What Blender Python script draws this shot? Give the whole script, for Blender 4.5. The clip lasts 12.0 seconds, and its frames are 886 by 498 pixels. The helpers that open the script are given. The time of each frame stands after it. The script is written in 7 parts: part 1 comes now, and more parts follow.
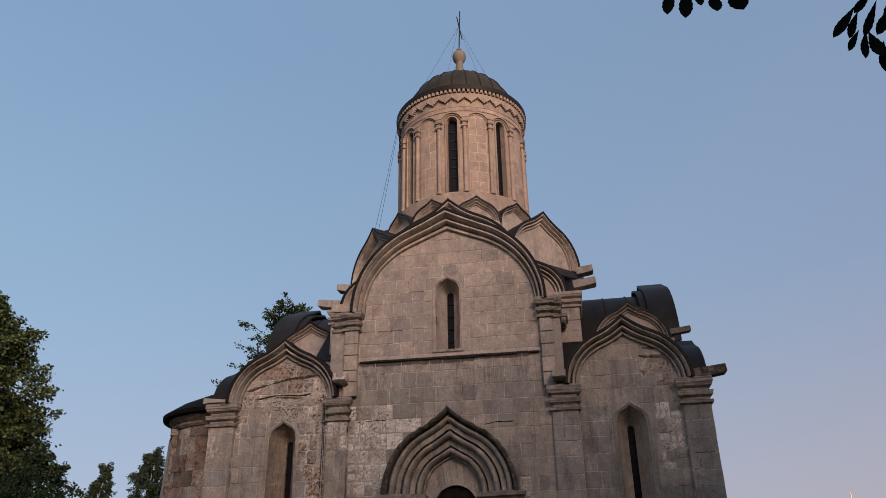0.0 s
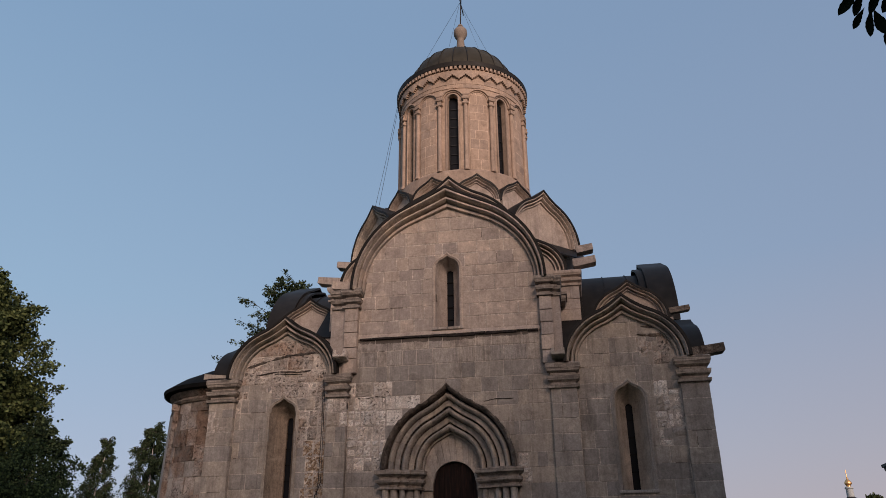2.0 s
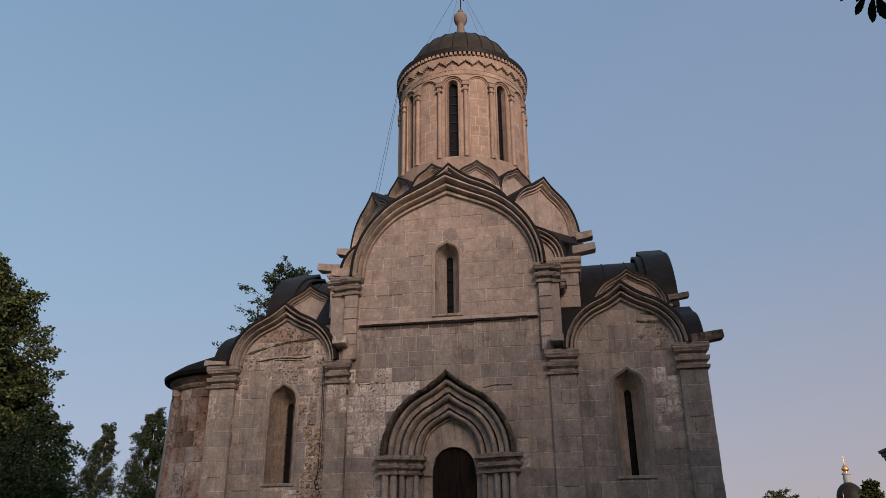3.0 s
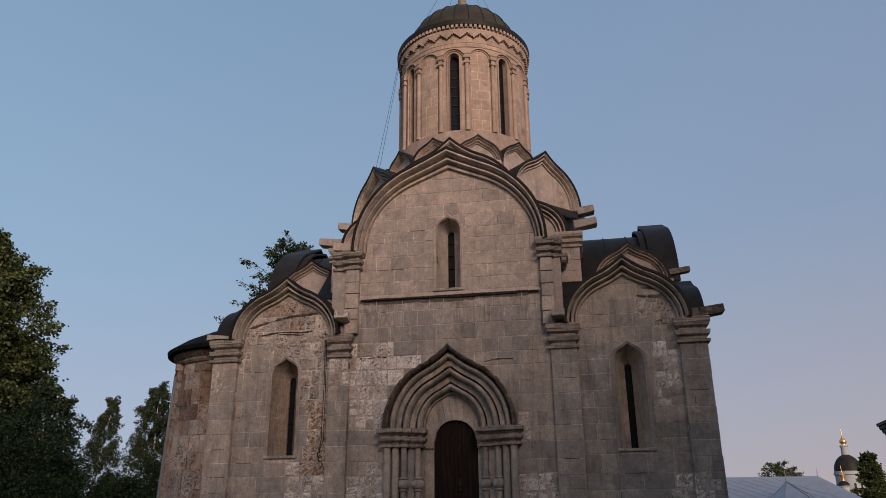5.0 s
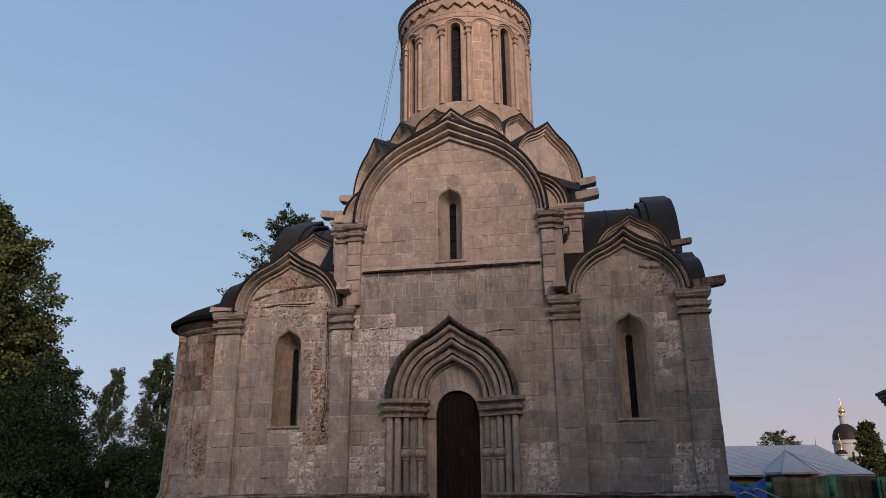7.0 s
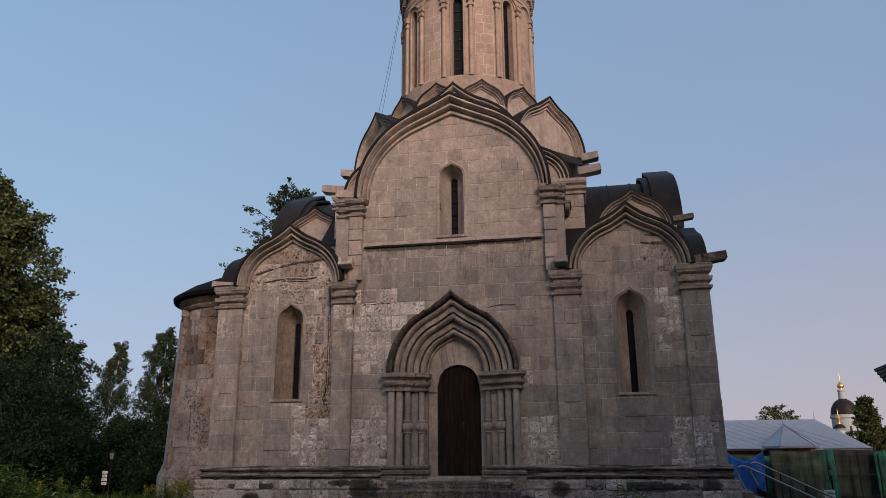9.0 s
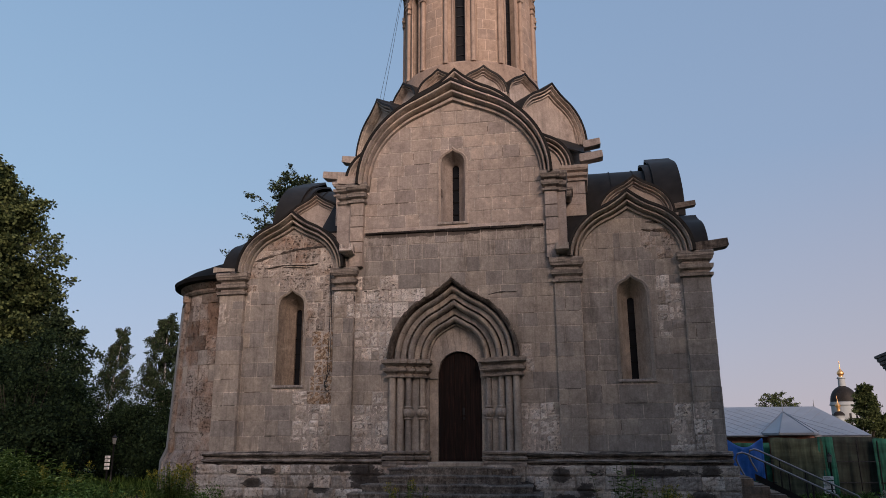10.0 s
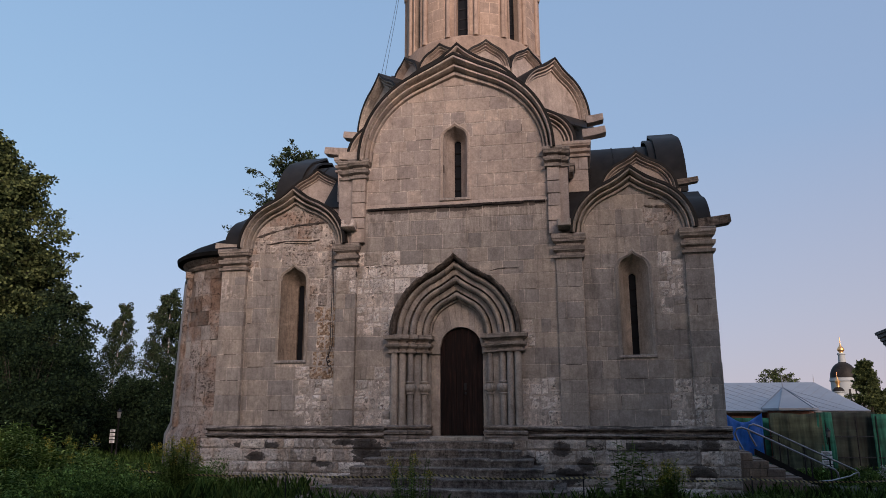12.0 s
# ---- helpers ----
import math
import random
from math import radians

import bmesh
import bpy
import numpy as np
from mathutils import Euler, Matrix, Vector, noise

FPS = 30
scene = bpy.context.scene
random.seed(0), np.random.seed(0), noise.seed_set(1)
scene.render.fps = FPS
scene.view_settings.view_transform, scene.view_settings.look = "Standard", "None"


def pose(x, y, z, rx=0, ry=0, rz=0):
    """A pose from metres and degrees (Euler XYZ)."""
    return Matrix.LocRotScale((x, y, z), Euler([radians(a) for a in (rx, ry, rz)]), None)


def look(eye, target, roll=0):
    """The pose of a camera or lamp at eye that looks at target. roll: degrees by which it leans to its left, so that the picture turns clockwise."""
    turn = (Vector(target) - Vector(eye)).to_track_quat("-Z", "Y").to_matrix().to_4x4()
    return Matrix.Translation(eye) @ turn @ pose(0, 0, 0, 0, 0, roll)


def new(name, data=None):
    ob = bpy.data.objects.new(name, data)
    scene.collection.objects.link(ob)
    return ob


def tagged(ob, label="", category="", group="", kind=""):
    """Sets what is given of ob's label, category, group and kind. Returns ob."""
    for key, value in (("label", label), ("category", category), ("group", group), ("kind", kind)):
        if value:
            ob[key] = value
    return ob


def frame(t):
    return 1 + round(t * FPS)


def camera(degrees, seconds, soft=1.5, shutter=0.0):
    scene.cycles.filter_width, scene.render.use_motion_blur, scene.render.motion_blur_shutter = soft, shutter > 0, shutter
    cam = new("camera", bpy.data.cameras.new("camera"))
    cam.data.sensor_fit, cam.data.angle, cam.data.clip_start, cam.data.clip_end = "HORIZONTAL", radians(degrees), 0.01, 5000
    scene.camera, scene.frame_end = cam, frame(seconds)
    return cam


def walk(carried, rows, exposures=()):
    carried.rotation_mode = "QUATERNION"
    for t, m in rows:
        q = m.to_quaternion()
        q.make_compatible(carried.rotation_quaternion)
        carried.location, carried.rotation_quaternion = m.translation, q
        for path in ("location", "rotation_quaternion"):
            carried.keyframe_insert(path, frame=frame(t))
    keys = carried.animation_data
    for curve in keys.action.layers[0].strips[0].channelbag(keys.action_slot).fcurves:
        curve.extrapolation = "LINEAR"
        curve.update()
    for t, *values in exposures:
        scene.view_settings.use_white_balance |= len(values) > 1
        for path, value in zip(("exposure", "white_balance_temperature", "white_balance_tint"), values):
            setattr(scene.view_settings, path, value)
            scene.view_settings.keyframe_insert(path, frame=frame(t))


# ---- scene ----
# the camera stands still and tilts slowly downwards
cam = camera(62.85, 12.0, soft=0.45)
EYE = (2.701, -15.8, 1.75)
ROWS = [
    (0.0, 114.517, 0.778, 10.556), (0.5, 114.177, 0.717, 10.545), (1.0, 113.747, 0.659, 10.524),
    (1.5, 113.277, 0.549, 10.466), (2.0, 112.777, 0.512, 10.442), (2.5, 112.267, 0.447, 10.41),
    (3.0, 111.727, 0.45, 10.39), (5.0, 109.728, 0.458, 10.503), (5.5, 109.198, 0.47, 10.599),
    (6.0, 108.658, 0.497, 10.606), (6.5, 108.088, 0.582, 10.628), (7.0, 107.499, 0.539, 10.666),
    (9.0, 105.529, 0.389, 10.746), (9.5, 105.029, 0.337, 10.784), (10.0, 104.49, 0.24, 10.801),
    (10.5, 104.0, 0.254, 10.825), (11.0, 103.49, 0.206, 10.854), (11.5, 102.98, 0.175, 10.898),
    (12.0, 102.6, 0.137, 10.931),
]
walk(cam, [(t, pose(*EYE, rx, ry, rz)) for t, rx, ry, rz in ROWS],
     exposures=[(0.0, -0.06, 6680, 10), (2.5, -0.12, 6800, 10), (6.0, -0.15, 6780, 10), (6.5, 0.0, 6750, 10), (7.0, 0.06, 6720, 10), (9.0, 0.02, 6620, 10), (10.5, 0.03, 6580, 10), (11.4, 0.11, 6480, 10), (12.0, 0.17, 6420, 10)])

# ---- light: dusk sky, a wide warm glow low in the west ----
world = bpy.data.worlds.new("dusk")
scene.world = world
world.use_nodes = True
wt = world.node_tree
sky = wt.nodes.new("ShaderNodeTexSky")
sky.sky_type = "NISHITA"
sky.sun_disc = False
sky.sun_elevation = radians(6.0)
sky.sun_rotation = radians(130)
sky.air_density, sky.dust_density, sky.ozone_density = 1.0, 0.3, 3.0


def sky_gradient(axis, stops, scale=1.0, shift=0.0):
    g = wt.nodes.new("ShaderNodeTexGradient")
    g.texture_mapping.mapping_x = axis
    g.texture_mapping.scale = (scale, scale, scale)
    g.texture_mapping.translation = (shift, shift, shift)
    r = wt.nodes.new("ShaderNodeValToRGB")
    el = r.color_ramp.elements
    for _ in stops[2:]:
        el.new(0.5)
    for e, (p, c) in zip(el, stops):
        e.position, e.color = p, (*c, 1)
    wt.links.new(g.outputs[0], r.inputs[0])
    return r.outputs[0]


def sky_mix(fac, a, b):
    m = wt.nodes.new("ShaderNodeMix")
    m.data_type = "RGBA"
    for sock, v in ((m.inputs[0], fac), (m.inputs[6], a), (m.inputs[7], b)):
        if isinstance(v, float):
            sock.default_value = v
        else:
            wt.links.new(v, sock)
    return m.outputs[2]


# clear dusk: blue on the east side, lilac on the west, pinkish at the skyline
east = sky_gradient("Z", [(0.0, (0.38, 0.45, 0.60)), (0.10, (0.39, 0.465, 0.64)), (0.30, (0.300, 0.445, 0.635)), (0.62, (0.225, 0.365, 0.57))])
west = sky_gradient("Z", [(0.0, (0.47, 0.40, 0.46)), (0.12, (0.395, 0.395, 0.49)), (0.35, (0.268, 0.357, 0.525)), (0.65, (0.222, 0.322, 0.50))])
across = sky_gradient("X", [(0.0, (0.0, 0.0, 0.0)), (1.0, (1.0, 1.0, 1.0))], 1.0, 0.62)
bg = wt.nodes["Background"]
bg.inputs[1].default_value = 1.13
dusk = sky_mix(across, east, west)
# the half of the sky towards the sunset glows warmer
sunset = sky_gradient("Z", [(0.0, (0.50, 0.37, 0.33)), (0.2, (0.42, 0.35, 0.355)), (0.5, (0.28, 0.30, 0.37)), (0.8, (0.22, 0.275, 0.385))])
behind = sky_gradient("Y", [(0.0, (0.0, 0.0, 0.0)), (0.15, (0.0, 0.0, 0.0)), (0.7, (0.9, 0.9, 0.9))], -1.0, 0.0)
dusk = sky_mix(behind, dusk, sunset)
scaled = wt.nodes.new("ShaderNodeMix")
scaled.data_type, scaled.blend_type = "RGBA", "MULTIPLY"
scaled.inputs[0].default_value = 1.0
scaled.inputs[7].default_value = (0.12, 0.12, 0.12, 1)
wt.links.new(sky.outputs[0], scaled.inputs[6])
wt.links.new(sky_mix(0.12, dusk, scaled.outputs[2]), bg.inputs[0])
sun_data = bpy.data.lights.new("evening_sun", "SUN")
sun_data.energy, sun_data.angle, sun_data.color = 4.6, radians(28), (1.0, 0.75, 0.63)
sun = new("evening_sun", sun_data)
sun.matrix_world = look((20.5, -33, 16.5), (0, 5, 4))

# ---- materials ----
def nodes_of(name):
    mat = bpy.data.materials.new(name)
    mat.use_nodes = True
    nt = mat.node_tree
    return mat, nt, nt.nodes["Principled BSDF"]


def add(nt, kind, **inputs):
    n = nt.nodes.new(kind)
    for k, v in inputs.items():
        n.inputs[k.replace("_", " ")].default_value = v
    return n


def noise_tex(nt, vec, scale, detail=6.0, rough=0.6, distortion=0.0):
    n = add(nt, "ShaderNodeTexNoise", Scale=scale, Detail=detail, Roughness=rough, Distortion=distortion)
    nt.links.new(vec, n.inputs["Vector"])
    return n.outputs["Fac"]


def ramp(nt, fac, stops):
    r = nt.nodes.new("ShaderNodeValToRGB")
    el = r.color_ramp.elements
    el[0].position, el[1].position = stops[0][0], stops[-1][0]
    for p, _ in stops[1:-1]:
        el.new(p)
    for e, (p, c) in zip(el, stops):
        e.position = p
        e.color = (*c, 1) if isinstance(c, tuple) else (c, c, c, 1)
    nt.links.new(fac, r.inputs[0])
    return r.outputs[0]


def mix(nt, fac, a, b, mode="MIX"):
    m = nt.nodes.new("ShaderNodeMix")
    m.data_type, m.blend_type = "RGBA", mode
    for sock, v in ((m.inputs[0], fac), (m.inputs[6], a), (m.inputs[7], b)):
        if isinstance(v, (int, float)):
            sock.default_value = v
        elif isinstance(v, tuple):
            sock.default_value = (*v, 1)
        else:
            nt.links.new(v, sock)
    return m.outputs[2]


def math_node(nt, op, a, b=0.5):
    m = nt.nodes.new("ShaderNodeMath")
    m.operation = op
    for sock, v in ((m.inputs[0], a), (m.inputs[1], b)):
        if isinstance(v, (int, float)):
            sock.default_value = v
        else:
            nt.links.new(v, sock)
    return m.outputs[0]


def bump(nt, bsdf, height, strength, distance):
    b = add(nt, "ShaderNodeBump", Strength=strength, Distance=distance)
    nt.links.new(height, b.inputs["Height"])
    nt.links.new(b.outputs[0], bsdf.inputs["Normal"])


def place(nt, scale=(1, 1, 1)):
    g = nt.nodes.new("ShaderNodeNewGeometry")
    m = nt.nodes.new("ShaderNodeMapping")
    m.inputs["Scale"].default_value = scale
    nt.links.new(g.outputs["Position"], m.inputs[0])
    return m.outputs[0]


def stone(name, light, dark, stain=(0.10, 0.085, 0.075), stain_amount=0.5, rough_relief=0.45, vary=0.75, pits=0.0, blotch=0.8, speck=0.38, tooling=0.4, peel=0.0, pebbles=0.0, spots=(), bands=0.0, eastward=0.022, rust=0.75):
    mat, nt, b = nodes_of(name)
    p = place(nt)
    streak = noise_tex(nt, place(nt, (1.6, 1.6, 0.32)), 1.5, 5, 0.62)
    big = noise_tex(nt, p, 0.7, 5, 0.6)
    fine = noise_tex(nt, p, 9.0, 8, 0.7)
    grain = noise_tex(nt, p, 26.0, 5, 0.75)
    tool = noise_tex(nt, place(nt, (26, 26, 3.5)), 1.0, 4, 0.6)
    info = nt.nodes.new("ShaderNodeObjectInfo")
    col = mix(nt, ramp(nt, fine, [(0.3, 0.0), (0.7, 1.0)]), dark, light)
    tint = ramp(nt, info.outputs["Random"], [(0.0, (0.62, 0.63, 0.66)), (0.25, (0.82, 0.83, 0.86)), (0.55, (1.0, 0.97, 0.93)), (0.8, (1.10, 1.04, 0.97)), (1.0, (1.28, 1.20, 1.10))])
    col = mix(nt, vary, col, mix(nt, 1.0, col, tint, "MULTIPLY"))
    mask = math_node(nt, "MULTIPLY", ramp(nt, streak, [(0.47, 0.0), (0.72, 1.0)]), ramp(nt, big, [(0.4, 0.25), (0.65, 1.0)]))
    patch = noise_tex(nt, p, 2.6, 7, 0.68, 0.6)
    col = mix(nt, blotch, col, mix(nt, 1.0, col, ramp(nt, patch, [(0.30, (0.52, 0.50, 0.49)), (0.46, (0.92, 0.91, 0.90)), (0.56, (1.02, 1.01, 1.0)), (0.68, (1.42, 1.40, 1.36))]), "MULTIPLY"))
    drips = noise_tex(nt, place(nt, (5.5, 5.5, 0.45)), 2.0, 6, 0.65)
    col = mix(nt, math_node(nt, "MULTIPLY", ramp(nt, drips, [(0.54, 0.0), (0.74, 1.0)]), stain_amount * 0.9), col, stain)
    col = mix(nt, math_node(nt, "MULTIPLY", mask, stain_amount), col, stain)
    col = mix(nt, speck, col, mix(nt, 1.0, col, ramp(nt, grain, [(0.32, 0.30), (0.5, 1.0), (0.68, 1.55)]), "MULTIPLY"))
    col = mix(nt, tooling, col, mix(nt, 1.0, col, ramp(nt, tool, [(0.3, 0.65), (0.7, 1.3)]), "MULTIPLY"))
    peeled = None
    if peel:
        # skin lost in ragged patches, more of it towards the east end
        sx = nt.nodes.new("ShaderNodeSeparateXYZ")
        nt.links.new(p, sx.inputs[0])
        m = math_node(nt, "ADD", noise_tex(nt, p, 1.15, 9, 0.72, 0.9), math_node(nt, "MULTIPLY", sx.outputs[0], -eastward))
        peeled = ramp(nt, math_node(nt, "ADD", m, peel), [(0.60, 0.0), (0.625, 1.0)])
        bare = ramp(nt, noise_tex(nt, p, 15.0, 7, 0.8), [(0.33, (0.20, 0.165, 0.14)), (0.40, (0.48, 0.43, 0.39)), (0.48, (0.74, 0.685, 0.645)), (0.75, (0.86, 0.81, 0.77))])
        bare = mix(nt, ramp(nt, noise_tex(nt, p, 2.2, 5), [(0.45, 0.0), (0.6, rust)]), bare, mix(nt, 1.0, bare, (0.72, 0.60, 0.50), "MULTIPLY"))
        col = mix(nt, peeled, col, bare)
    if pebbles:
        # coarse fill of brown grit and pale pebbles
        pv = add(nt, "ShaderNodeTexVoronoi", Scale=pebbles, Randomness=1.0)
        nt.links.new(p, pv.inputs["Vector"])
        bw = nt.nodes.new("ShaderNodeSeparateColor")
        nt.links.new(pv.outputs["Color"], bw.inputs[0])
        grit = ramp(nt, bw.outputs[0], [(0.0, (0.10, 0.068, 0.048)), (0.25, (0.26, 0.172, 0.112)), (0.6, (0.42, 0.295, 0.20)), (0.8, (0.56, 0.44, 0.33)), (1.0, (0.74, 0.66, 0.57))])
        col = mix(nt, 0.75, col, grit)
    if bands:
        # black streaks along a moulding, painting grime and the shade of its grooves
        bn = noise_tex(nt, place(nt, (0.9, 0.9, 16)), 1.6, 6, 0.7)
        col = mix(nt, math_node(nt, "MULTIPLY", ramp(nt, bn, [(0.47, 0.0), (0.56, 1.0)]), bands), col, stain)
    if spots:
        # black patches with ragged edges at the listed places
        edge = math_node(nt, "MULTIPLY", math_node(nt, "SUBTRACT", noise_tex(nt, place(nt, (1.0, 1.0, 1.7)), 5.5, 8, 0.7, 0.2), 0.5), 2.0)
        most = None
        for cx, cz, rx, rz in spots:
            mp = nt.nodes.new("ShaderNodeMapping")
            mp.vector_type = "TEXTURE"
            mp.inputs["Location"].default_value = (cx, 0, cz)
            mp.inputs["Scale"].default_value = (rx, 1e4, rz)
            nt.links.new(p, mp.inputs[0])
            ln = nt.nodes.new("ShaderNodeVectorMath")
            ln.operation = "LENGTH"
            nt.links.new(mp.outputs[0], ln.inputs[0])
            here = math_node(nt, "SUBTRACT", math_node(nt, "SUBTRACT", 1.0, ln.outputs["Value"]), edge)
            most = here if most is None else math_node(nt, "MAXIMUM", most, here)
        col = mix(nt, ramp(nt, most, [(0.0, 0.0), (0.04, 0.8), (0.5, 0.95)]), col, mix(nt, fine, stain, tuple(v * 2.2 for v in stain)))
    nt.links.new(col, b.inputs["Base Color"])
    b.inputs["Roughness"].default_value = 0.92
    b.inputs["Specular IOR Level"].default_value = 0.25
    height = math_node(nt, "ADD", fine, math_node(nt, "MULTIPLY", grain, 0.4))
    if peeled is not None:
        height = math_node(nt, "ADD", height, math_node(nt, "MULTIPLY", peeled, math_node(nt, "MULTIPLY", noise_tex(nt, p, 20.0, 6, 0.75), 2.2)))
        height = math_node(nt, "SUBTRACT", height, math_node(nt, "MULTIPLY", peeled, 1.6))
    if pits:
        v = add(nt, "ShaderNodeTexVoronoi", Scale=30.0)
        nt.links.new(p, v.inputs["Vector"])
        pit = ramp(nt, v.outputs["Distance"], [(0.1, 0.0), (0.4, 1.0)])
        hole = math_node(nt, "MULTIPLY", pit, ramp(nt, noise_tex(nt, p, 5.0), [(0.4, 0.3), (0.6, 1.0)]))
        height = math_node(nt, "ADD", height, math_node(nt, "MULTIPLY", hole, pits))
        worn_col = mix(nt, 1.0, col, ramp(nt, noise_tex(nt, p, 12.0, 8, 0.86), [(0.38, (0.12, 0.10, 0.09)), (0.43, (0.62, 0.60, 0.58)), (0.48, (1.0, 0.99, 0.98)), (0.7, (1.22, 1.21, 1.19))]), "MULTIPLY")
        where = math_node(nt, "MULTIPLY", ramp(nt, noise_tex(nt, p, 3.0, 5, 0.7), [(0.40, 0.12), (0.55, 1.0)]), min(1.0, pits))
        nt.links.new(mix(nt, where, col, worn_col), b.inputs["Base Color"])
    bump(nt, b, height, rough_relief, 0.03)
    return mat


def eroded(name, pale, mid, pit, cover=0.44, rust=0.6, rust_tint=(0.80, 0.64, 0.52), crack=3.2):
    """Bare limestone: chalky and uneven, with hairline cracks, rusty patches and clustered pits, their shade in the
    colour.
    """
    mat, nt, b = nodes_of(name)
    p = place(nt)
    info = nt.nodes.new("ShaderNodeObjectInfo")
    chalk = noise_tex(nt, p, 5.0, 7, 0.65)
    col = mix(nt, ramp(nt, chalk, [(0.36, 0.0), (0.60, 1.0)]), mid, pale)
    col = mix(nt, 0.9, col, mix(nt, 1.0, col, ramp(nt, info.outputs["Random"], [(0.0, (0.66, 0.65, 0.64)), (0.3, (0.86, 0.85, 0.84)), (0.6, (1.0, 0.98, 0.96)), (1.0, (1.12, 1.10, 1.07))]), "MULTIPLY"))
    col = mix(nt, ramp(nt, noise_tex(nt, p, 1.7, 6, 0.65), [(0.47, 0.0), (0.60, rust)]), col, mix(nt, 1.0, col, rust_tint, "MULTIPLY"))
    holes = noise_tex(nt, place(nt, (1.0, 1.0, 1.25)), 19.0, 6, 0.72, 0.2)
    where = ramp(nt, noise_tex(nt, p, 2.4, 4, 0.6), [(0.38, 0.0), (0.62, 1.0)])
    level = math_node(nt, "SUBTRACT", holes, math_node(nt, "MULTIPLY", where, 0.07))
    dark = ramp(nt, level, [(cover - 0.08, 0.95), (cover - 0.02, 0.6), (cover + 0.02, 0.0)])
    col = mix(nt, dark, col, pit)
    vo = add(nt, "ShaderNodeTexVoronoi", Scale=crack, Randomness=1.0)
    vo.feature = "DISTANCE_TO_EDGE"
    wob = add(nt, "ShaderNodeTexNoise", Scale=5.0, Detail=5.0)
    nt.links.new(p, wob.inputs["Vector"])
    vm = nt.nodes.new("ShaderNodeVectorMath")
    vm.operation = "MULTIPLY_ADD"
    nt.links.new(wob.outputs["Color"], vm.inputs[0])
    vm.inputs[1].default_value = (0.5, 0.5, 0.5)
    nt.links.new(p, vm.inputs[2])
    nt.links.new(vm.outputs[0], vo.inputs["Vector"])
    line = ramp(nt, vo.outputs["Distance"], [(0.008, 1.0), (0.03, 0.0)])
    col = mix(nt, math_node(nt, "MULTIPLY", line, 0.4), col, pit)
    fine = noise_tex(nt, p, 30.0, 4, 0.7)
    col = mix(nt, 0.6, col, mix(nt, 1.0, col, ramp(nt, fine, [(0.35, 0.55), (0.5, 1.0), (0.65, 1.2)]), "MULTIPLY"))
    nt.links.new(col, b.inputs["Base Color"])
    b.inputs["Roughness"].default_value = 0.95
    b.inputs["Specular IOR Level"].default_value = 0.2
    height = math_node(nt, "SUBTRACT", math_node(nt, "ADD", chalk, math_node(nt, "MULTIPLY", fine, 0.4)), math_node(nt, "MULTIPLY", dark, 1.2))
    bump(nt, b, height, 0.9, 0.04)
    return mat


def plain(name, color, rough=0.6, metal=0.0, vary=0.25, scale=8.0, relief=0.1, shine=0.5):
    mat, nt, b = nodes_of(name)
    p = place(nt)
    a = noise_tex(nt, p, scale, 6, 0.6)
    c = noise_tex(nt, p, scale * 0.15, 4, 0.6)
    f = math_node(nt, "MULTIPLY", math_node(nt, "ADD", a, c), 0.5)
    lo = tuple(v * (1 - vary) for v in color)
    hi = tuple(v * (1 + vary) for v in color)
    nt.links.new(ramp(nt, f, [(0.35, lo), (0.65, hi)]), b.inputs["Base Color"])
    b.inputs["Roughness"].default_value, b.inputs["Metallic"].default_value = rough, metal
    b.inputs["Specular IOR Level"].default_value = shine
    if relief:
        bump(nt, b, a, relief, 0.02)
    return mat


def leaf_mat(name, dark, light, through_amount=0.14):
    mat, nt, b = nodes_of(name)
    g = nt.nodes.new("ShaderNodeNewGeometry")
    col = ramp(nt, g.outputs["Random Per Island"], [(0.0, tuple(v * 0.6 for v in dark)), (0.35, dark), (0.75, light), (1.0, tuple(v * 1.6 for v in light))])
    p = place(nt)
    col = mix(nt, ramp(nt, noise_tex(nt, p, 0.5, 3), [(0.35, 0.0), (0.65, 0.7)]), col, mix(nt, 1.0, col, (0.7, 0.75, 0.7), "MULTIPLY"))
    nt.links.new(col, b.inputs["Base Color"])
    b.inputs["Roughness"].default_value = 0.75
    b.inputs["Specular IOR Level"].default_value = 0.08
    tr = nt.nodes.new("ShaderNodeBsdfTranslucent")
    nt.links.new(col, tr.inputs[0])
    m = nt.nodes.new("ShaderNodeMixShader")
    m.inputs[0].default_value = through_amount
    nt.links.new(b.outputs[0], m.inputs[1])
    nt.links.new(tr.outputs[0], m.inputs[2])
    nt.links.new(m.outputs[0], nt.nodes["Material Output"].inputs[0])
    return mat


STONE = stone("limestone_dressed", (0.452, 0.41, 0.370), (0.340, 0.305, 0.275), stain=(0.085, 0.074, 0.068), stain_amount=0.6, vary=0.6, blotch=0.7, speck=0.3, tooling=0.18)
ERODED = eroded("limestone_eroded", (0.86, 0.81, 0.77), (0.62, 0.57, 0.53), (0.17, 0.14, 0.12), cover=0.375, rust=0.4)
DULL = eroded("limestone_weathered", (0.58, 0.52, 0.475), (0.41, 0.36, 0.325), (0.14, 0.112, 0.095), cover=0.375, rust=0.6)
RUBBLE = stone("brown_rubble", (0.54, 0.41, 0.30), (0.28, 0.195, 0.135), stain=(0.10, 0.07, 0.05), stain_amount=0.4, rough_relief=1.0, pits=0.5, blotch=0.6, speck=0.4, vary=0.0, tooling=0.0, pebbles=30.0)
RED_STONE = eroded("reddish_worn_stone", (0.29, 0.243, 0.212), (0.17, 0.137, 0.114), (0.055, 0.042, 0.036), cover=0.38, rust=0.8, rust_tint=(0.88, 0.68, 0.57))
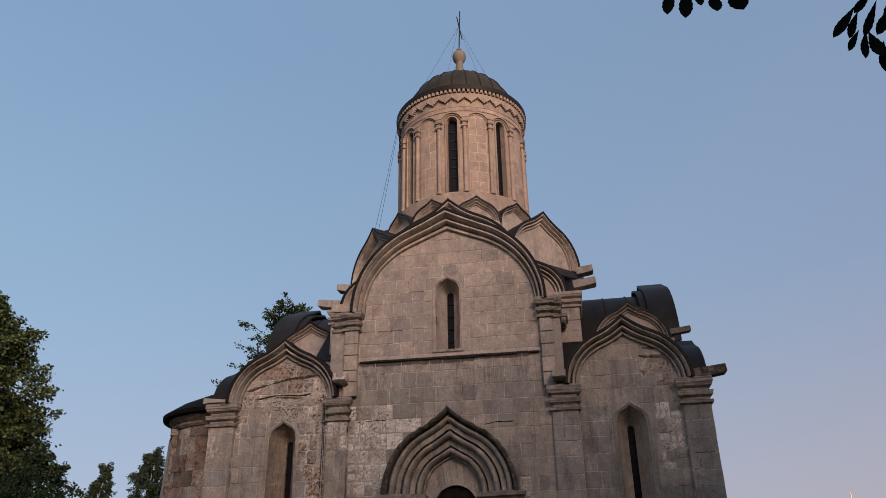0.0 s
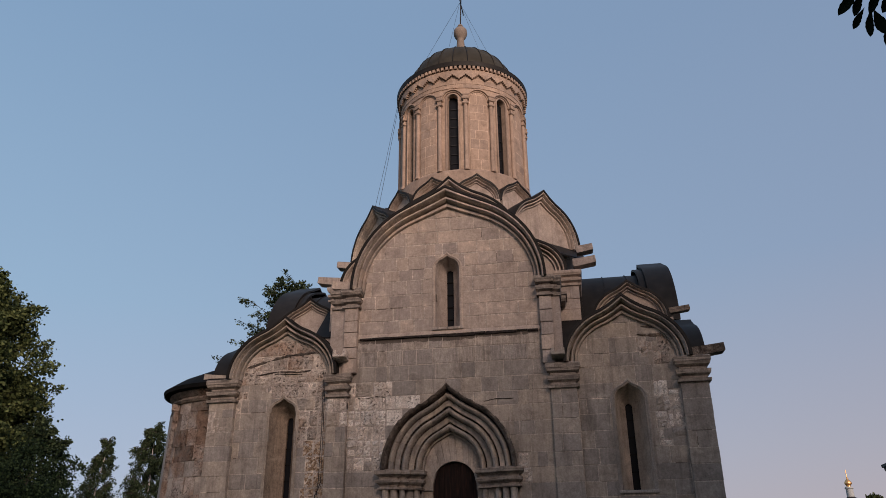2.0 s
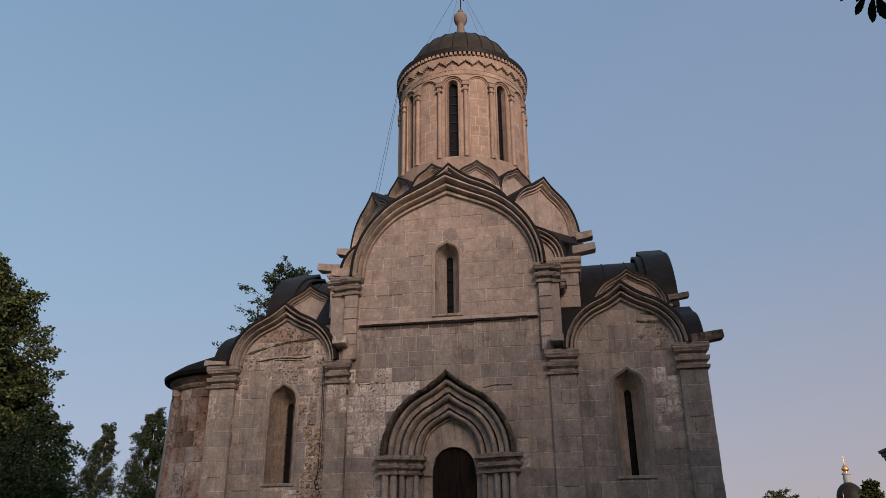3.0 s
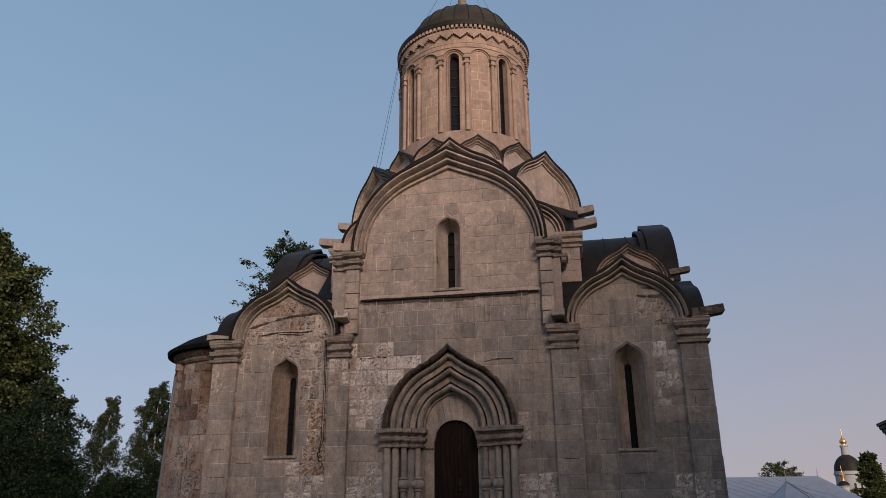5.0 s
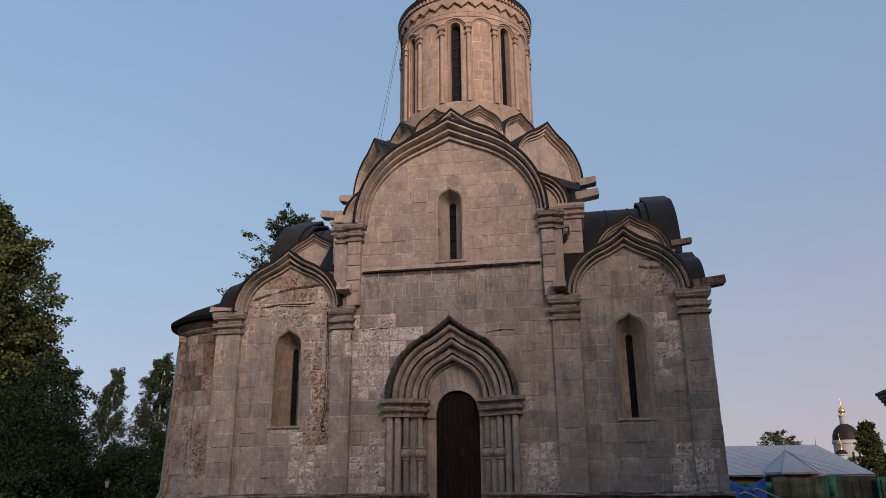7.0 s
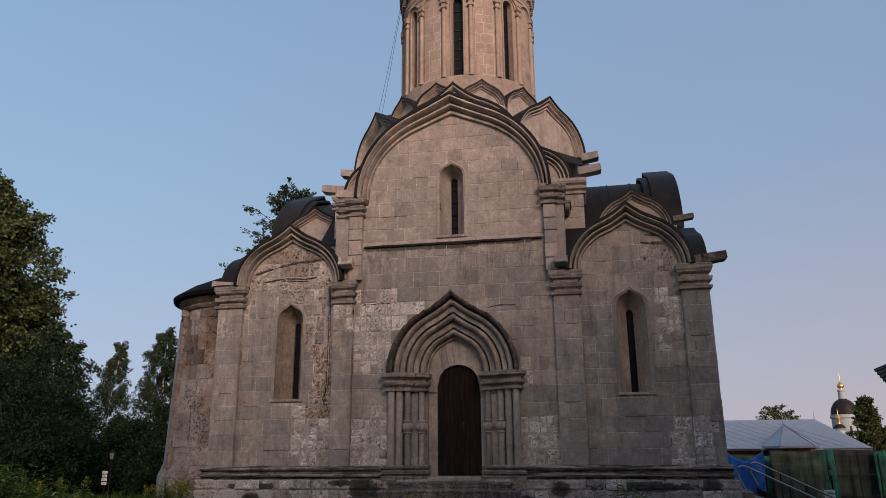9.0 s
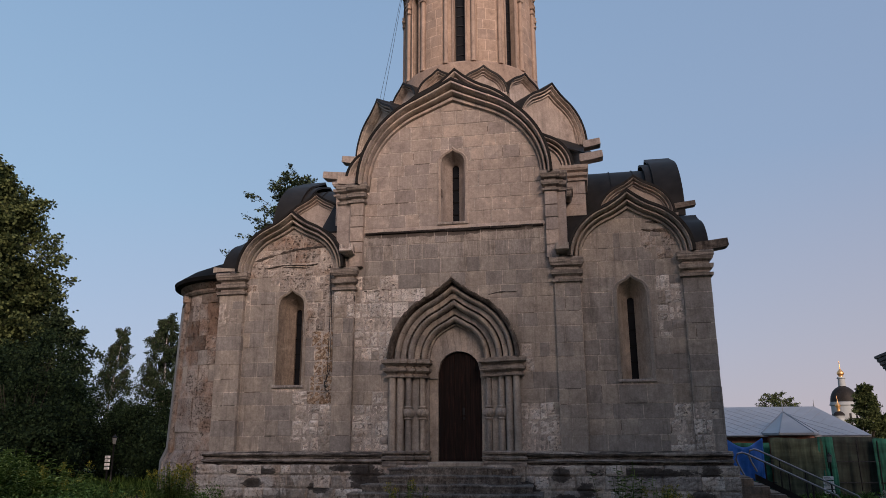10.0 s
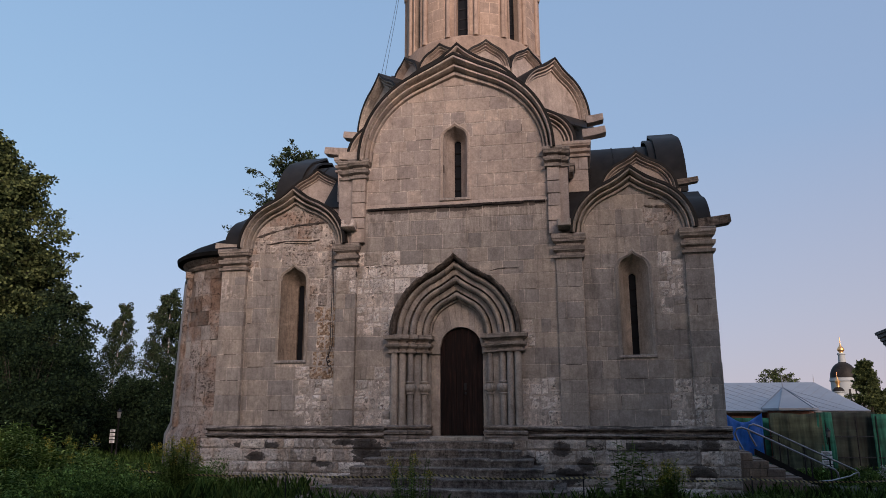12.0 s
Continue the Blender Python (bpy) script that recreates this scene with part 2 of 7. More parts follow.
RED_PALE = eroded("pinkish_worn_stone", (0.48, 0.42, 0.38), (0.32, 0.27, 0.237), (0.09, 0.07, 0.06), cover=0.38, rust=0.8, rust_tint=(0.85, 0.68, 0.58))
APSE_PALE = eroded("pinkish_pale_stone", (0.50, 0.44, 0.405), (0.35, 0.30, 0.27), (0.085, 0.068, 0.058), cover=0.375, rust=0.7, rust_tint=(0.80, 0.64, 0.54))
BROWN_PLASTER = stone("brown_worn_plaster", (0.40, 0.335, 0.28), (0.25, 0.20, 0.163), stain=(0.07, 0.055, 0.045), stain_amount=0.6, vary=0.2, blotch=1.0, speck=0.3, tooling=0.5)
PLINTH = stone("limestone_plinth", (0.62, 0.57, 0.53), (0.33, 0.295, 0.27), stain=(0.04, 0.035, 0.032), stain_amount=0.55, rough_relief=0.9, pits=0.6, blotch=1.0, speck=0.4, vary=0.55, tooling=0.15, peel=0.07,
    spots=((-4.58, 1.03, 0.52, 0.11), (-2.04, 0.98, 0.28, 0.42), (-1.75, 0.8, 0.22, 0.3), (3.8, 1.02, 1.0, 0.10), (2.17, 0.97, 0.2, 0.15), (2.64, 0.68, 0.17, 0.17), (1.45, 0.68, 0.34, 0.16), (-4.56, 0.78, 0.22, 0.1), (-3.0, 0.7, 0.25, 0.12), (-2.5, 1.1, 0.3, 0.07), (2.3, 0.45, 0.4, 0.16), (4.9, 0.5, 0.3, 0.2), (5.1, 1.0, 0.2, 0.2)))
STEP = stone("step_stone", (0.45, 0.41, 0.38), (0.12, 0.106, 0.096), stain=(0.025, 0.022, 0.02), stain_amount=0.9, rough_relief=0.9, pits=1.0, blotch=1.0, vary=0.75, speck=0.75)
MORTAR = stone("mortar", (0.72, 0.64, 0.575), (0.36, 0.315, 0.28), stain_amount=0.6, vary=0.0, blotch=1.0, speck=0.5)
STREAKED = stone("rain_streaked_stone", (0.48, 0.435, 0.395), (0.35, 0.31, 0.28), stain=(0.06, 0.05, 0.045), stain_amount=0.6, vary=0.5, tooling=0.7,
    spots=((-1.35, 6.30, 0.8, 0.07), (-0.1, 6.29, 0.8, 0.075), (1.2, 6.31, 0.8, 0.06)))
UPPER = stone("limestone_upper", (0.505, 0.432, 0.388), (0.39, 0.333, 0.297), stain_amount=0.4, vary=0.5, blotch=0.7, speck=0.25, tooling=0.12)
DRUM_STONE = stone("drum_stone", (0.405, 0.315, 0.26), (0.315, 0.244, 0.20), stain=(0.12, 0.085, 0.065), stain_amount=0.35, vary=0.4, blotch=0.6, speck=0.18, tooling=0.1)
DRUM_JOINT = stone("drum_mortar", (0.66, 0.52, 0.42), (0.46, 0.35, 0.28), stain_amount=0.3, vary=0.0, speck=0.2)
MOULD = stone("base_moulding_stone", (0.46, 0.41, 0.375), (0.24, 0.21, 0.19), stain=(0.028, 0.025, 0.023), stain_amount=0.6, rough_relief=0.9, pits=0.6, blotch=1.0, speck=0.4, vary=0.3, tooling=0.1, bands=0.85)
CAPITAL_STONE = stone("weathered_capital_stone", (0.47, 0.415, 0.37), (0.33, 0.29, 0.26), stain=(0.05, 0.043, 0.038), stain_amount=0.7, rough_relief=0.7, vary=0.3, blotch=0.9, tooling=0.3, bands=0.55)
HOOD = stone("hood_stone", (0.30, 0.255, 0.22), (0.12, 0.10, 0.088), stain=(0.025, 0.022, 0.02), stain_amount=0.8, rough_relief=0.8, pits=0.4, blotch=1.0)
PALE = stone("pale_fan_stone", (0.56, 0.50, 0.45), (0.42, 0.37, 0.33), stain_amount=0.45, vary=0.5, blotch=0.6)
BLACKENED = stone("limestone_blackened", (0.26, 0.225, 0.20), (0.055, 0.048, 0.045), stain=(0.015, 0.014, 0.013), stain_amount=0.9, rough_relief=0.9, pits=0.8, blotch=1.0)
LEDGE_BLACK = plain("ledge_black_stone", (0.035, 0.03, 0.028), rough=0.95, vary=0.6, scale=12.0, relief=0.5, shine=0.1)
TAR_ROOF = plain("tarred_roof", (0.011, 0.0105, 0.0105), rough=0.75, vary=0.5, scale=3.0, relief=0.15, shine=0.04)
SLIT_IRON = plain("black_window_bar", (0.012, 0.012, 0.012), rough=0.8, vary=0.2, relief=0.0, shine=0.1)
ROOF = plain("roof_sheet", (0.019, 0.0175, 0.0165), rough=0.55, metal=0.0, vary=0.5, scale=3.0, relief=0.1, shine=0.13)
DOME_SHEET = plain("dome_sheet", (0.034, 0.031, 0.024), rough=0.6, metal=0.0, vary=0.45, scale=2.0, relief=0.08, shine=0.12)
ZINC = plain("zinc_pipe", (0.19, 0.20, 0.21), rough=0.55, metal=0.3, vary=0.2, scale=4.0, relief=0.05)
GLASS, _, gb = nodes_of("dark_window_glass")
gb.inputs["Base Color"].default_value = (0.012, 0.013, 0.016, 1)
gb.inputs["Roughness"].default_value = 0.35
gb.inputs["Specular IOR Level"].default_value = 0.12
DOOR_WOOD, dnt, db = nodes_of("old_door_wood")
dcol = noise_tex(dnt, place(dnt, (14, 14, 0.9)), 2.0, 6, 0.7)
dnt.links.new(ramp(dnt, dcol, [(0.3, (0.004, 0.003, 0.0028)), (0.5, (0.013, 0.007, 0.006)), (0.72, (0.05, 0.022, 0.017))]), db.inputs["Base Color"])
db.inputs["Roughness"].default_value = 0.75
db.inputs["Specular IOR Level"].default_value = 0.2
bump(dnt, db, dcol, 0.3, 0.01)
IRON = plain("dark_iron", (0.03, 0.03, 0.032), rough=0.5, metal=0.7, relief=0.05)
STEEL = plain("steel_tube", (0.30, 0.31, 0.33), rough=0.4, metal=0.9, vary=0.1, relief=0.0)
BARK = plain("bark", (0.04, 0.034, 0.028), rough=0.95, vary=0.5, scale=14, relief=0.8)
BIRCH = plain("birch_bark", (0.42, 0.38, 0.35), rough=0.8, vary=0.5, scale=9, relief=0.3)
SOIL = plain("meadow_soil", (0.045, 0.055, 0.024), rough=1.0, vary=0.5, scale=3, relief=0.6)
LEAF_A = leaf_mat("leaf_maple", (0.034, 0.050, 0.020), (0.098, 0.118, 0.048))
LEAF_B = leaf_mat("leaf_dark", (0.008, 0.018, 0.009), (0.027, 0.045, 0.021))
LEAF_C = leaf_mat("leaf_birch", (0.020, 0.034, 0.019), (0.058, 0.080, 0.042))
LEAF_D = leaf_mat("leaf_near", (0.006, 0.012, 0.004), (0.016, 0.028, 0.009), 0.06)
GRASS = leaf_mat("grass_blade", (0.065, 0.12, 0.03), (0.17, 0.27, 0.07))
WEED = leaf_mat("weed_leaf", (0.075, 0.115, 0.03), (0.18, 0.25, 0.07))
WEED_PALE = leaf_mat("pale_weed_leaf", (0.13, 0.18, 0.045), (0.30, 0.37, 0.11))
PLUME = leaf_mat("goldenrod_plume", (0.18, 0.17, 0.03), (0.42, 0.36, 0.06))
WHITE_BLOOM = leaf_mat("white_bloom", (0.4, 0.4, 0.38), (0.6, 0.6, 0.58))

# ---- building tools ----
def part(name, bm, material, parent=None, label="", m=None, smooth=None, recalc=True):
    if recalc:
        bmesh.ops.recalc_face_normals(bm, faces=bm.faces)
    if m is not None:
        bm.transform(m)
    me = bpy.data.meshes.new(name)
    bm.to_mesh(me)
    bm.free()
    me.materials.append(material)
    if smooth:
        me.polygons.foreach_set("use_smooth", [True] * len(me.polygons))
        me.set_sharp_from_angle(angle=radians(smooth))
    ob = new(name, me)
    if parent is not None:
        ob.parent = parent
    return tagged(ob, label)


def from_lists(name, verts, faces, material, parent=None, label=""):
    me = bpy.data.meshes.new(name)
    me.from_pydata(verts, [], faces)
    me.materials.append(material)
    ob = new(name, me)
    if parent is not None:
        ob.parent = parent
    return tagged(ob, label)


def box(bm, x0, x1, y0, y1, z0, z1, bevel=0.0):
    v = [bm.verts.new((x, y, z)) for x in (x0, x1) for y in (y0, y1) for z in (z0, z1)]
    fs = [bm.faces.new([v[i] for i in f]) for f in ((0, 1, 3, 2), (4, 6, 7, 5), (0, 4, 5, 1), (2, 3, 7, 6), (0, 2, 6, 4), (1, 5, 7, 3))]
    if bevel:
        es = {e for f in fs for e in f.edges}
        bmesh.ops.bevel(bm, geom=list(es), offset=bevel, segments=1, affect="EDGES")
    return v


def rect_loft(bm, x0, x1, y0, y1, levels, back=False):
    """Stacked rectangles: levels of (z, outward offset); the back stays flush unless asked."""
    rings = []
    for z, o in levels:
        yb = y1 + o if back else y1
        rings.append([bm.verts.new(c) for c in ((x0 - o, y0 - o, z), (x1 + o, y0 - o, z), (x1 + o, yb, z), (x0 - o, yb, z))])
    for a, b in zip(rings, rings[1:]):
        for i in range(4):
            bm.faces.new((a[i], a[(i + 1) % 4], b[(i + 1) % 4], b[i]))
    bm.faces.new(rings[0][::-1])
    bm.faces.new(rings[-1])


def moulding(bm, x0, x1, y0, y1, levels):
    """A length of moulding: the section given as (z, outward offset), with straight ends."""
    rings = [[bm.verts.new(c) for c in ((x0, y0 - o, z), (x1, y0 - o, z), (x1, y1, z), (x0, y1, z))] for z, o in levels]
    for a, b in zip(rings, rings[1:]):
        for i in range(4):
            bm.faces.new((a[i], a[(i + 1) % 4], b[(i + 1) % 4], b[i]))
    bm.faces.new(rings[0][::-1])
    bm.faces.new(rings[-1])


def revolve(bm, profile, cx, cy, n=64, a0=0.0, a1=2 * math.pi):
    full = abs(a1 - a0 - 2 * math.pi) < 1e-6
    k = n if full else n + 1
    rings = []
    for r, z in profile:
        if r < 1e-4:
            v = bm.verts.new((cx, cy, z))
            rings.append([v] * k)
        else:
            rings.append([bm.verts.new((cx + r * math.cos(a0 + (a1 - a0) * i / n), cy + r * math.sin(a0 + (a1 - a0) * i / n), z)) for i in range(k)])
    for a, b in zip(rings, rings[1:]):
        for i in range(n):
            j = (i + 1) % k
            f = [a[i], a[j], b[j], b[i]]
            f = [v for q, v in enumerate(f) if v not in f[:q]]
            if len(f) > 2:
                bm.faces.new(f)


def tube(bm, pts, r, n=6, r_end=None):
    pts = [Vector(p) for p in pts]
    rings = []
    for i, p in enumerate(pts):
        d = (pts[min(i + 1, len(pts) - 1)] - pts[max(i - 1, 0)]).normalized()
        s = d.cross(Vector((0, 0, 1)))
        if s.length < 1e-3:
            s = d.cross(Vector((1, 0, 0)))
        s.normalize()
        u = s.cross(d)
        rr = r if r_end is None else r + (r_end - r) * i / (len(pts) - 1)
        rings.append([bm.verts.new(p + s * rr * math.cos(2 * math.pi * q / n) + u * rr * math.sin(2 * math.pi * q / n)) for q in range(n)])
    for a, b in zip(rings, rings[1:]):
        for q in range(n):
            bm.faces.new((a[q], a[(q + 1) % n], b[(q + 1) % n], b[q]))
    bm.faces.new(rings[0][::-1])
    bm.faces.new(rings[-1])


def keel(w, h, tip, span=0.42):
    """Height of a keel-shaped arch over its springing, as a function of the distance from its axis."""
    def z(x):
        u = min(1.0, abs(x) / w)
        t = tip * 1.15
        return (h - t) * math.sqrt(max(0.0, 1 - u * u)) + t * max(0.0, 1 - u / span) ** 1.9
    return z


def arch_points(w, h, tip, n=40, span=0.42):
    z = keel(w, h, tip, span)
    out = []
    for i in range(n + 1):
        a = math.pi * i / n
        x = w * math.cos(a)
        out.append((x, z(x)))
    return out


def sweep_arch(bm, outer, inner, profile, cx, z0, n=40, i0=0, i1=None, drop=0.0, span=0.42):
    """Sweeps a closed profile of (share from outer to inner arch, y) along the arch; arches are (w, h, tip)."""
    i1 = n if i1 is None else i1
    rings = []
    curves = []
    for s, y in profile:
        w, h, tip = (a + (b - a) * s for a, b in zip(outer, inner))
        curves.append((arch_points(w, h, tip, n, span), y))
    order = ([None] if drop and i0 <= 0 else []) + list(range(int(i0), int(i1) + 1)) + ([None] if drop and i1 >= n else [])
    for q, i in enumerate(order):
        ring = []
        for pts, y in curves:
            if i is None:
                x, z = pts[0 if q == 0 else n]
                z = -drop
            else:
                x, z = pts[i]
            ring.append(bm.verts.new((cx + x, y, z0 + z)))
        rings.append(ring)
    m = len(profile)
    for a, b in zip(rings, rings[1:]):
        for k in range(m):
            bm.faces.new((a[k], a[(k + 1) % m], b[(k + 1) % m], b[k]))
    bm.faces.new(rings[0][::-1])
    bm.faces.new(rings[-1])


def column_poly(x0, x1, low, high, n):
    xs = [x0 + (x1 - x0) * i / n for i in range(n + 1)]
    runs, cur = [], []
    for x in xs:
        lo, hi = low(x), high(x)
        if hi - lo > 0.012:
            cur.append((x, lo, hi))
        elif cur:
            runs.append(cur)
            cur = []
    if cur:
        runs.append(cur)
    return [[(x, lo) for x, lo, _ in r] + [(x, hi) for x, _, hi in reversed(r)] for r in runs if len(r) > 1]


def slab(bm, poly, y0, y1, edge=0.0):
    """A polygon (x, z) given thickness from the front y0 to the back y1, with a chamfered front edge."""
    cx = sum(p[0] for p in poly) / len(poly)
    cz = sum(p[1] for p in poly) / len(poly)
    hx = max(abs(p[0] - cx) for p in poly) + 1e-6
    hz = max(abs(p[1] - cz) for p in poly) + 1e-6
    back = [bm.verts.new((x, y1, z)) for x, z in poly]
    loops = [back]
    if edge:
        loops.append([bm.verts.new((x, y0 + edge, z)) for x, z in poly])
        loops.append([bm.verts.new((cx + (x - cx) * (1 - edge / hx), y0, cz + (z - cz) * (1 - edge / hz))) for x, z in poly])
    else:
        loops.append([bm.verts.new((x, y0, z)) for x, z in poly])
    for a, b in zip(loops, loops[1:]):
        for i in range(len(poly)):
            j = (i + 1) % len(poly)
            bm.faces.new((a[i], a[j], b[j], b[i]))
    bm.faces.new(loops[-1])
    bm.faces.new(back[::-1])


def rough_slab(bm, x0, x1, z0, z1, y0, y1, depth, ragged=0.016):
    """A weathered stone: hollowed, pitted face with a ragged outline."""
    nx = max(3, int((x1 - x0) / 0.03))
    nz = max(3, int((z1 - z0) / 0.03))
    grid = []
    for i in range(nx + 1):
        col = []
        for k in range(nz + 1):
            x, z = x0 + (x1 - x0) * i / nx, z0 + (z1 - z0) * k / nz
            e = min(i, nx - i, k, nz - k)
            rim = 0.15 if e == 0 else (0.7 if e == 1 else 1.0)
            f = noise.fractal(Vector((x * 11, y0 * 3, z * 11)), 0.6, 2.2, 4)
            pit = max(0.0, noise.noise(Vector((x * 17, 3.0, z * 17))) - 0.12)
            d = depth * (0.55 * f - 1.6 * pit) + 0.25 * depth
            if e == 0:
                x += ragged * noise.noise(Vector((x * 9, z * 9, 4.0)))
                z += ragged * noise.noise(Vector((x * 9, z * 9, 8.0)))
            col.append(bm.verts.new((x, y0 - max(-0.05, min(0.014, d)) * rim + (0.014 if e == 0 else 0.0), z)))
        grid.append(col)
    for i in range(nx):
        for k in range(nz):
            bm.faces.new((grid[i][k], grid[i + 1][k], grid[i + 1][k + 1], grid[i][k + 1]))
    border = [grid[i][0] for i in range(nx + 1)] + [grid[nx][k] for k in range(1, nz + 1)] + [grid[i][nz] for i in range(nx - 1, -1, -1)] + [grid[0][k] for k in range(nz - 1, 0, -1)]
    back = [bm.verts.new((v.co.x, y1, v.co.z)) for v in border]
    for i in range(len(border)):
        j = (i + 1) % len(border)
        bm.faces.new((border[i], back[i], back[j], border[j]))


rnd = random.Random(7)


# stretches of the north wall that have lost their dressed face: x from, to, z from, to, kind of stone
BARE = ((-5.0, -3.0, 5.92, 6.42, "brown"), (-5.05, -2.9, 5.36, 6.0, "dull"), (-3.62, -2.84, 4.0, 5.4, "dull"), (-4.4, -3.5, 5.15, 5.6, "dull"), (-5.1, -4.6, 4.9, 5.5, "sparse"), (-3.36, -2.84, 2.55, 4.1, "tan"), (-3.66, -2.84, 1.42, 2.62, "pale"),
        (-2.84, -2.36, 4.42, 5.06, "pale"), (-2.36, -1.44, 3.42, 5.32, "pale"), (-2.36, -1.5, 1.42, 2.55, "pale"), (-1.6, -0.95, 4.36, 5.02, "pale"), (1.36, 2.1, 1.42, 2.45, "pale"), (1.4, 1.75, 3.2, 3.75, "pale"),
        (4.3, 5.0, 4.0, 4.98, "pale"), (4.36, 4.55, 3.62, 4.2, "pale"), (4.46, 5.26, 1.42, 2.5, "pale"), (3.95, 4.9, 5.3, 6.3, "sparse"), (2.3, 2.65, 3.6, 4.1, "sparse"), (-5.7, -5.1, 4.3, 5.05, "sparse"))


def worn(x, z):
    """The kind of bare stone at a place on the wall, or an empty string; the edges of the stretches wander."""
    wx = x + 0.10 * noise.noise(Vector((x * 3.1, z * 3.1, 2.0)))
    wz = z + 0.10 * noise.noise(Vector((x * 3.1, z * 3.1, 7.0)))
    for xa, xb, za, zb, kind in BARE:
        if xa < wx < xb and za < wz < zb:
            if kind != "sparse":
                return kind
            if noise.noise(Vector((x * 2.7, z * 2.7, 5.0))) > 0.12:
                return "dull"
    return ""


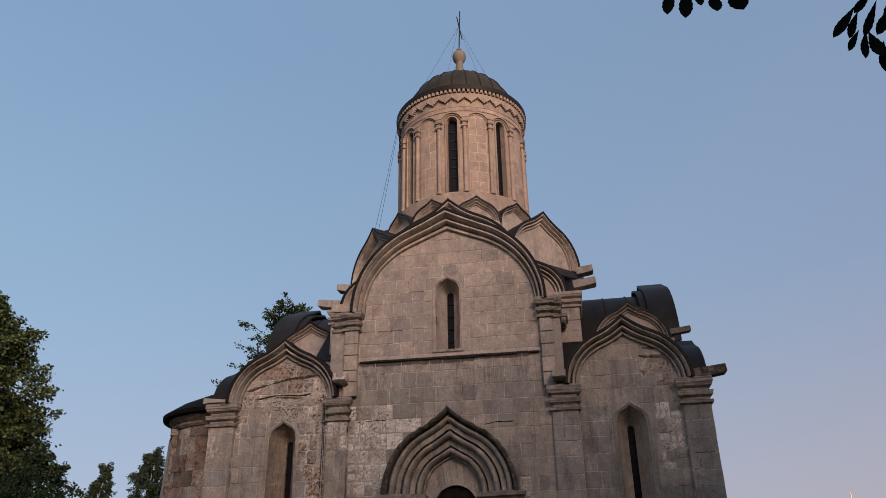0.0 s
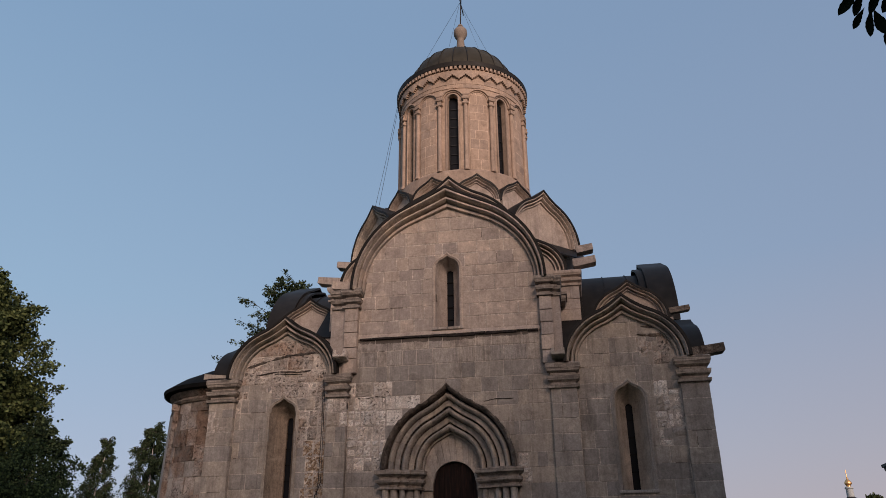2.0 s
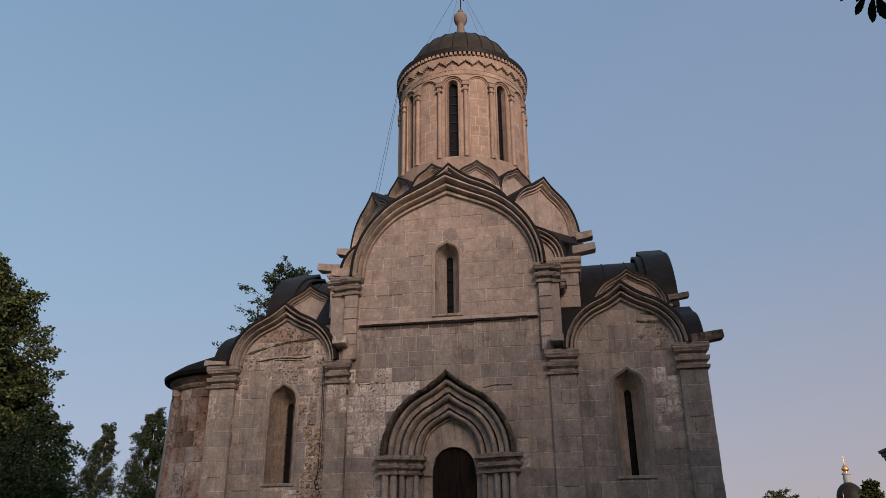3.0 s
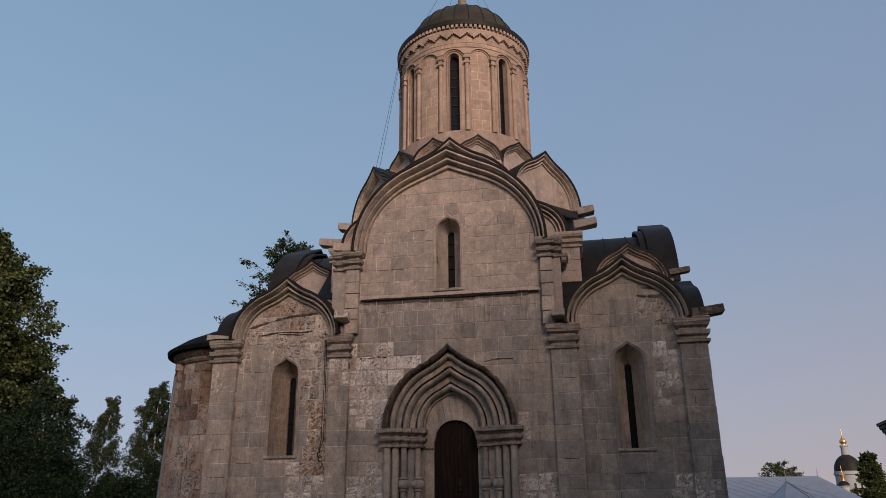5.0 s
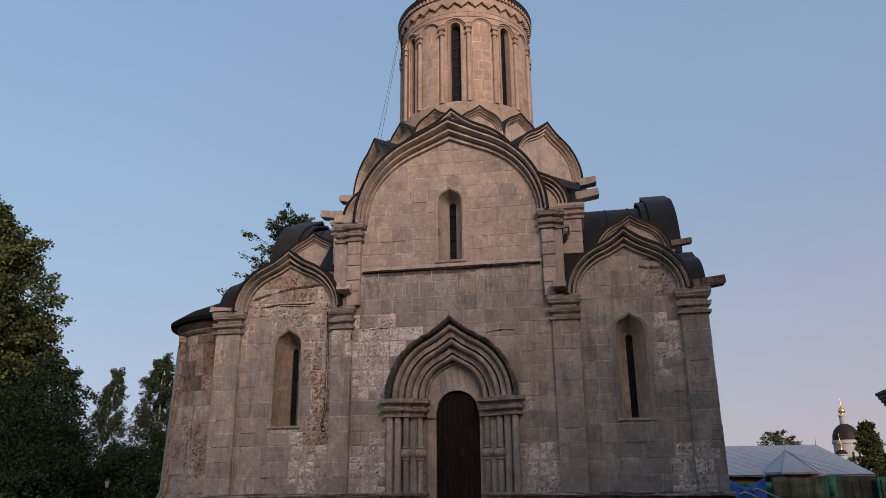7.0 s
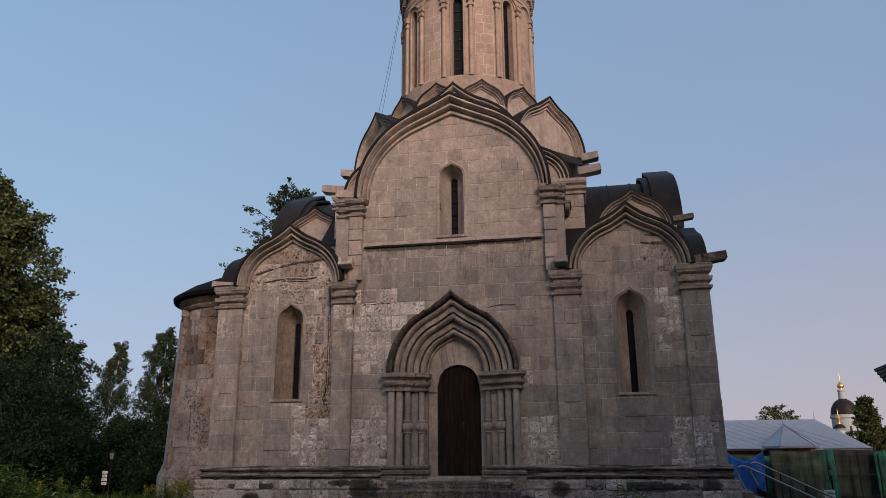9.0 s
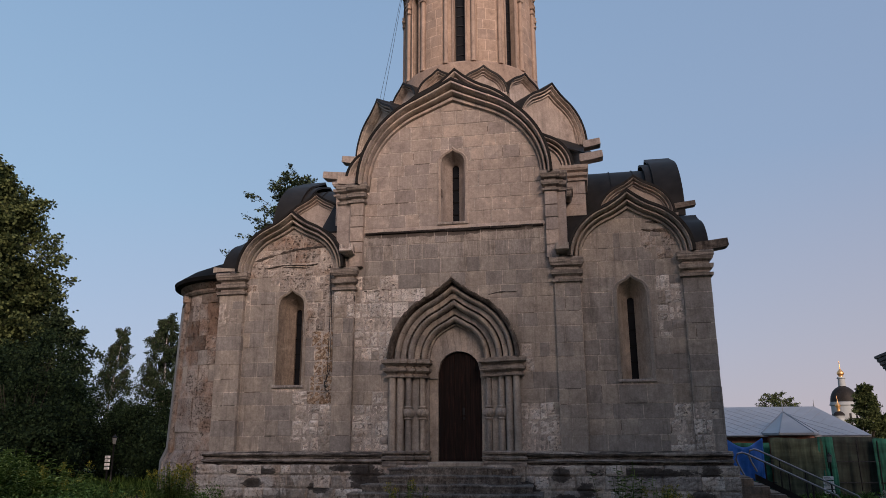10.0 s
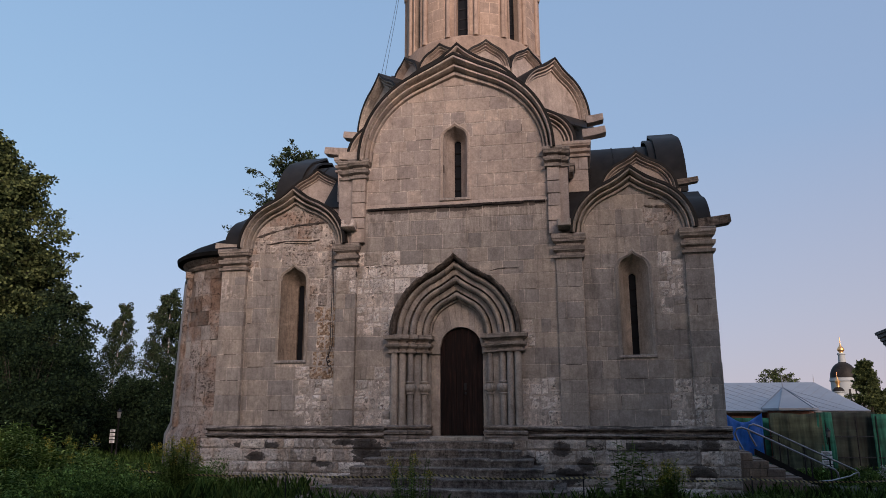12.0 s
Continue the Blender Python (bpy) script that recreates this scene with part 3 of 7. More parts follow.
def masonry(parent, x0, x1, z0, z1, y, mat, holes=(), top=None, course=0.325, lengths=(0.30, 0.68), joint=0.017, thick=0.09, m=None, name="block", wear=True, lift=0.006, streak_over=99.0, rough=0.0):
    """Dressed blocks in courses, each an object; holes are (cx, half width, sill, top function of x)."""
    n = max(1, round((z1 - z0) / course))
    edges = [z0]
    for i in range(n):
        edges.append(z0 + (z1 - z0) * (i + 1) / n + (rnd.uniform(-0.035, 0.035) if i < n - 1 else 0))
    for r in range(n):
        za, zb = edges[r] + joint / 2, edges[r + 1] - joint / 2
        cuts = [x0]
        x = x0 + rnd.uniform(0.2, lengths[1]) * (0.6 if r % 2 else 1.0)
        while x < x1 - 0.22:
            cuts.append(x)
            x += rnd.uniform(*lengths)
        cuts.append(x1)
        for xa, xb in zip(cuts, cuts[1:]):
            pieces = [(xa + joint / 2, xb - joint / 2, None)]
            for cx, hw, sill, fn in holes:
                done = []
                for a, b, low in pieces:
                    if zb <= sill + 0.02 or b < cx - hw or a > cx + hw:
                        done.append((a, b, low))
                        continue
                    if a < cx - hw - 0.03:
                        done.append((a, cx - hw, low))
                    if b > cx + hw + 0.03:
                        done.append((cx + hw, b, low))
                    done.append((max(a, cx - hw), min(b, cx + hw), fn))
                pieces = done
            for a, b, low in pieces:
                if b - a < 0.02:
                    continue
                lo = (lambda q, za=za: za) if low is None else (lambda q, za=za, low=low: max(za, low(q) + joint))
                hi = (lambda q, zb=zb: zb) if top is None else (lambda q, zb=zb: min(zb, top(q) - joint))
                curved = low is not None or (top is not None and min(top(a), top(b), top((a + b) / 2)) < zb)
                bm = bmesh.new()
                yy = y + rnd.uniform(-1.4 * lift, 0.2 * lift)
                if wear and not curved and any(worn(a + (b - a) * u, za + (zb - za) * w) for u in (0.2, 0.5, 0.8) for w in (0.25, 0.75)):
                    bed = bmesh.new()
                    slab(bed, [(a, za - joint / 2), (b, za - joint / 2), (b, zb + joint / 2), (a, zb + joint / 2)], y + 0.016, y + thick)
                    part("bed", bed, STEP, parent, m=m)
                    cell = [(a - joint / 2, b + joint / 2, za - joint / 2, zb + joint / 2)]
                    for split in range(rnd.choice((0, 1, 2, 2, 3, 4))):
                        cell.sort(key=lambda c: (c[1] - c[0]) * (c[3] - c[2]))
                        ca, cb, cc, cd = cell.pop()
                        if (cb - ca) * (cd - cc) < 0.045 or rnd.random() < 0.12:
                            cell.append((ca, cb, cc, cd))
                            break
                        k = rnd.uniform(0.33, 0.67)
                        cell += [(ca, ca + (cb - ca) * k, cc, cd), (ca + (cb - ca) * k, cb, cc, cd)] if cb - ca > 0.85 * (cd - cc) else [(ca, cb, cc, cc + (cd - cc) * k), (ca, cb, cc + (cd - cc) * k, cd)]
                    for ca, cb, cc, cd in cell:
                        kind = worn((ca + cb) / 2, (cc + cd) / 2)
                        bm = bmesh.new()
                        if not kind:
                            slab(bm, [(ca + 0.004, cc + 0.004), (cb - 0.004, cc + 0.004), (cb - 0.004, cd - 0.004), (ca + 0.004, cd - 0.004)], yy, y + thick, 0.004)
                            part(name, bm, mat, parent, m=m)
                            continue
                        g = rnd.choice((-0.004, -0.002, 0.0, 0.003, 0.007))
                        out = 0.004 if kind == "tan" else rnd.uniform(-0.012, 0.012)
                        g = -0.006 if kind == "tan" else g
                        rough_slab(bm, ca + g, cb - g, cc + g, cd - g, y + out, y + thick - 0.01, 0.035)
                        part(name, bm, {"tan": RUBBLE, "brown": RED_PALE, "dull": DULL if rnd.random() < 0.85 else STONE, "pale": ERODED if rnd.random() < 0.92 else STONE}[kind], parent, m=m)
                    continue
                if rough and not curved:
                    rough_slab(bm, a, b, za, zb, yy, y + thick, rough, 0.014)
                    part(name, bm, mat if rnd.random() < 0.75 else ERODED, parent, m=m)
                    continue
                if not curved and rnd.random() < 0.2:
                    # a dark strip over the mortar, painting the shade of an open joint
                    gap = bmesh.new()
                    k0, k1 = sorted((rnd.random(), rnd.random()))
                    if rnd.random() < 0.65:
                        xg, xh = a + (b - a) * k0 * 0.5, a + (b - a) * (0.5 + k1 * 0.5)
                        slab(gap, [(xg, za - joint), (xh, za - joint), (xh, za), (xg, za)], y + 0.0015, y + thick)
                    else:
                        zg, zh = za + (zb - za) * k0 * 0.5, za + (zb - za) * (0.5 + k1 * 0.5)
                        slab(gap, [(b, zg), (b + joint, zg), (b + joint, zh), (b, zh)], y + 0.0015, y + thick)
                    part("open_joint", gap, HOOD, parent, m=m)
                if not curved:
                    a, b = a + rnd.uniform(-0.4, 0.3) * joint, b - rnd.uniform(-0.4, 0.3) * joint
                    da, db = rnd.uniform(-0.4, 0.3) * joint, rnd.uniform(-0.4, 0.3) * joint
                    lo, hi = (lambda q, z=za + da: z), (lambda q, z=zb - db: z)
                polys = column_poly(a, b, lo, hi, 10 if curved else 1)
                for poly in polys:
                    slab(bm, poly, yy, y + thick, 0.004)
                if polys:
                    kind = worn((a + b) / 2, (za + zb) / 2) if wear and curved else ""
                    part(name, bm, {"tan": RUBBLE, "brown": RED_PALE, "dull": DULL, "pale": ERODED}.get(kind, STREAKED if zb > streak_over else mat), parent, m=m)
                else:
                    bm.free()


def core(bm, x0, x1, z0, z1, y0, y1, holes=(), top=None):
    """A wall's body with openings that go through it."""
    xs = sorted({x0, x1, *(c - h for c, h, _, _ in holes), *(c + h for c, h, _, _ in holes)})
    hi = (lambda q: z1) if top is None else (lambda q: min(z1, top(q)))
    for a, b in zip(xs, xs[1:]):
        inside = [q for q in holes if q[0] - q[1] - 1e-6 <= a and b <= q[0] + q[1] + 1e-6]
        if inside:
            c, h, sill, fn = inside[0]
            for poly in column_poly(a, b, lambda q: z0, lambda q: sill, 1):
                slab(bm, poly, y0, y1)
            for poly in column_poly(a, b, fn, hi, 16):
                slab(bm, poly, y0, y1)
        else:
            for poly in column_poly(a, b, lambda q: z0, hi, 16 if top else 1):
                slab(bm, poly, y0, y1)


def capital(parent, x0, x1, yf, yb, z0, z1, mat, m=None, label="", out=1.0):
    h = z1 - z0
    prof = [(0.0, 0.0), (0.01, 0.045), (0.13, 0.055), (0.15, -0.02), (0.24, -0.02), (0.32, 0.055), (0.48, 0.07), (0.50, -0.015), (0.60, -0.015), (0.68, 0.06), (0.78, 0.075), (0.80, 0.085), (0.97, 0.085), (1.0, 0.07)]
    bm = bmesh.new()
    rect_loft(bm, x0, x1, yf, yb, [(z0 + h * a, o * out) for a, o in prof])
    return part("capital", bm, mat, parent, label, m)

# ---- the church ----
church = tagged(new("church"), "old white-stone church with keel gables and a tall drum", "church")


def window(parent, cx, hw, sill, spring, rise, y, slit_cx, slit_hw, slit_sill, slit_top, depth=0.42, m=None, mat=STONE, bars=6, niche=None):
    """A splayed niche with a narrow glazed slit; the niche's head is a small keel arch."""
    win = part_empty("window", parent)
    head = (hw, rise, 0.16 * hw)
    fn = lambda q: spring + keel(*head)(q - cx)
    pts = arch_points(*head, n=20)
    outer = [(cx + hw, y, sill)] + [(cx + x, y, spring + z) for x, z in pts] + [(cx - hw, y, sill)]
    spts = arch_points(slit_hw, slit_hw * 1.1, 0.0, n=20)
    inner = [(slit_cx + slit_hw, y + depth, slit_sill)] + [(slit_cx + x, y + depth, slit_top - slit_hw * 1.1 + z) for x, z in spts] + [(slit_cx - slit_hw, y + depth, slit_sill)]
    bm = bmesh.new()
    # rounded splay: straight reveal, then a swelling curve to the slit
    mid1 = [(cx + (p[0] - cx) * 0.93, y + depth * 0.25, sill + (p[2] - sill) * 0.985 + 0.005) for p in outer]
    mid2 = [((a[0] * 0.45 + b[0] * 0.55), y + depth * 0.82, a[2] * 0.4 + b[2] * 0.6) for a, b in zip(outer, inner)]
    rows = [[bm.verts.new(p) for p in r] for r in (outer, mid1, mid2, inner)]
    back = [bm.verts.new((p[0], y + depth + 0.1, p[2])) for p in inner]
    rows.append(back)
    for a, b in zip(rows, rows[1:]):
        for i in range(len(a)):
            j = (i + 1) % len(a)
            bm.faces.new((a[i], a[j], b[j], b[i]))
    part("niche", bm, niche or mat, win, m=m, smooth=40)
    bm = bmesh.new()
    slab(bm, [(slit_cx - slit_hw - 0.02, slit_sill - 0.02), (slit_cx + slit_hw + 0.02, slit_sill - 0.02), (slit_cx + slit_hw + 0.02, slit_top + 0.02), (slit_cx - slit_hw - 0.02, slit_top + 0.02)], y + depth + 0.06, y + depth + 0.075)
    part("pane", bm, GLASS, win, "dark window glass", m)
    for i in range(1, bars):
        z = slit_sill + (slit_top - slit_sill) * i / bars
        bm = bmesh.new()
        box(bm, slit_cx - slit_hw, slit_cx + slit_hw, y + depth + 0.035, y + depth + 0.057, z - 0.012, z + 0.012)
        part("glazing_bar", bm, SLIT_IRON, win, m=m)
    # raised roll round the opening
    bm = bmesh.new()
    o = (hw + 0.075, rise + 0.10, 0.16 * hw + 0.05)
    i_ = (hw, rise, 0.16 * hw)
    sweep_arch(bm, o, i_, [(0.0, y + 0.03), (0.0, y - 0.018), (0.25, y - 0.03), (0.55, y - 0.028), (0.62, y - 0.008), (1.0, y - 0.006), (1.0, y + 0.03)], cx, spring, n=24, drop=spring - sill)
    part("frame", bm, mat, win, m=m, smooth=40)
    bm = bmesh.new()
    rect_loft(bm, cx - hw - 0.06, cx + hw + 0.06, y - 0.035, y + 0.2, [(sill - 0.06, 0.0), (sill - 0.05, 0.012), (sill - 0.008, 0.012), (sill + 0.004, 0.0)])
    part("sill", bm, STREAKED, win, m=m)
    return fn


def part_empty(name, parent, label=""):
    ob = new(name)
    ob.parent = parent
    return tagged(ob, label)


VOUSSOIR = [(0.0, 0.12), (0.0, -0.13), (0.06, -0.19), (0.18, -0.20), (0.26, -0.16), (0.28, 0.03), (0.36, 0.04), (0.40, -0.07), (0.48, -0.125), (0.60, -0.135), (0.68, -0.10), (0.70, 0.05), (0.765, 0.05), (0.78, -0.045), (0.96, -0.055), (1.0, -0.03), (1.0, 0.12)]


def archivolt(parent, cx, z0, outer, inner, y, count, mat, m=None, n=48, drop=0.0, deep=1.0, label="", tinted=None):
    """Moulded arch: a thin body behind and separate voussoirs in front."""
    bm = bmesh.new()
    prof = [(s * 0.96 + 0.02, y + d * deep * 0.93 + 0.004) for s, d in VOUSSOIR]
    sweep_arch(bm, outer, inner, prof, cx, z0, n=n, drop=drop)
    body = part("archivolt", bm, MORTAR if tinted is None else tinted, parent, label, m, smooth=40)
    per = n / count
    fine = n * 4
    for k in range(count):
        bm = bmesh.new()
        a, b = round(k * per * 4), round((k + 1) * per * 4)
        sweep_sparse(bm, outer, inner, [(s, y + d * deep) for s, d in VOUSSOIR], cx, z0, fine, a + (0.16 if k else 0), b - (0.16 if k < count - 1 else 0), drop if k in (0, count - 1) else 0.0, first=(k == 0))
        part("voussoir", bm, mat, body, m=m, smooth=40)
    return body


def sweep_sparse(bm, outer, inner, profile, cx, z0, n, a, b, drop, first):
    steps = max(3, int((b - a) / 4))
    ts = [a + (b - a) * i / steps for i in range(steps + 1)]
    rings = []
    for t in ts:
        th = math.pi * t / n
        ring = []
        for s, y in profile:
            w, h, tip = (p + (q - p) * s for p, q in zip(outer, inner))
            x = w * math.cos(th)
            ring.append(bm.verts.new((cx + x, y, z0 + keel(w, h, tip)(x))))
        rings.append(ring)
    if drop:
        src = rings[0] if first else rings[-1]
        ext = [bm.verts.new((v.co.x, v.co.y, z0 - drop)) for v in src]
        rings = [ext] + rings if first else rings + [ext]
    k = len(profile)
    for p, q in zip(rings, rings[1:]):
        for i in range(k):
            bm.faces.new((p[i], p[(i + 1) % k], q[(i + 1) % k], q[i]))
    bm.faces.new(rings[0][::-1])
    bm.faces.new(rings[-1])


def hood(parent, cx, z0, arch, y0, y1, m=None, lift=0.05, drop=0.0, name="hood_roof", label="", seams=0):
    """Sheet-metal roof bent over a keel gable, running back from it."""
    w, h, tip = arch
    bm = bmesh.new()
    sweep_arch(bm, (w + lift, h + lift, tip), (w - 0.01, h - 0.01, tip), [(0, y0), (0, y1), (1, y1), (1, y0)], cx, z0, n=36, drop=drop)
    roof = part(name, bm, ROOF, parent, label, m, smooth=30)
    for s in range(seams):
        ys = y0 + (y1 - y0) * (s + 0.5) / seams
        bm = bmesh.new()
        sweep_arch(bm, (w + lift + 0.025, h + lift + 0.025, tip), (w + lift - 0.005, h + lift - 0.005, tip), [(0, ys), (0, ys + 0.012), (1, ys + 0.012), (1, ys)], cx, z0, n=36, drop=drop)
        part("seam", bm, ROOF, roof, m=m)
    return roof


# body behind the faces
bm = bmesh.new()
box(bm, -5.55, 5.3, 0.62, 11.0, 0, 5.5)
part("inner_body", bm, MORTAR, church)

SP1 = 5.55   # springing of the side gables
SP2 = 7.55   # springing of the middle gable
SIDE_OUT, SIDE_IN = (1.29, 1.41, 0.23), (1.05, 1.05, 0.14)
MID_OUT, MID_IN = (2.26, 2.47, 0.24), (2.03, 2.02, 0.16)
CL, CM, CR = -3.93, -0.04, 3.85

# ---- portal opening ----
PZ = 3.40
P_OUT = (1.45, 1.79, 0.25)
P_IN = (0.60, 0.78, 0.06)
portal_top = lambda q: PZ + keel(*P_OUT)(q + 0.06) if abs(q + 0.06) < 1.46 else 0.0

# middle wall, lower part
holes = [(-0.06, 1.42, 1.2, portal_top)]
bm = bmesh.new()
core(bm, -2.36, 2.2, 1.4, 6.40, 0.004, 0.62, holes)
wall_mid = part("north_wall", bm, MORTAR, church)
masonry(wall_mid, -2.36, 2.19, 1.44, 6.36, 0.0, STONE, holes, streak_over=6.0)

# middle wall, gable part
mid_top = lambda q: SP2 + keel(*MID_IN)(q - CM) if abs(q - CM) < 2.03 else SP2 - 0.2
wh = lambda q: 8.02 + keel(0.285, 0.30, 0.05)(q + 0.06)
holes = [(-0.06, 0.285, 6.54, wh)]
bm = bmesh.new()
core(bm, -2.2, 2.1, 6.3, 9.6, 0.024, 0.62, holes, lambda q: mid_top(q) + 0.05)
wall_gable = part("gable_wall", bm, MORTAR, church)
masonry(wall_gable, -2.16, 2.06, 6.47, 9.6, 0.02, UPPER, holes, mid_top, course=0.30, lengths=(0.28, 0.58), joint=0.022, wear=False)
window(church, -0.06, 0.285, 6.54, 8.02, 0.30, 0.02, -0.06, 0.082, 6.54, 8.10, bars=5, mat=UPPER)

# ledge under the gable, with a black and broken strip along its lower edge
bm = bmesh.new()
rect_loft(bm, -2.16, 2.02, -0.005, 0.1, [(6.345, 0.0), (6.35, 0.022), (6.385, 0.028), (6.40, 0.018), (6.475, -0.02)])
part("string_course", bm, UPPER, church)
x = -2.14
while x < 2.0:
    e = min(2.0, x + rnd.uniform(0.10, 0.42))
    bm = bmesh.new()
    box(bm, x, e - 0.002, -0.036 - rnd.uniform(0, 0.02), 0.05, 6.352 - rnd.uniform(0, 0.03) - (0.02 if abs(x) < 1.0 else 0.0), 6.376 + rnd.uniform(-0.008, 0.006), 0.004)
    part("ledge_strip", bm, LEDGE_BLACK, church, "black strip along the ledge's lower edge")
    x = e

# side bays
for cx, xa, xb, wcx in ((CL, -5.08, -2.84, -3.92), (CR, 2.76, 4.88, 3.82)):
    wfn = lambda q, wcx=wcx: 4.74 + keel(0.315, 0.34, 0.06)(q - wcx)
    hs = [(wcx, 0.315, 2.89, wfn)]
    topfn = lambda q, cx=cx: SP1 + keel(*SIDE_IN)(q - cx) if abs(q - cx) < 1.05 else SP1 - 0.02
    bm = bmesh.new()
    core(bm, xa - 0.05, xb + 0.05, 1.4, 6.75, 0.034, 0.62, hs, lambda q, f=topfn: f(q) + 0.05)
    wl = part("north_wall", bm, MORTAR, church)
    masonry(wl, xa, xb, 1.44, 6.75, 0.03, STONE, hs, topfn)
    window(church, wcx, 0.315, 2.89, 4.74, 0.34, 0.03, wcx, 0.075, 2.93, 4.72, depth=0.5, bars=5, niche=BROWN_PLASTER if wcx < 0 else STONE)

# pilasters and their capitals
for xa, xb, zb in ((-5.70, -5.08, 5.02), (-2.84, -2.36, 5.02), (2.19, 2.76, 5.0), (4.88, 5.46, 5.0)):
    bm = bmesh.new()
    box(bm, xa + 0.012, xb - 0.012, -0.086, 0.62, 1.4, zb)
    pil = part("pilaster", bm, MORTAR, church)
    masonry(pil, xa, xb, 1.44, zb, -0.09, STONE, lengths=(0.6, 0.9), thick=0.25)
    capital(church, xa, xb, -0.10, 0.3, zb, SP1 + 0.0, CAPITAL_STONE, label="stepped stone capital")
# outer corner returns
for xa, xb in ((-5.70, -5.4), (5.2, 5.46)):
    bm = bmesh.new()
    box(bm, xa, xb, 0.13, 1.2, 1.4, 5.2)
    part("corner_wall", bm, STONE, church)

# upper pilasters of the middle bay
for xa, xb, xc, xd in ((-2.84, -2.36, -2.50, -2.17), (2.19, 2.76, 2.06, 2.34)):
    bm = bmesh.new()
    box(bm, xa if xa < 0 else 2.25, xb if xa < 0 else 2.52, -0.05, 0.62, 5.5, 7.10)
    pil = part("upper_pilaster", bm, UPPER, church)
    masonry(pil, xc, xd, 5.55, 7.1, -0.13, UPPER, lengths=(0.6, 0.9), thick=0.2, wear=False)
    capital(church, xc, xd, -0.13, 0.3, 7.1, SP2 + 0.03, CAPITAL_STONE, label="stepped stone capital")
    capital(church, (xa + 0.05) if xa < 0 else 2.34, xc if xa < 0 else 2.50, -0.05, 0.5, 7.1, SP2 + 0.03, CAPITAL_STONE, label="stepped stone capital")

# archivolts
archivolt(church, CM, SP2, MID_OUT, MID_IN, 0.02, 24, UPPER, n=48, drop=0.02, deep=1.5, label="keel-shaped moulded stone arch of the tall gable")
archivolt(church, CL, SP1, SIDE_OUT, SIDE_IN, 0.03, 14, STONE, n=42, deep=1.4, label="keel-shaped moulded stone arch")
archivolt(church, CR, SP1, SIDE_OUT, SIDE_IN, 0.03, 14, STONE, n=42, deep=1.4, label="keel-shaped moulded stone arch")
hood(church, CM, SP2, MID_OUT, -0.285, 1.3, label="black sheet-metal roof over the tall gable")
hood(church, CL, SP1, SIDE_OUT, -0.265, 2.2, label="black sheet-metal roof", seams=3)
hood(church, CR, SP1, SIDE_OUT, -0.265, 2.2, label="black sheet-metal roof", seams=3)

# ---- second tier: set-back square with its own keel gables on four sides ----
DX, DY = -0.40, 5.40
T2 = 8.12
bm = bmesh.new()
box(bm, -3.3, 2.55, 1.35, 9.6, 5.5, 8.3)
part("upper_body", bm, UPPER, church)


def tier_gable(m, cx, z0, outer, inner, label, mat=UPPER, deep=1.0, count=16, back=0.9):
    bm = bmesh.new()
    w = inner[0]
    topfn = lambda q: z0 + keel(*inner)(q - cx) + 0.04
    core(bm, cx - w, cx + w, z0 - 0.3, z0 + outer[1], 0.02, 0.25, (), topfn)
    part("tympanum", bm, mat, church, m=m)
    archivolt(church, cx, z0, outer, inner, 0.02, count, mat, m=m, n=36, deep=deep, label=label)
    hood(church, cx, z0, outer, -0.005 - 0.19 * deep, back, m=m, label="black sheet-metal roof")


tier_gable(pose(0, 1.2, 0), -0.17, 9.05, (1.75, 1.92, 0.34), (1.48, 1.52, 0.2), "second keel-shaped stone gable")
for cx in (1.74, -2.06):
    tier_gable(pose(0, 1.25, 0), cx, T2, (0.96, 1.02, 0.12), (0.72, 0.74, 0.06), "side keel-shaped stone gable", count=10, back=1.2)
bm = bmesh.new()
box(bm, -1.9, 1.6, 1.5, 4.5, 8.2, 9.1)
part("upper_body", bm, UPPER, church)
for xa, xb in ((2.47, 3.0), (-3.3, -2.75)):
    bm = bmesh.new()
    box(bm, xa + 0.01, xb - 0.01, 1.12, 2.0, 5.6, 7.72)
    pier = part("pier", bm, UPPER, church)
    masonry(pier, xa, xb, 5.9, 7.72, 1.1, UPPER, lengths=(0.6, 0.9), wear=False, thick=0.3)
    capital(church, xa, xb, 1.1, 2.0, 7.72, T2, UPPER, label="stepped stone capital")

# east and west arms: gable facing sideways, sheet-metal vault between
for side in (1, -1):
    turn = Matrix.Translation((5.35 if side > 0 else -5.72, DY, 0)) @ Matrix.Rotation(radians(90 * side), 4, "Z")
    tier_gable(turn, 0, 7.3, (2.29, 2.42, 0.22), MID_IN, "keel-shaped moulded stone arch", back=0.52)
    bm = bmesh.new()
    box(bm, -2.3, 2.3, 0.1, 3, 5.4, 7.25)
    part("arm_wall", bm, UPPER, church, m=turn)
    hood(church, 0, 7.3, (2.10, 1.99, 0.05), 0.66, 3.2, m=turn, label="black sheet-metal vault roof", seams=4)
    hood(church, 0, 7.3, (2.21, 2.235, 0.12), 0.5, 0.70, m=turn, label="black sheet-metal roof")

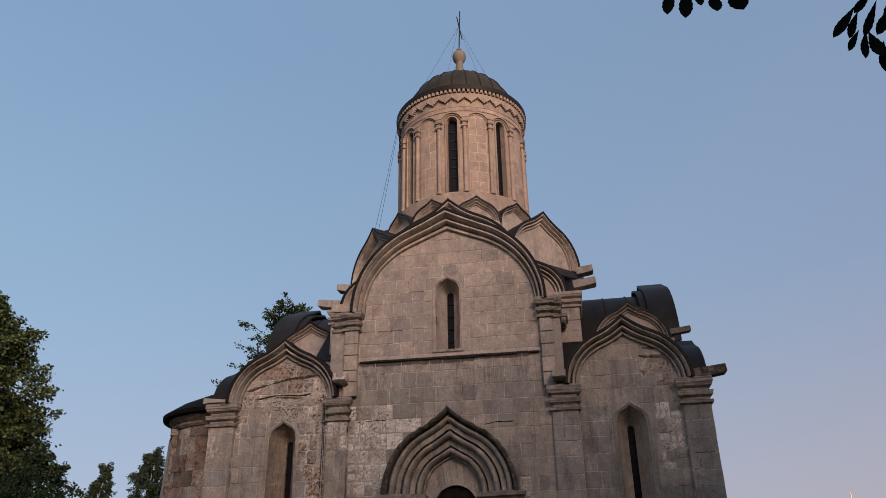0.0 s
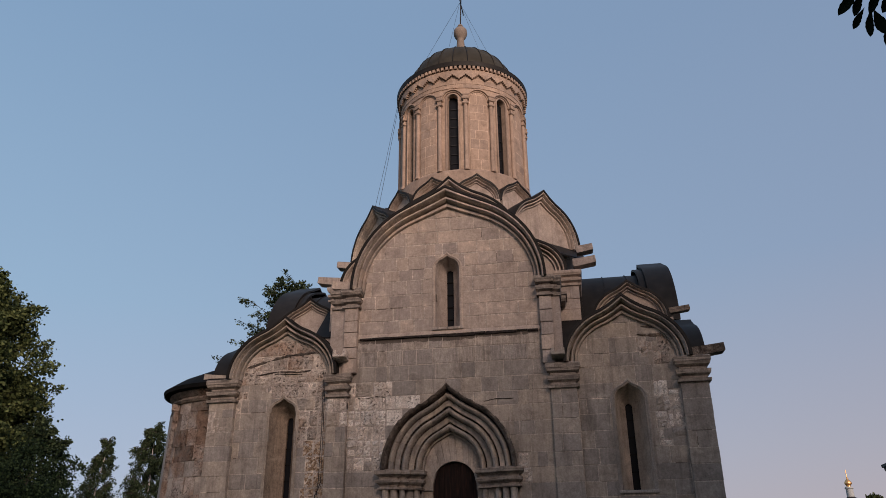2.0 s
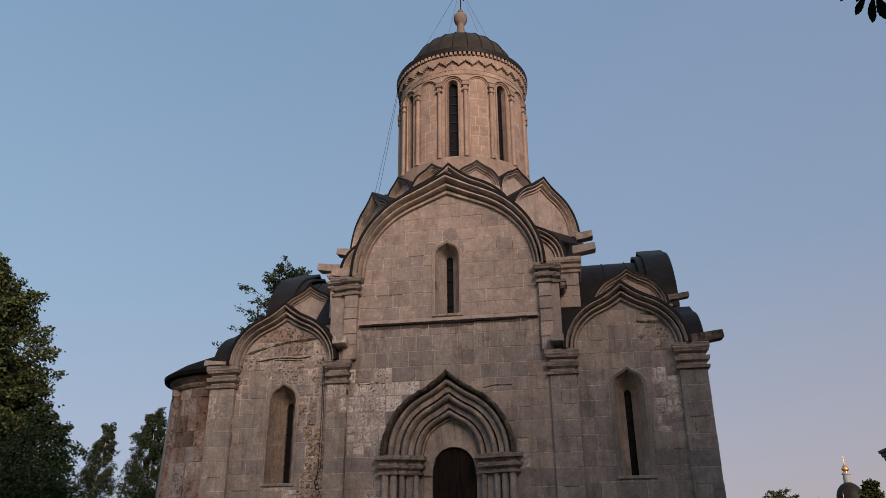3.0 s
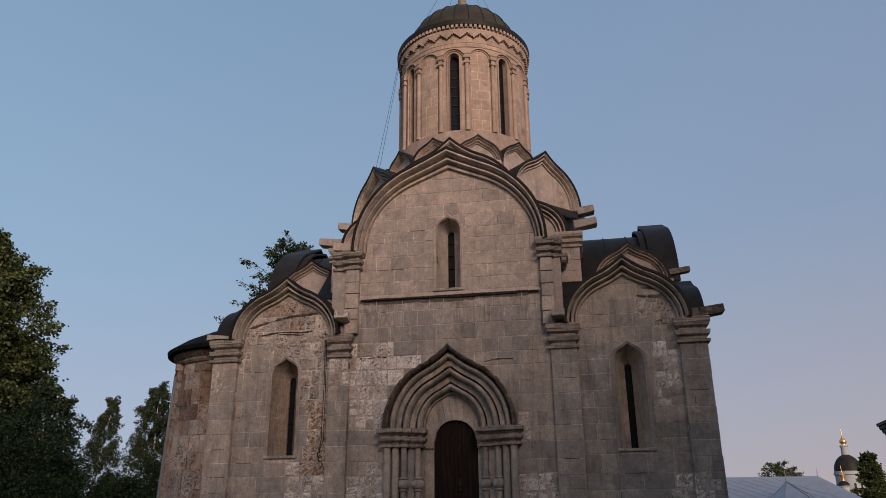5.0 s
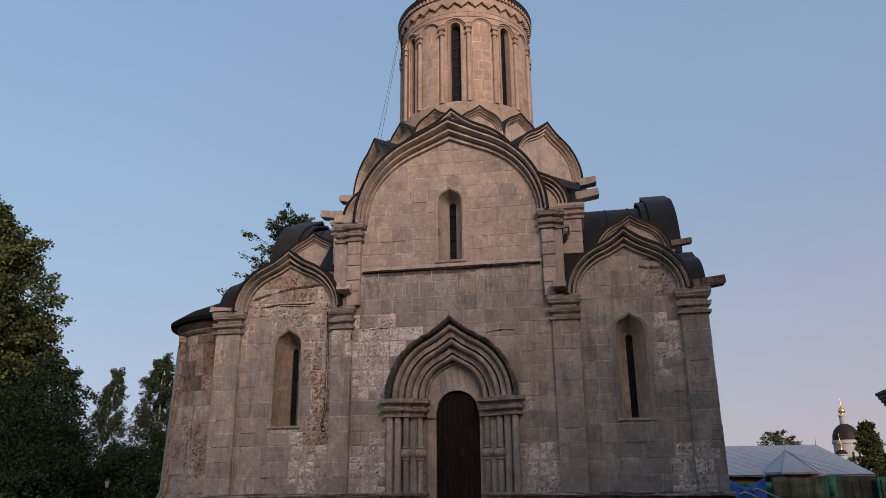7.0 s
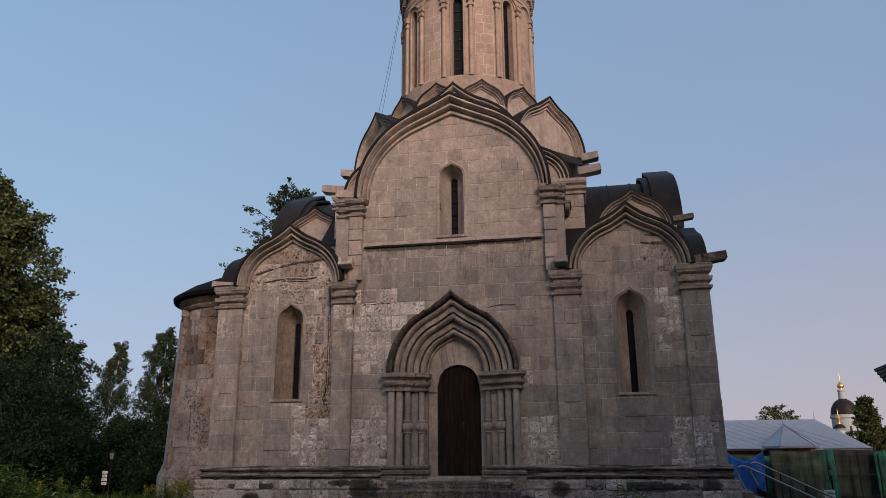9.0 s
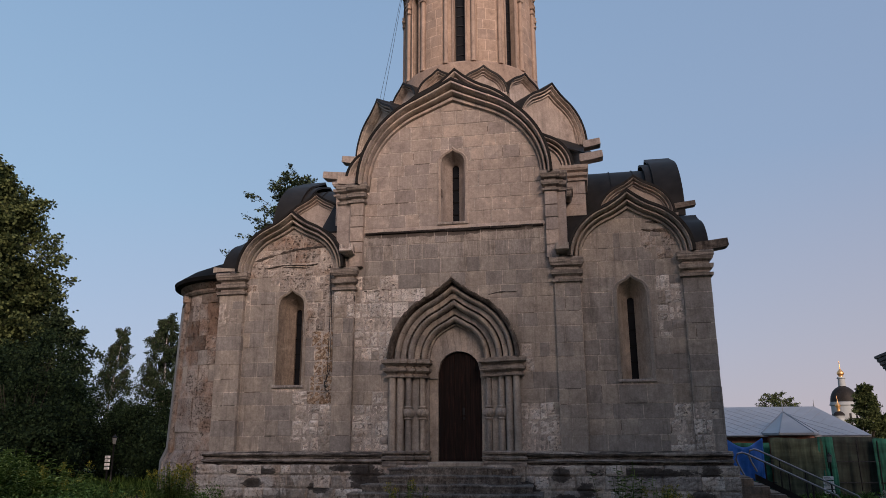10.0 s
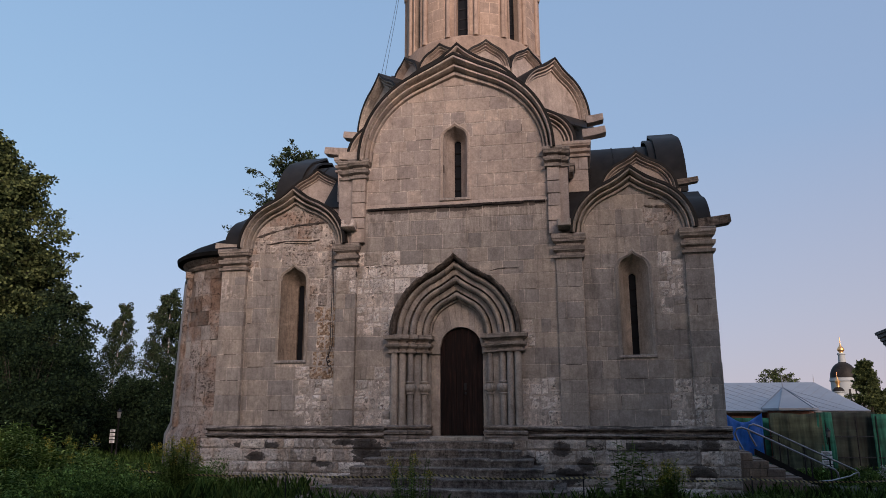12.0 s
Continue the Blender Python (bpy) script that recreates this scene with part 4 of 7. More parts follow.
# corner bays: second, smaller gables set back over the side bays, and gables of the side fronts
for cx, side, dz in ((4.20, 1, 0.11), (-4.17, -1, 0.02)):
    tier_gable(pose(0, 2.1, 0), cx, 7.15 - dz, (0.90, 1.0, 0.15), (0.75, 0.80, 0.11), "small keel-shaped stone gable", count=10, deep=0.9, back=0.7)
    bm = bmesh.new()
    xa, xb = (3.2, 5.2) if side > 0 else (-5.2, -3.2)
    box(bm, xa, xb, 2.12, 3.4, 5.5, 7.16 - dz)
    part("corner_body", bm, UPPER, church)
    bm = bmesh.new()
    rect_loft(bm, cx - 0.95, cx + 0.95, 2.0, 2.3, [(z - dz, o) for z, o in ((6.93, 0.0), (6.95, 0.03), (7.0, 0.03), (7.02, 0.0), (7.08, 0.05), (7.15, 0.06))])
    part("cornice", bm, UPPER, church)
    turn = Matrix.Translation((5.34 if side > 0 else -5.65, 1.55, 0)) @ Matrix.Rotation(radians(90 * side), 4, "Z")
    tier_gable(turn, 0, SP1, (1.32, 1.23, 0.18), (1.08, 0.95, 0.1), "keel-shaped moulded stone arch", mat=STONE, count=12, back=1.9)

# diagonal gables below the drum
for ang in (-45, 45, 135, -135):
    a = radians(ang)
    # front faces outwards along (sin a, -cos a)
    turn = Matrix.Translation((DX + (0.34 if ang < 0 else 0) + 3.6 * math.sin(a), DY - 3.6 * math.cos(a), 0)) @ Matrix.Rotation(a, 4, "Z")
    # greyer STONE puts the shade of the left front gable into its colour
    tier_gable(turn, 0, 9.68, (1.22, 1.50, 0.24), (1.02, 1.20, 0.16), "keel-shaped diagonal stone gable", mat=STONE if ang == -45 else UPPER, count=12, back=1.9)
    bm = bmesh.new()
    box(bm, -1.27, 1.27, 0.05, 2.4, 7.5, 9.78)
    part("diagonal_body", bm, UPPER, church, m=turn)
    bm = bmesh.new()
    v = [bm.verts.new(c) for c in ((-1.25, -0.62, 9.15), (1.25, -0.62, 9.15), (1.25, 0.03, 9.72), (-1.25, 0.03, 9.72), (-1.25, -0.62, 9.11), (1.25, -0.62, 9.11), (1.25, 0.03, 9.66), (-1.25, 0.03, 9.66))]
    for f in ((0, 1, 2, 3), (4, 7, 6, 5), (0, 4, 5, 1), (1, 5, 6, 2), (2, 6, 7, 3), (3, 7, 4, 0)):
        bm.faces.new([v[i] for i in f])
    part("valley_sheet", bm, ROOF, church, "dark sheet metal below the diagonal gable", m=turn)

# ---- drum ----
bm = bmesh.new()
revolve(bm, [(0, 8.0), (3.1, 8.0), (3.1, 9.6), (2.75, 10.6), (2.30, 11.4), (2.20, 12.1), (2.20, 12.38), (2.15, 12.41), (2.13, 12.46), (1.75, 12.46), (1.72, 15.5), (2.07, 15.5), (2.09, 15.62), (2.12, 16.0), (0, 16.3)], DX, DY, 96)
drum = part("drum", bm, DRUM_STONE, church, "round stone drum with arcade", smooth=40)


def bend(bm, R, ang):
    """Wraps flat geometry (x along, y inwards, z up) round the drum; ang is measured from the north front."""
    for v in bm.verts:
        a = ang + v.co.x / R
        r = R - v.co.y
        v.co.x, v.co.y = DX + r * math.sin(a), DY - r * math.cos(a)


def strip(bm, x0, x1, low, high, y0, y1, n=8):
    """A wall panel between two height functions, cut into narrow columns so that it can be bent."""
    xs = [x0 + (x1 - x0) * i / n for i in range(n + 1)]
    rows = [[bm.verts.new((x, y, z)) for y, z in ((y0, low(x)), (y0, high(x)), (y1, high(x)), (y1, low(x)))] for x in xs]
    for a, b in zip(rows, rows[1:]):
        for q in range(4):
            bm.faces.new((a[q], a[(q + 1) % 4], b[(q + 1) % 4], b[q]))
    bm.faces.new(rows[0])
    bm.faces.new(rows[-1][::-1])


RD = 2.08
BAY = 2 * math.pi * RD / 16
SILL, SPRING, WW = 12.46, 15.03, 0.165
window_head = lambda q: SPRING + math.sqrt(max(0.0, WW * WW - q * q))
panel_head = lambda q: 14.98 + math.sqrt(max(0.0, 0.29 ** 2 - q * q))
for i in range(16):
    ang = 2 * math.pi * i / 16
    is_window = i % 2 == 0
    # wall of the bay, with its opening
    bm = bmesh.new()
    if is_window:
        strip(bm, -BAY / 2, -WW, lambda q: SILL, lambda q: 15.6, 0.0, 0.36, 4)
        strip(bm, WW, BAY / 2, lambda q: SILL, lambda q: 15.6, 0.0, 0.36, 4)
        strip(bm, -WW, WW, window_head, lambda q: 15.6, 0.0, 0.36, 14)
    else:
        strip(bm, -BAY / 2, BAY / 2, lambda q: SILL, lambda q: 15.6, 0.0, 0.36, 10)
    bend(bm, RD, ang)
    part("bay_wall", bm, DRUM_STONE, drum)
    # arch over the bay
    bm = bmesh.new()
    sweep_arch(bm, (0.38, 0.385, 0.0), (0.285, 0.285, 0.0), [(0, 0.02), (0, -0.085), (0.3, -0.10), (0.5, -0.095), (0.55, -0.05), (0.9, -0.045), (1, 0.0), (1, 0.02)], 0, 14.98, n=20)
    bend(bm, RD, ang)
    part("arcade_arch", bm, DRUM_STONE, drum, smooth=40)
    if is_window:
        # thin raised edge round the opening, then the glass deep in the reveal
        bm = bmesh.new()
        sweep_arch(bm, (WW + 0.065, WW + 0.065, 0.0), (WW, WW, 0.0), [(0, 0.02), (0, -0.02), (0.2, -0.035), (0.8, -0.035), (1, -0.01), (1, 0.02)], 0, SPRING, n=16, drop=SPRING - SILL)
        bend(bm, RD, ang)
        part("window_surround", bm, DRUM_STONE, drum, smooth=40)
        bm = bmesh.new()
        strip(bm, -WW - 0.02, WW + 0.02, lambda q: SILL, lambda q: SPRING + 0.25, 0.20, 0.225, 4)
        bend(bm, RD, ang)
        win = part("drum_window", bm, GLASS, drum, "narrow dark window deep in its reveal")
        for k in range(1, 8):
            bm = bmesh.new()
            z = SILL + 2.62 * k / 8
            box(bm, -WW, WW, 0.17, 0.198, z - 0.014, z + 0.014)
            bend(bm, RD, ang)
            part("glazing_bar", bm, IRON, win)
        for x in (-WW + 0.02, WW - 0.02):
            bm = bmesh.new()
            box(bm, x - 0.015, x + 0.015, 0.165, 0.198, SILL, SPRING + 0.08)
            bend(bm, RD, ang)
            part("glazing_bar", bm, IRON, win)
    else:
        # coursed panel
        bm = bmesh.new()
        strip(bm, -0.288, 0.288, lambda q: SILL + 0.02, panel_head, -0.0225, 0.02, 10)
        bend(bm, RD, ang)
        part("panel_backing", bm, DRUM_JOINT, drum)
        zs = [SILL + 0.03]
        while zs[-1] < 15.2:
            zs.append(zs[-1] + rnd.uniform(0.26, 0.40))
        for r, (za, zb) in enumerate(zip(zs, zs[1:])):
            cut = rnd.uniform(-0.13, 0.13)
            cells = ((-0.286, cut), (cut, 0.286)) if rnd.random() < 0.7 else ((-0.286, cut - 0.1), (cut - 0.1, cut + 0.1), (cut + 0.1, 0.286))
            for xa, xb in cells:
                g = rnd.uniform(0.006, 0.013)
                mid = max(panel_head(xa), panel_head(xb), panel_head((xa + xb) / 2))
                if mid < za + 0.04:
                    continue
                bm = bmesh.new()
                strip(bm, xa + g, xb - g, lambda q: za + g, lambda q: max(za + g + 0.002, min(zb - g, panel_head(q) - 0.005)), -0.025 + rnd.uniform(-0.004, 0.001), 0.03, 5)
                bend(bm, RD, ang)
                part("block", bm, DRUM_STONE, drum)
    # half column on the boundary, between two thin fillets
    bm = bmesh.new()
    revolve(bm, [(0.0, 12.44), (0.085, 12.44), (0.085, 12.5), (0.066, 12.54), (0.062, 14.78), (0.0, 14.78)], 0, 0, 10)
    for v in bm.verts:
        v.co.y -= 0.04
    bend(bm, RD, ang + math.pi / 16)
    part("half_column", bm, DRUM_STONE, drum, smooth=50)
    bm = bmesh.new()
    rect_loft(bm, -0.07, 0.07, -0.105, 0.03, [(14.78, 0.0), (14.80, 0.025), (14.85, 0.025), (14.87, -0.01), (14.95, -0.01), (14.97, 0.03), (15.03, 0.04), (15.05, 0.01), (15.10, 0.01), (15.12, 0.03), (15.15, 0.03)])
    bend(bm, RD, ang + math.pi / 16)
    part("small_capital", bm, DRUM_STONE, drum)
# blocks of the frieze between the arches and the zigzag
bm = bmesh.new()
revolve(bm, [(2.0, 15.42), (2.092, 15.42), (2.115, 15.76), (2.0, 15.76)], DX, DY, 96)
part("frieze_bed", bm, DRUM_JOINT, drum)
for za, zb, n in ((15.42, 15.56, 19), (15.565, 15.76, 23)):
    for i in range(n):
        w = 2 * math.pi * RD / n / 2
        bm = bmesh.new()
        strip(bm, -w + 0.008, w - 0.008, lambda q: za + 0.006, lambda q: zb - 0.006, -0.026 - (za - 15.42) * 0.07, 0.05, 4)
        bend(bm, RD, 2 * math.pi * (i + 0.3 * (n == 23)) / n)
        part("block", bm, DRUM_STONE, drum)

# stepped zigzag band, dentils and eave
for i in range(32):
    bm = bmesh.new()
    L = 2 * math.pi * 2.11 / 32
    low = []
    for k in range(8):
        lvl = 15.72 + 0.045 * (0, 1, 2, 3, 4, 3, 2, 1)[k]
        low += [(-L / 2 + L * k / 8, lvl), (-L / 2 + L * (k + 1) / 8, lvl)]
    slab(bm, low + [(L / 2, 16.02), (0, 16.02), (-L / 2, 16.02)], -0.085, 0.05)
    for v in bm.verts:
        a = 2 * math.pi * i / 32 + v.co.x / 2.11
        r = 2.11 - v.co.y
        v.co.x, v.co.y = DX + r * math.sin(a), DY - r * math.cos(a)
    part("zigzag_course", bm, DRUM_STONE, drum)
bm = bmesh.new()
revolve(bm, [(2.1, 16.0), (2.19, 16.0), (2.19, 16.05), (2.15, 16.06), (2.15, 16.24), (2.2, 16.25), (2.2, 16.29), (2.1, 16.33)], DX, DY, 96)
part("cornice_ring", bm, DRUM_STONE, drum, smooth=30)
for i in range(96):
    bm = bmesh.new()
    box(bm, -0.042, 0.042, -0.11, 0.0, 16.07, 16.235)
    a = 2 * math.pi * i / 96
    bm.transform(Matrix.Translation((DX, DY, 0)) @ Matrix.Rotation(a, 4, "Z") @ Matrix.Translation((0, -2.14, 0)))
    part("dentil", bm, DRUM_STONE, drum)
# gables round the drum's foot
for i in range(12):
    a = radians(17 + 30 * i)
    turn = Matrix.Translation((DX + 2.42 * math.sin(a), DY - 2.42 * math.cos(a), 0)) @ Matrix.Rotation(a, 4, "Z")
    tier_gable(turn, 0, 11.25, (0.66, 0.78, 0.12), (0.53, 0.60, 0.09), "small keel-shaped gable at the drum's foot", count=9, deep=0.9, back=0.6)
    bm = bmesh.new()
    box(bm, -0.66, 0.66, -0.2, 0.6, 10.2, 11.242)
    box(bm, -0.5, 0.5, 0.06, 0.6, 11.23, 11.31)
    part("gable_foot", bm, UPPER, church, m=turn)

# dome, orb and cross
bm = bmesh.new()
prof = [(2.1, 16.25), (2.24, 16.25), (2.25, 16.34)] + [(1.95, 16.44)] + [(1.88 * math.cos(radians(q)), 16.44 + 1.70 * math.sin(radians(q))) for q in range(0, 90, 6)] + [(0, 18.14)]
revolve(bm, prof, DX, DY, 72)
dome = part("dome", bm, DOME_SHEET, church, "low black sheet-metal helmet dome", smooth=35)
bm = bmesh.new()
revolve(bm, [(2.1, 16.25), (2.225, 16.245), (2.23, 16.185), (2.262, 16.18), (2.275, 16.34), (2.0, 16.455), (1.95, 16.44)], DX, DY, 72)
part("eave", bm, ROOF, dome, "black eave of the dome", smooth=35)
for i in range(24):
    a = 2 * math.pi * i / 24
    bm = bmesh.new()
    pts = [(DX + (1.88 * math.cos(radians(q)) + 0.01) * math.cos(a), DY + (1.88 * math.cos(radians(q)) + 0.01) * math.sin(a), 16.45 + 1.70 * math.sin(radians(q))) for q in range(0, 88, 8)]
    tube(bm, pts, 0.014, 4)
    part("seam", bm, ROOF, dome)
bm = bmesh.new()
revolve(bm, [(0.24, 18.0), (0.21, 18.3), (0.16, 18.6), (0.125, 18.98), (0.14, 19.02), (0.20, 19.10), (0.245, 19.22), (0.25, 19.30), (0.235, 19.40), (0.17, 19.49), (0.10, 19.52), (0.09, 19.56), (0.11, 19.58), (0.09, 19.64), (0, 19.64)], DX, DY, 32)
part("orb", bm, plain("orb_paint", (0.17, 0.14, 0.118), rough=0.8, relief=0.2), church, "pale orb on a tapered neck", smooth=50)
bm = bmesh.new()
box(bm, -0.02, 0.02, -0.02, 0.02, 19.6, 21.45)
box(bm, -0.015, 0.015, -0.62, 0.62, 20.62, 20.66)
part("cross", bm, IRON, church, "slender dark iron cross", m=pose(DX, DY, 0) @ Matrix.Translation((0, 0, 19.5)) @ Matrix.Rotation(radians(2), 4, "Y") @ Matrix.Translation((0, 0, -19.5)))
for q in range(4):
    a = radians(45 + 90 * q)
    bm = bmesh.new()
    tube(bm, [(DX, DY, 20.7), (DX + 1.86 * math.cos(a), DY + 1.86 * math.sin(a), 16.72)], 0.005, 4)
    part("guy_wire", bm, IRON, church)
for dx in (0.0, 0.12):
    bm = bmesh.new()
    tube(bm, [(-2.61 + dx * 0.3, 5.0, 16.2), (-2.70 + dx * 0.6, 4.0, 13.5), (-2.79 + dx, 3.0, 11.0)], 0.006, 4)
    part("guy_wire", bm, IRON, church)

# sheet metal in the valleys beside the upper pilasters
for x0, x1, y0, z0, y1, z1 in ((2.30, 3.06, 0.2, 5.92, 1.12, 6.86), (-3.62, -2.88, 0.9, 6.75, 2.1, 7.95)):
    bm = bmesh.new()
    v = [bm.verts.new(c) for d in (0.0, -0.04) for c in ((x0, y0, z0 + d), (x1, y0, z0 + d), (x1, y1, z1 + d), (x0, y1, z1 + d))]
    for f in ((0, 1, 2, 3), (7, 6, 5, 4), (0, 4, 5, 1), (1, 5, 6, 2), (2, 6, 7, 3), (3, 7, 4, 0)):
        bm.faces.new([v[i] for i in f])
    part("valley_sheet", bm, ROOF, church, "dark sheet metal in a roof valley")
    bm = bmesh.new()
    box(bm, x0, x1, y0 + 0.02, y1, 5.5, z0 - 0.05)
    part("valley_wall", bm, UPPER, church)
# small stone brackets on the inner flanks of the pilasters
for x0, x1, y0, y1, z in ((2.42, 2.66, 0.55, 1.15, 7.18),):
    bm = bmesh.new()
    rect_loft(bm, x0, x1, y0, y1, [(z, -0.03), (z + 0.05, 0.0), (z + 0.13, 0.0), (z + 0.14, 0.03), (z + 0.21, 0.03)])
    part("bracket", bm, CAPITAL_STONE, church, "small weathered stone bracket")

# water spouts of pale stone
for x, y, z, rz, L, back, mat, k in ((5.42, 0.25, 5.71, 0, 0.50, 0.4, BLACKENED, 1.0), (3.0, 1.35, 8.37, 0, 0.46, 0.1, UPPER, 1.0), (3.05, 2.6, 9.22, 0, 0.42, 0.02, UPPER, 1.0), (5.2, 2.3, 7.29, 0, 0.47, 0.3, HOOD, 0.7),
                      (-3.1, 1.35, 8.32, 180, 0.62, 0.3, UPPER, 1.0), (-3.1, 2.4, 9.17, 180, 0.48, 0.2, UPPER, 1.0), (-5.65, 0.2, 5.62, 180, 0.35, 0.5, STONE, 1.0), (-2.50, -0.1, 5.92, -90, 0.30, 0.5, ERODED, 1.0), (2.40, -0.1, 5.70, -90, 0.30, 0.5, STONE, 0.9), (-2.75, 0.05, 7.72, 180, 0.12, 0.5, UPPER, 1.0)):
    bm = bmesh.new()
    # a tapering trough, open on top, with a lip at its mouth
    loft_rings = []
    for u, w, h in ((-back, 0.15, 0.10), (L * 0.5, 0.15, 0.09), (L - 0.03, 0.165, 0.075), (L, 0.15, 0.06)):
        loft_rings.append([bm.verts.new((u, q * w * k, r * k)) for q, r in ((-1, 0.10), (-1, -h), (1, -h), (1, 0.10), (0.55, 0.10), (0.5, -0.01), (-0.5, -0.01), (-0.55, 0.10))])
    for p, q in zip(loft_rings, loft_rings[1:]):
        for i in range(8):
            bm.faces.new((p[i], p[(i + 1) % 8], q[(i + 1) % 8], q[i]))
    bm.faces.new(loft_rings[0][::-1])
    bm.faces.new(loft_rings[-1])
    part("water_spout", bm, mat, church, "stone water spout", m=pose(x, y, z, 0, -6, rz))

# broken, blackened courses jutting from the side gables; dark strips paint shade in cracks
def ragged_edge(x0, x1, z, y, rise, thick=1.0):
    """A torn edge of stone, or a crack's shade: a thin jagged dark shelf of uneven depth."""
    n = max(6, int((x1 - x0) / 0.035))
    bm = bmesh.new()
    rings = []
    for i in range(n + 1):
        x = x0 + (x1 - x0) * i / n
        k = noise.fractal(Vector((x * 6.0, z * 3, 1.0)), 0.6, 2.1, 4)
        mid = z + rise * i / n + 0.05 * noise.noise(Vector((x * 2.6, z, 5.0)))
        hh = max(0.003, (0.017 + 0.022 * k) * thick) * (1.0 if 0 < i < n else 0.3)
        out = max(0.004, 0.026 + 0.03 * noise.noise(Vector((x * 9.0, z, 9.0))))
        rings.append([bm.verts.new(c) for c in ((x, y + 0.03, mid - hh), (x, y - out * 0.4, mid - hh * 0.7), (x, y - out, mid + hh * 0.5), (x, y - out * 0.7, mid + hh), (x, y + 0.03, mid + hh))])
    for a, b in zip(rings, rings[1:]):
        for q in range(4):
            bm.faces.new((a[q], b[q], b[q + 1], a[q + 1]))
    bm.faces.new(rings[0])
    bm.faces.new(rings[-1][::-1])
    part("broken_course", bm, BLACKENED, church, "dark strip for a broken edge and the shade in a crack")


for x0, x1, z, y, rise, thick in ((4.22, 4.8, 6.28, 0.03, 0.0, 2.0), (4.12, 4.66, 6.10, 0.03, -0.02, 2.2), (-4.9, -3.9, 5.86, 0.03, 0.2, 1.5), (-3.95, -2.98, 6.08, 0.03, 0.03, 1.4), (-4.6, -3.3, 5.66, 0.03, 0.04, 0.9),
                                  (0.72, 1.36, 4.82, 0.0, 0.03, 0.4), (-4.2, -3.5, 5.62, 0.03, 0.02, 0.6), (-2.15, -1.5, 4.98, 0.0, 0.02, 0.7)):
    ragged_edge(x0, x1, z, y, rise, thick)

# ---- apse ----
AX, AY = -5.7, 2.0
bm = bmesh.new()
revolve(bm, [(2.02, 0.0), (1.99, 1.18), (1.97, 1.22), (1.88, 1.36), (1.86, 1.42), (1.76, 5.15), (1.84, 5.17), (1.88, 5.22), (1.88, 5.26), (1.84, 5.28), (1.90, 5.32), (1.95, 5.38), (1.95, 5.45), (0, 5.5)], AX, AY, 40, radians(80), radians(280))
apse = part("apse", bm, RED_STONE, church, "rounded apse of worn stone", smooth=35)
for cy in (5.6, 9.2):
    bm = bmesh.new()
    revolve(bm, [(2.15, 0.0), (2.1, 1.3), (1.95, 1.42), (1.82, 5.2), (2.0, 5.55), (0, 5.6)], AX, cy, 32, radians(80), radians(280))
    part("apse", bm, STONE, church, "rounded apse of worn stone", smooth=35)
# curved blocks
zs = [0.1, 0.45, 0.8, 1.18, 1.46]
while zs[-1] < 5.0:
    zs.append(zs[-1] + rnd.uniform(0.34, 0.41))
zs[-1] = 5.16
for za, zb in zip(zs, zs[1:]):
    a = radians(182 + rnd.uniform(0, 8))
    while a < radians(268):
        b = a + rnd.uniform(0.13, 0.27)
        bm = bmesh.new()
        d = rnd.uniform(-0.018, 0.018)
        n = 4
        inner, outer = [], []
        for k in range(n + 1):
            q = a + 0.003 + (b - a - 0.006) * k / n
            for z, lst in ((za + 0.003, inner), (zb - 0.003, outer)):
                R = (1.905 - (z - 1.42) * 0.0275 if za > 1.4 else (2.06 - 0.02 * z if za < 1.1 else 2.03 - (z - 1.18) * 0.45)) + d
                lst.append((bm.verts.new((AX + R * math.cos(q), AY + R * math.sin(q), z)), bm.verts.new((AX + (R - 0.06) * math.cos(q), AY + (R - 0.06) * math.sin(q), z))))
        for k in range(n):
            bm.faces.new((inner[k][0], inner[k + 1][0], outer[k + 1][0], outer[k][0]))
            bm.faces.new((inner[k][0], inner[k][1], inner[k + 1][1], inner[k + 1][0]))
            bm.faces.new((outer[k][0], outer[k + 1][0], outer[k + 1][1], outer[k][1]))
        for k in (0, n):
            bm.faces.new((inner[k][0], outer[k][0], outer[k][1], inner[k][1]))
        luck = rnd.random()
        if za < 2.75:
            part("block", bm, APSE_PALE if luck < 0.72 else RED_PALE, apse)
        elif za < 3.6:
            part("block", bm, STONE if luck < 0.4 else (APSE_PALE if luck < 0.5 else RED_PALE), apse)
        else:
            part("block", bm, RED_STONE if luck < 0.72 else RED_PALE, apse)
        a = b
# slender half column on the apse
a = radians(226)
bm = bmesh.new()
tube(bm, [(AX + 1.92 * math.cos(a), AY + 1.92 * math.sin(a), 1.4), (AX + 1.81 * math.cos(a), AY + 1.81 * math.sin(a), 5.1)], 0.085, 10)
part("half_column", bm, RED_PALE, apse, smooth=40)
bm = bmesh.new()
box(bm, -0.11, 0.11, -0.11, 0.11, 0, 0.18, 0.03)
part("small_capital", bm, RED_PALE, apse, m=pose(AX + 1.83 * math.cos(a), AY + 1.83 * math.sin(a), 5.0, 0, 0, 32))
# rain pipe down the apse
a = radians(204)
bm = bmesh.new()
tube(bm, [(AX + r * math.cos(a), AY + r * math.sin(a), z) for r, z in ((1.86, 5.35), (1.85, 5.0), (1.90, 3.2), (1.95, 1.5), (2.07, 1.2), (2.09, 0.15))], 0.05, 10)
part("rain_pipe", bm, ZINC, apse, "grey zinc rain pipe", smooth=50)
bm = bmesh.new()
revolve(bm, [(1.95, 5.42), (2.09, 5.44), (2.11, 5.53), (1.72, 5.80), (1.2, 6.05), (0.5, 6.2), (0, 6.25)], AX, AY, 40, radians(70), radians(290))
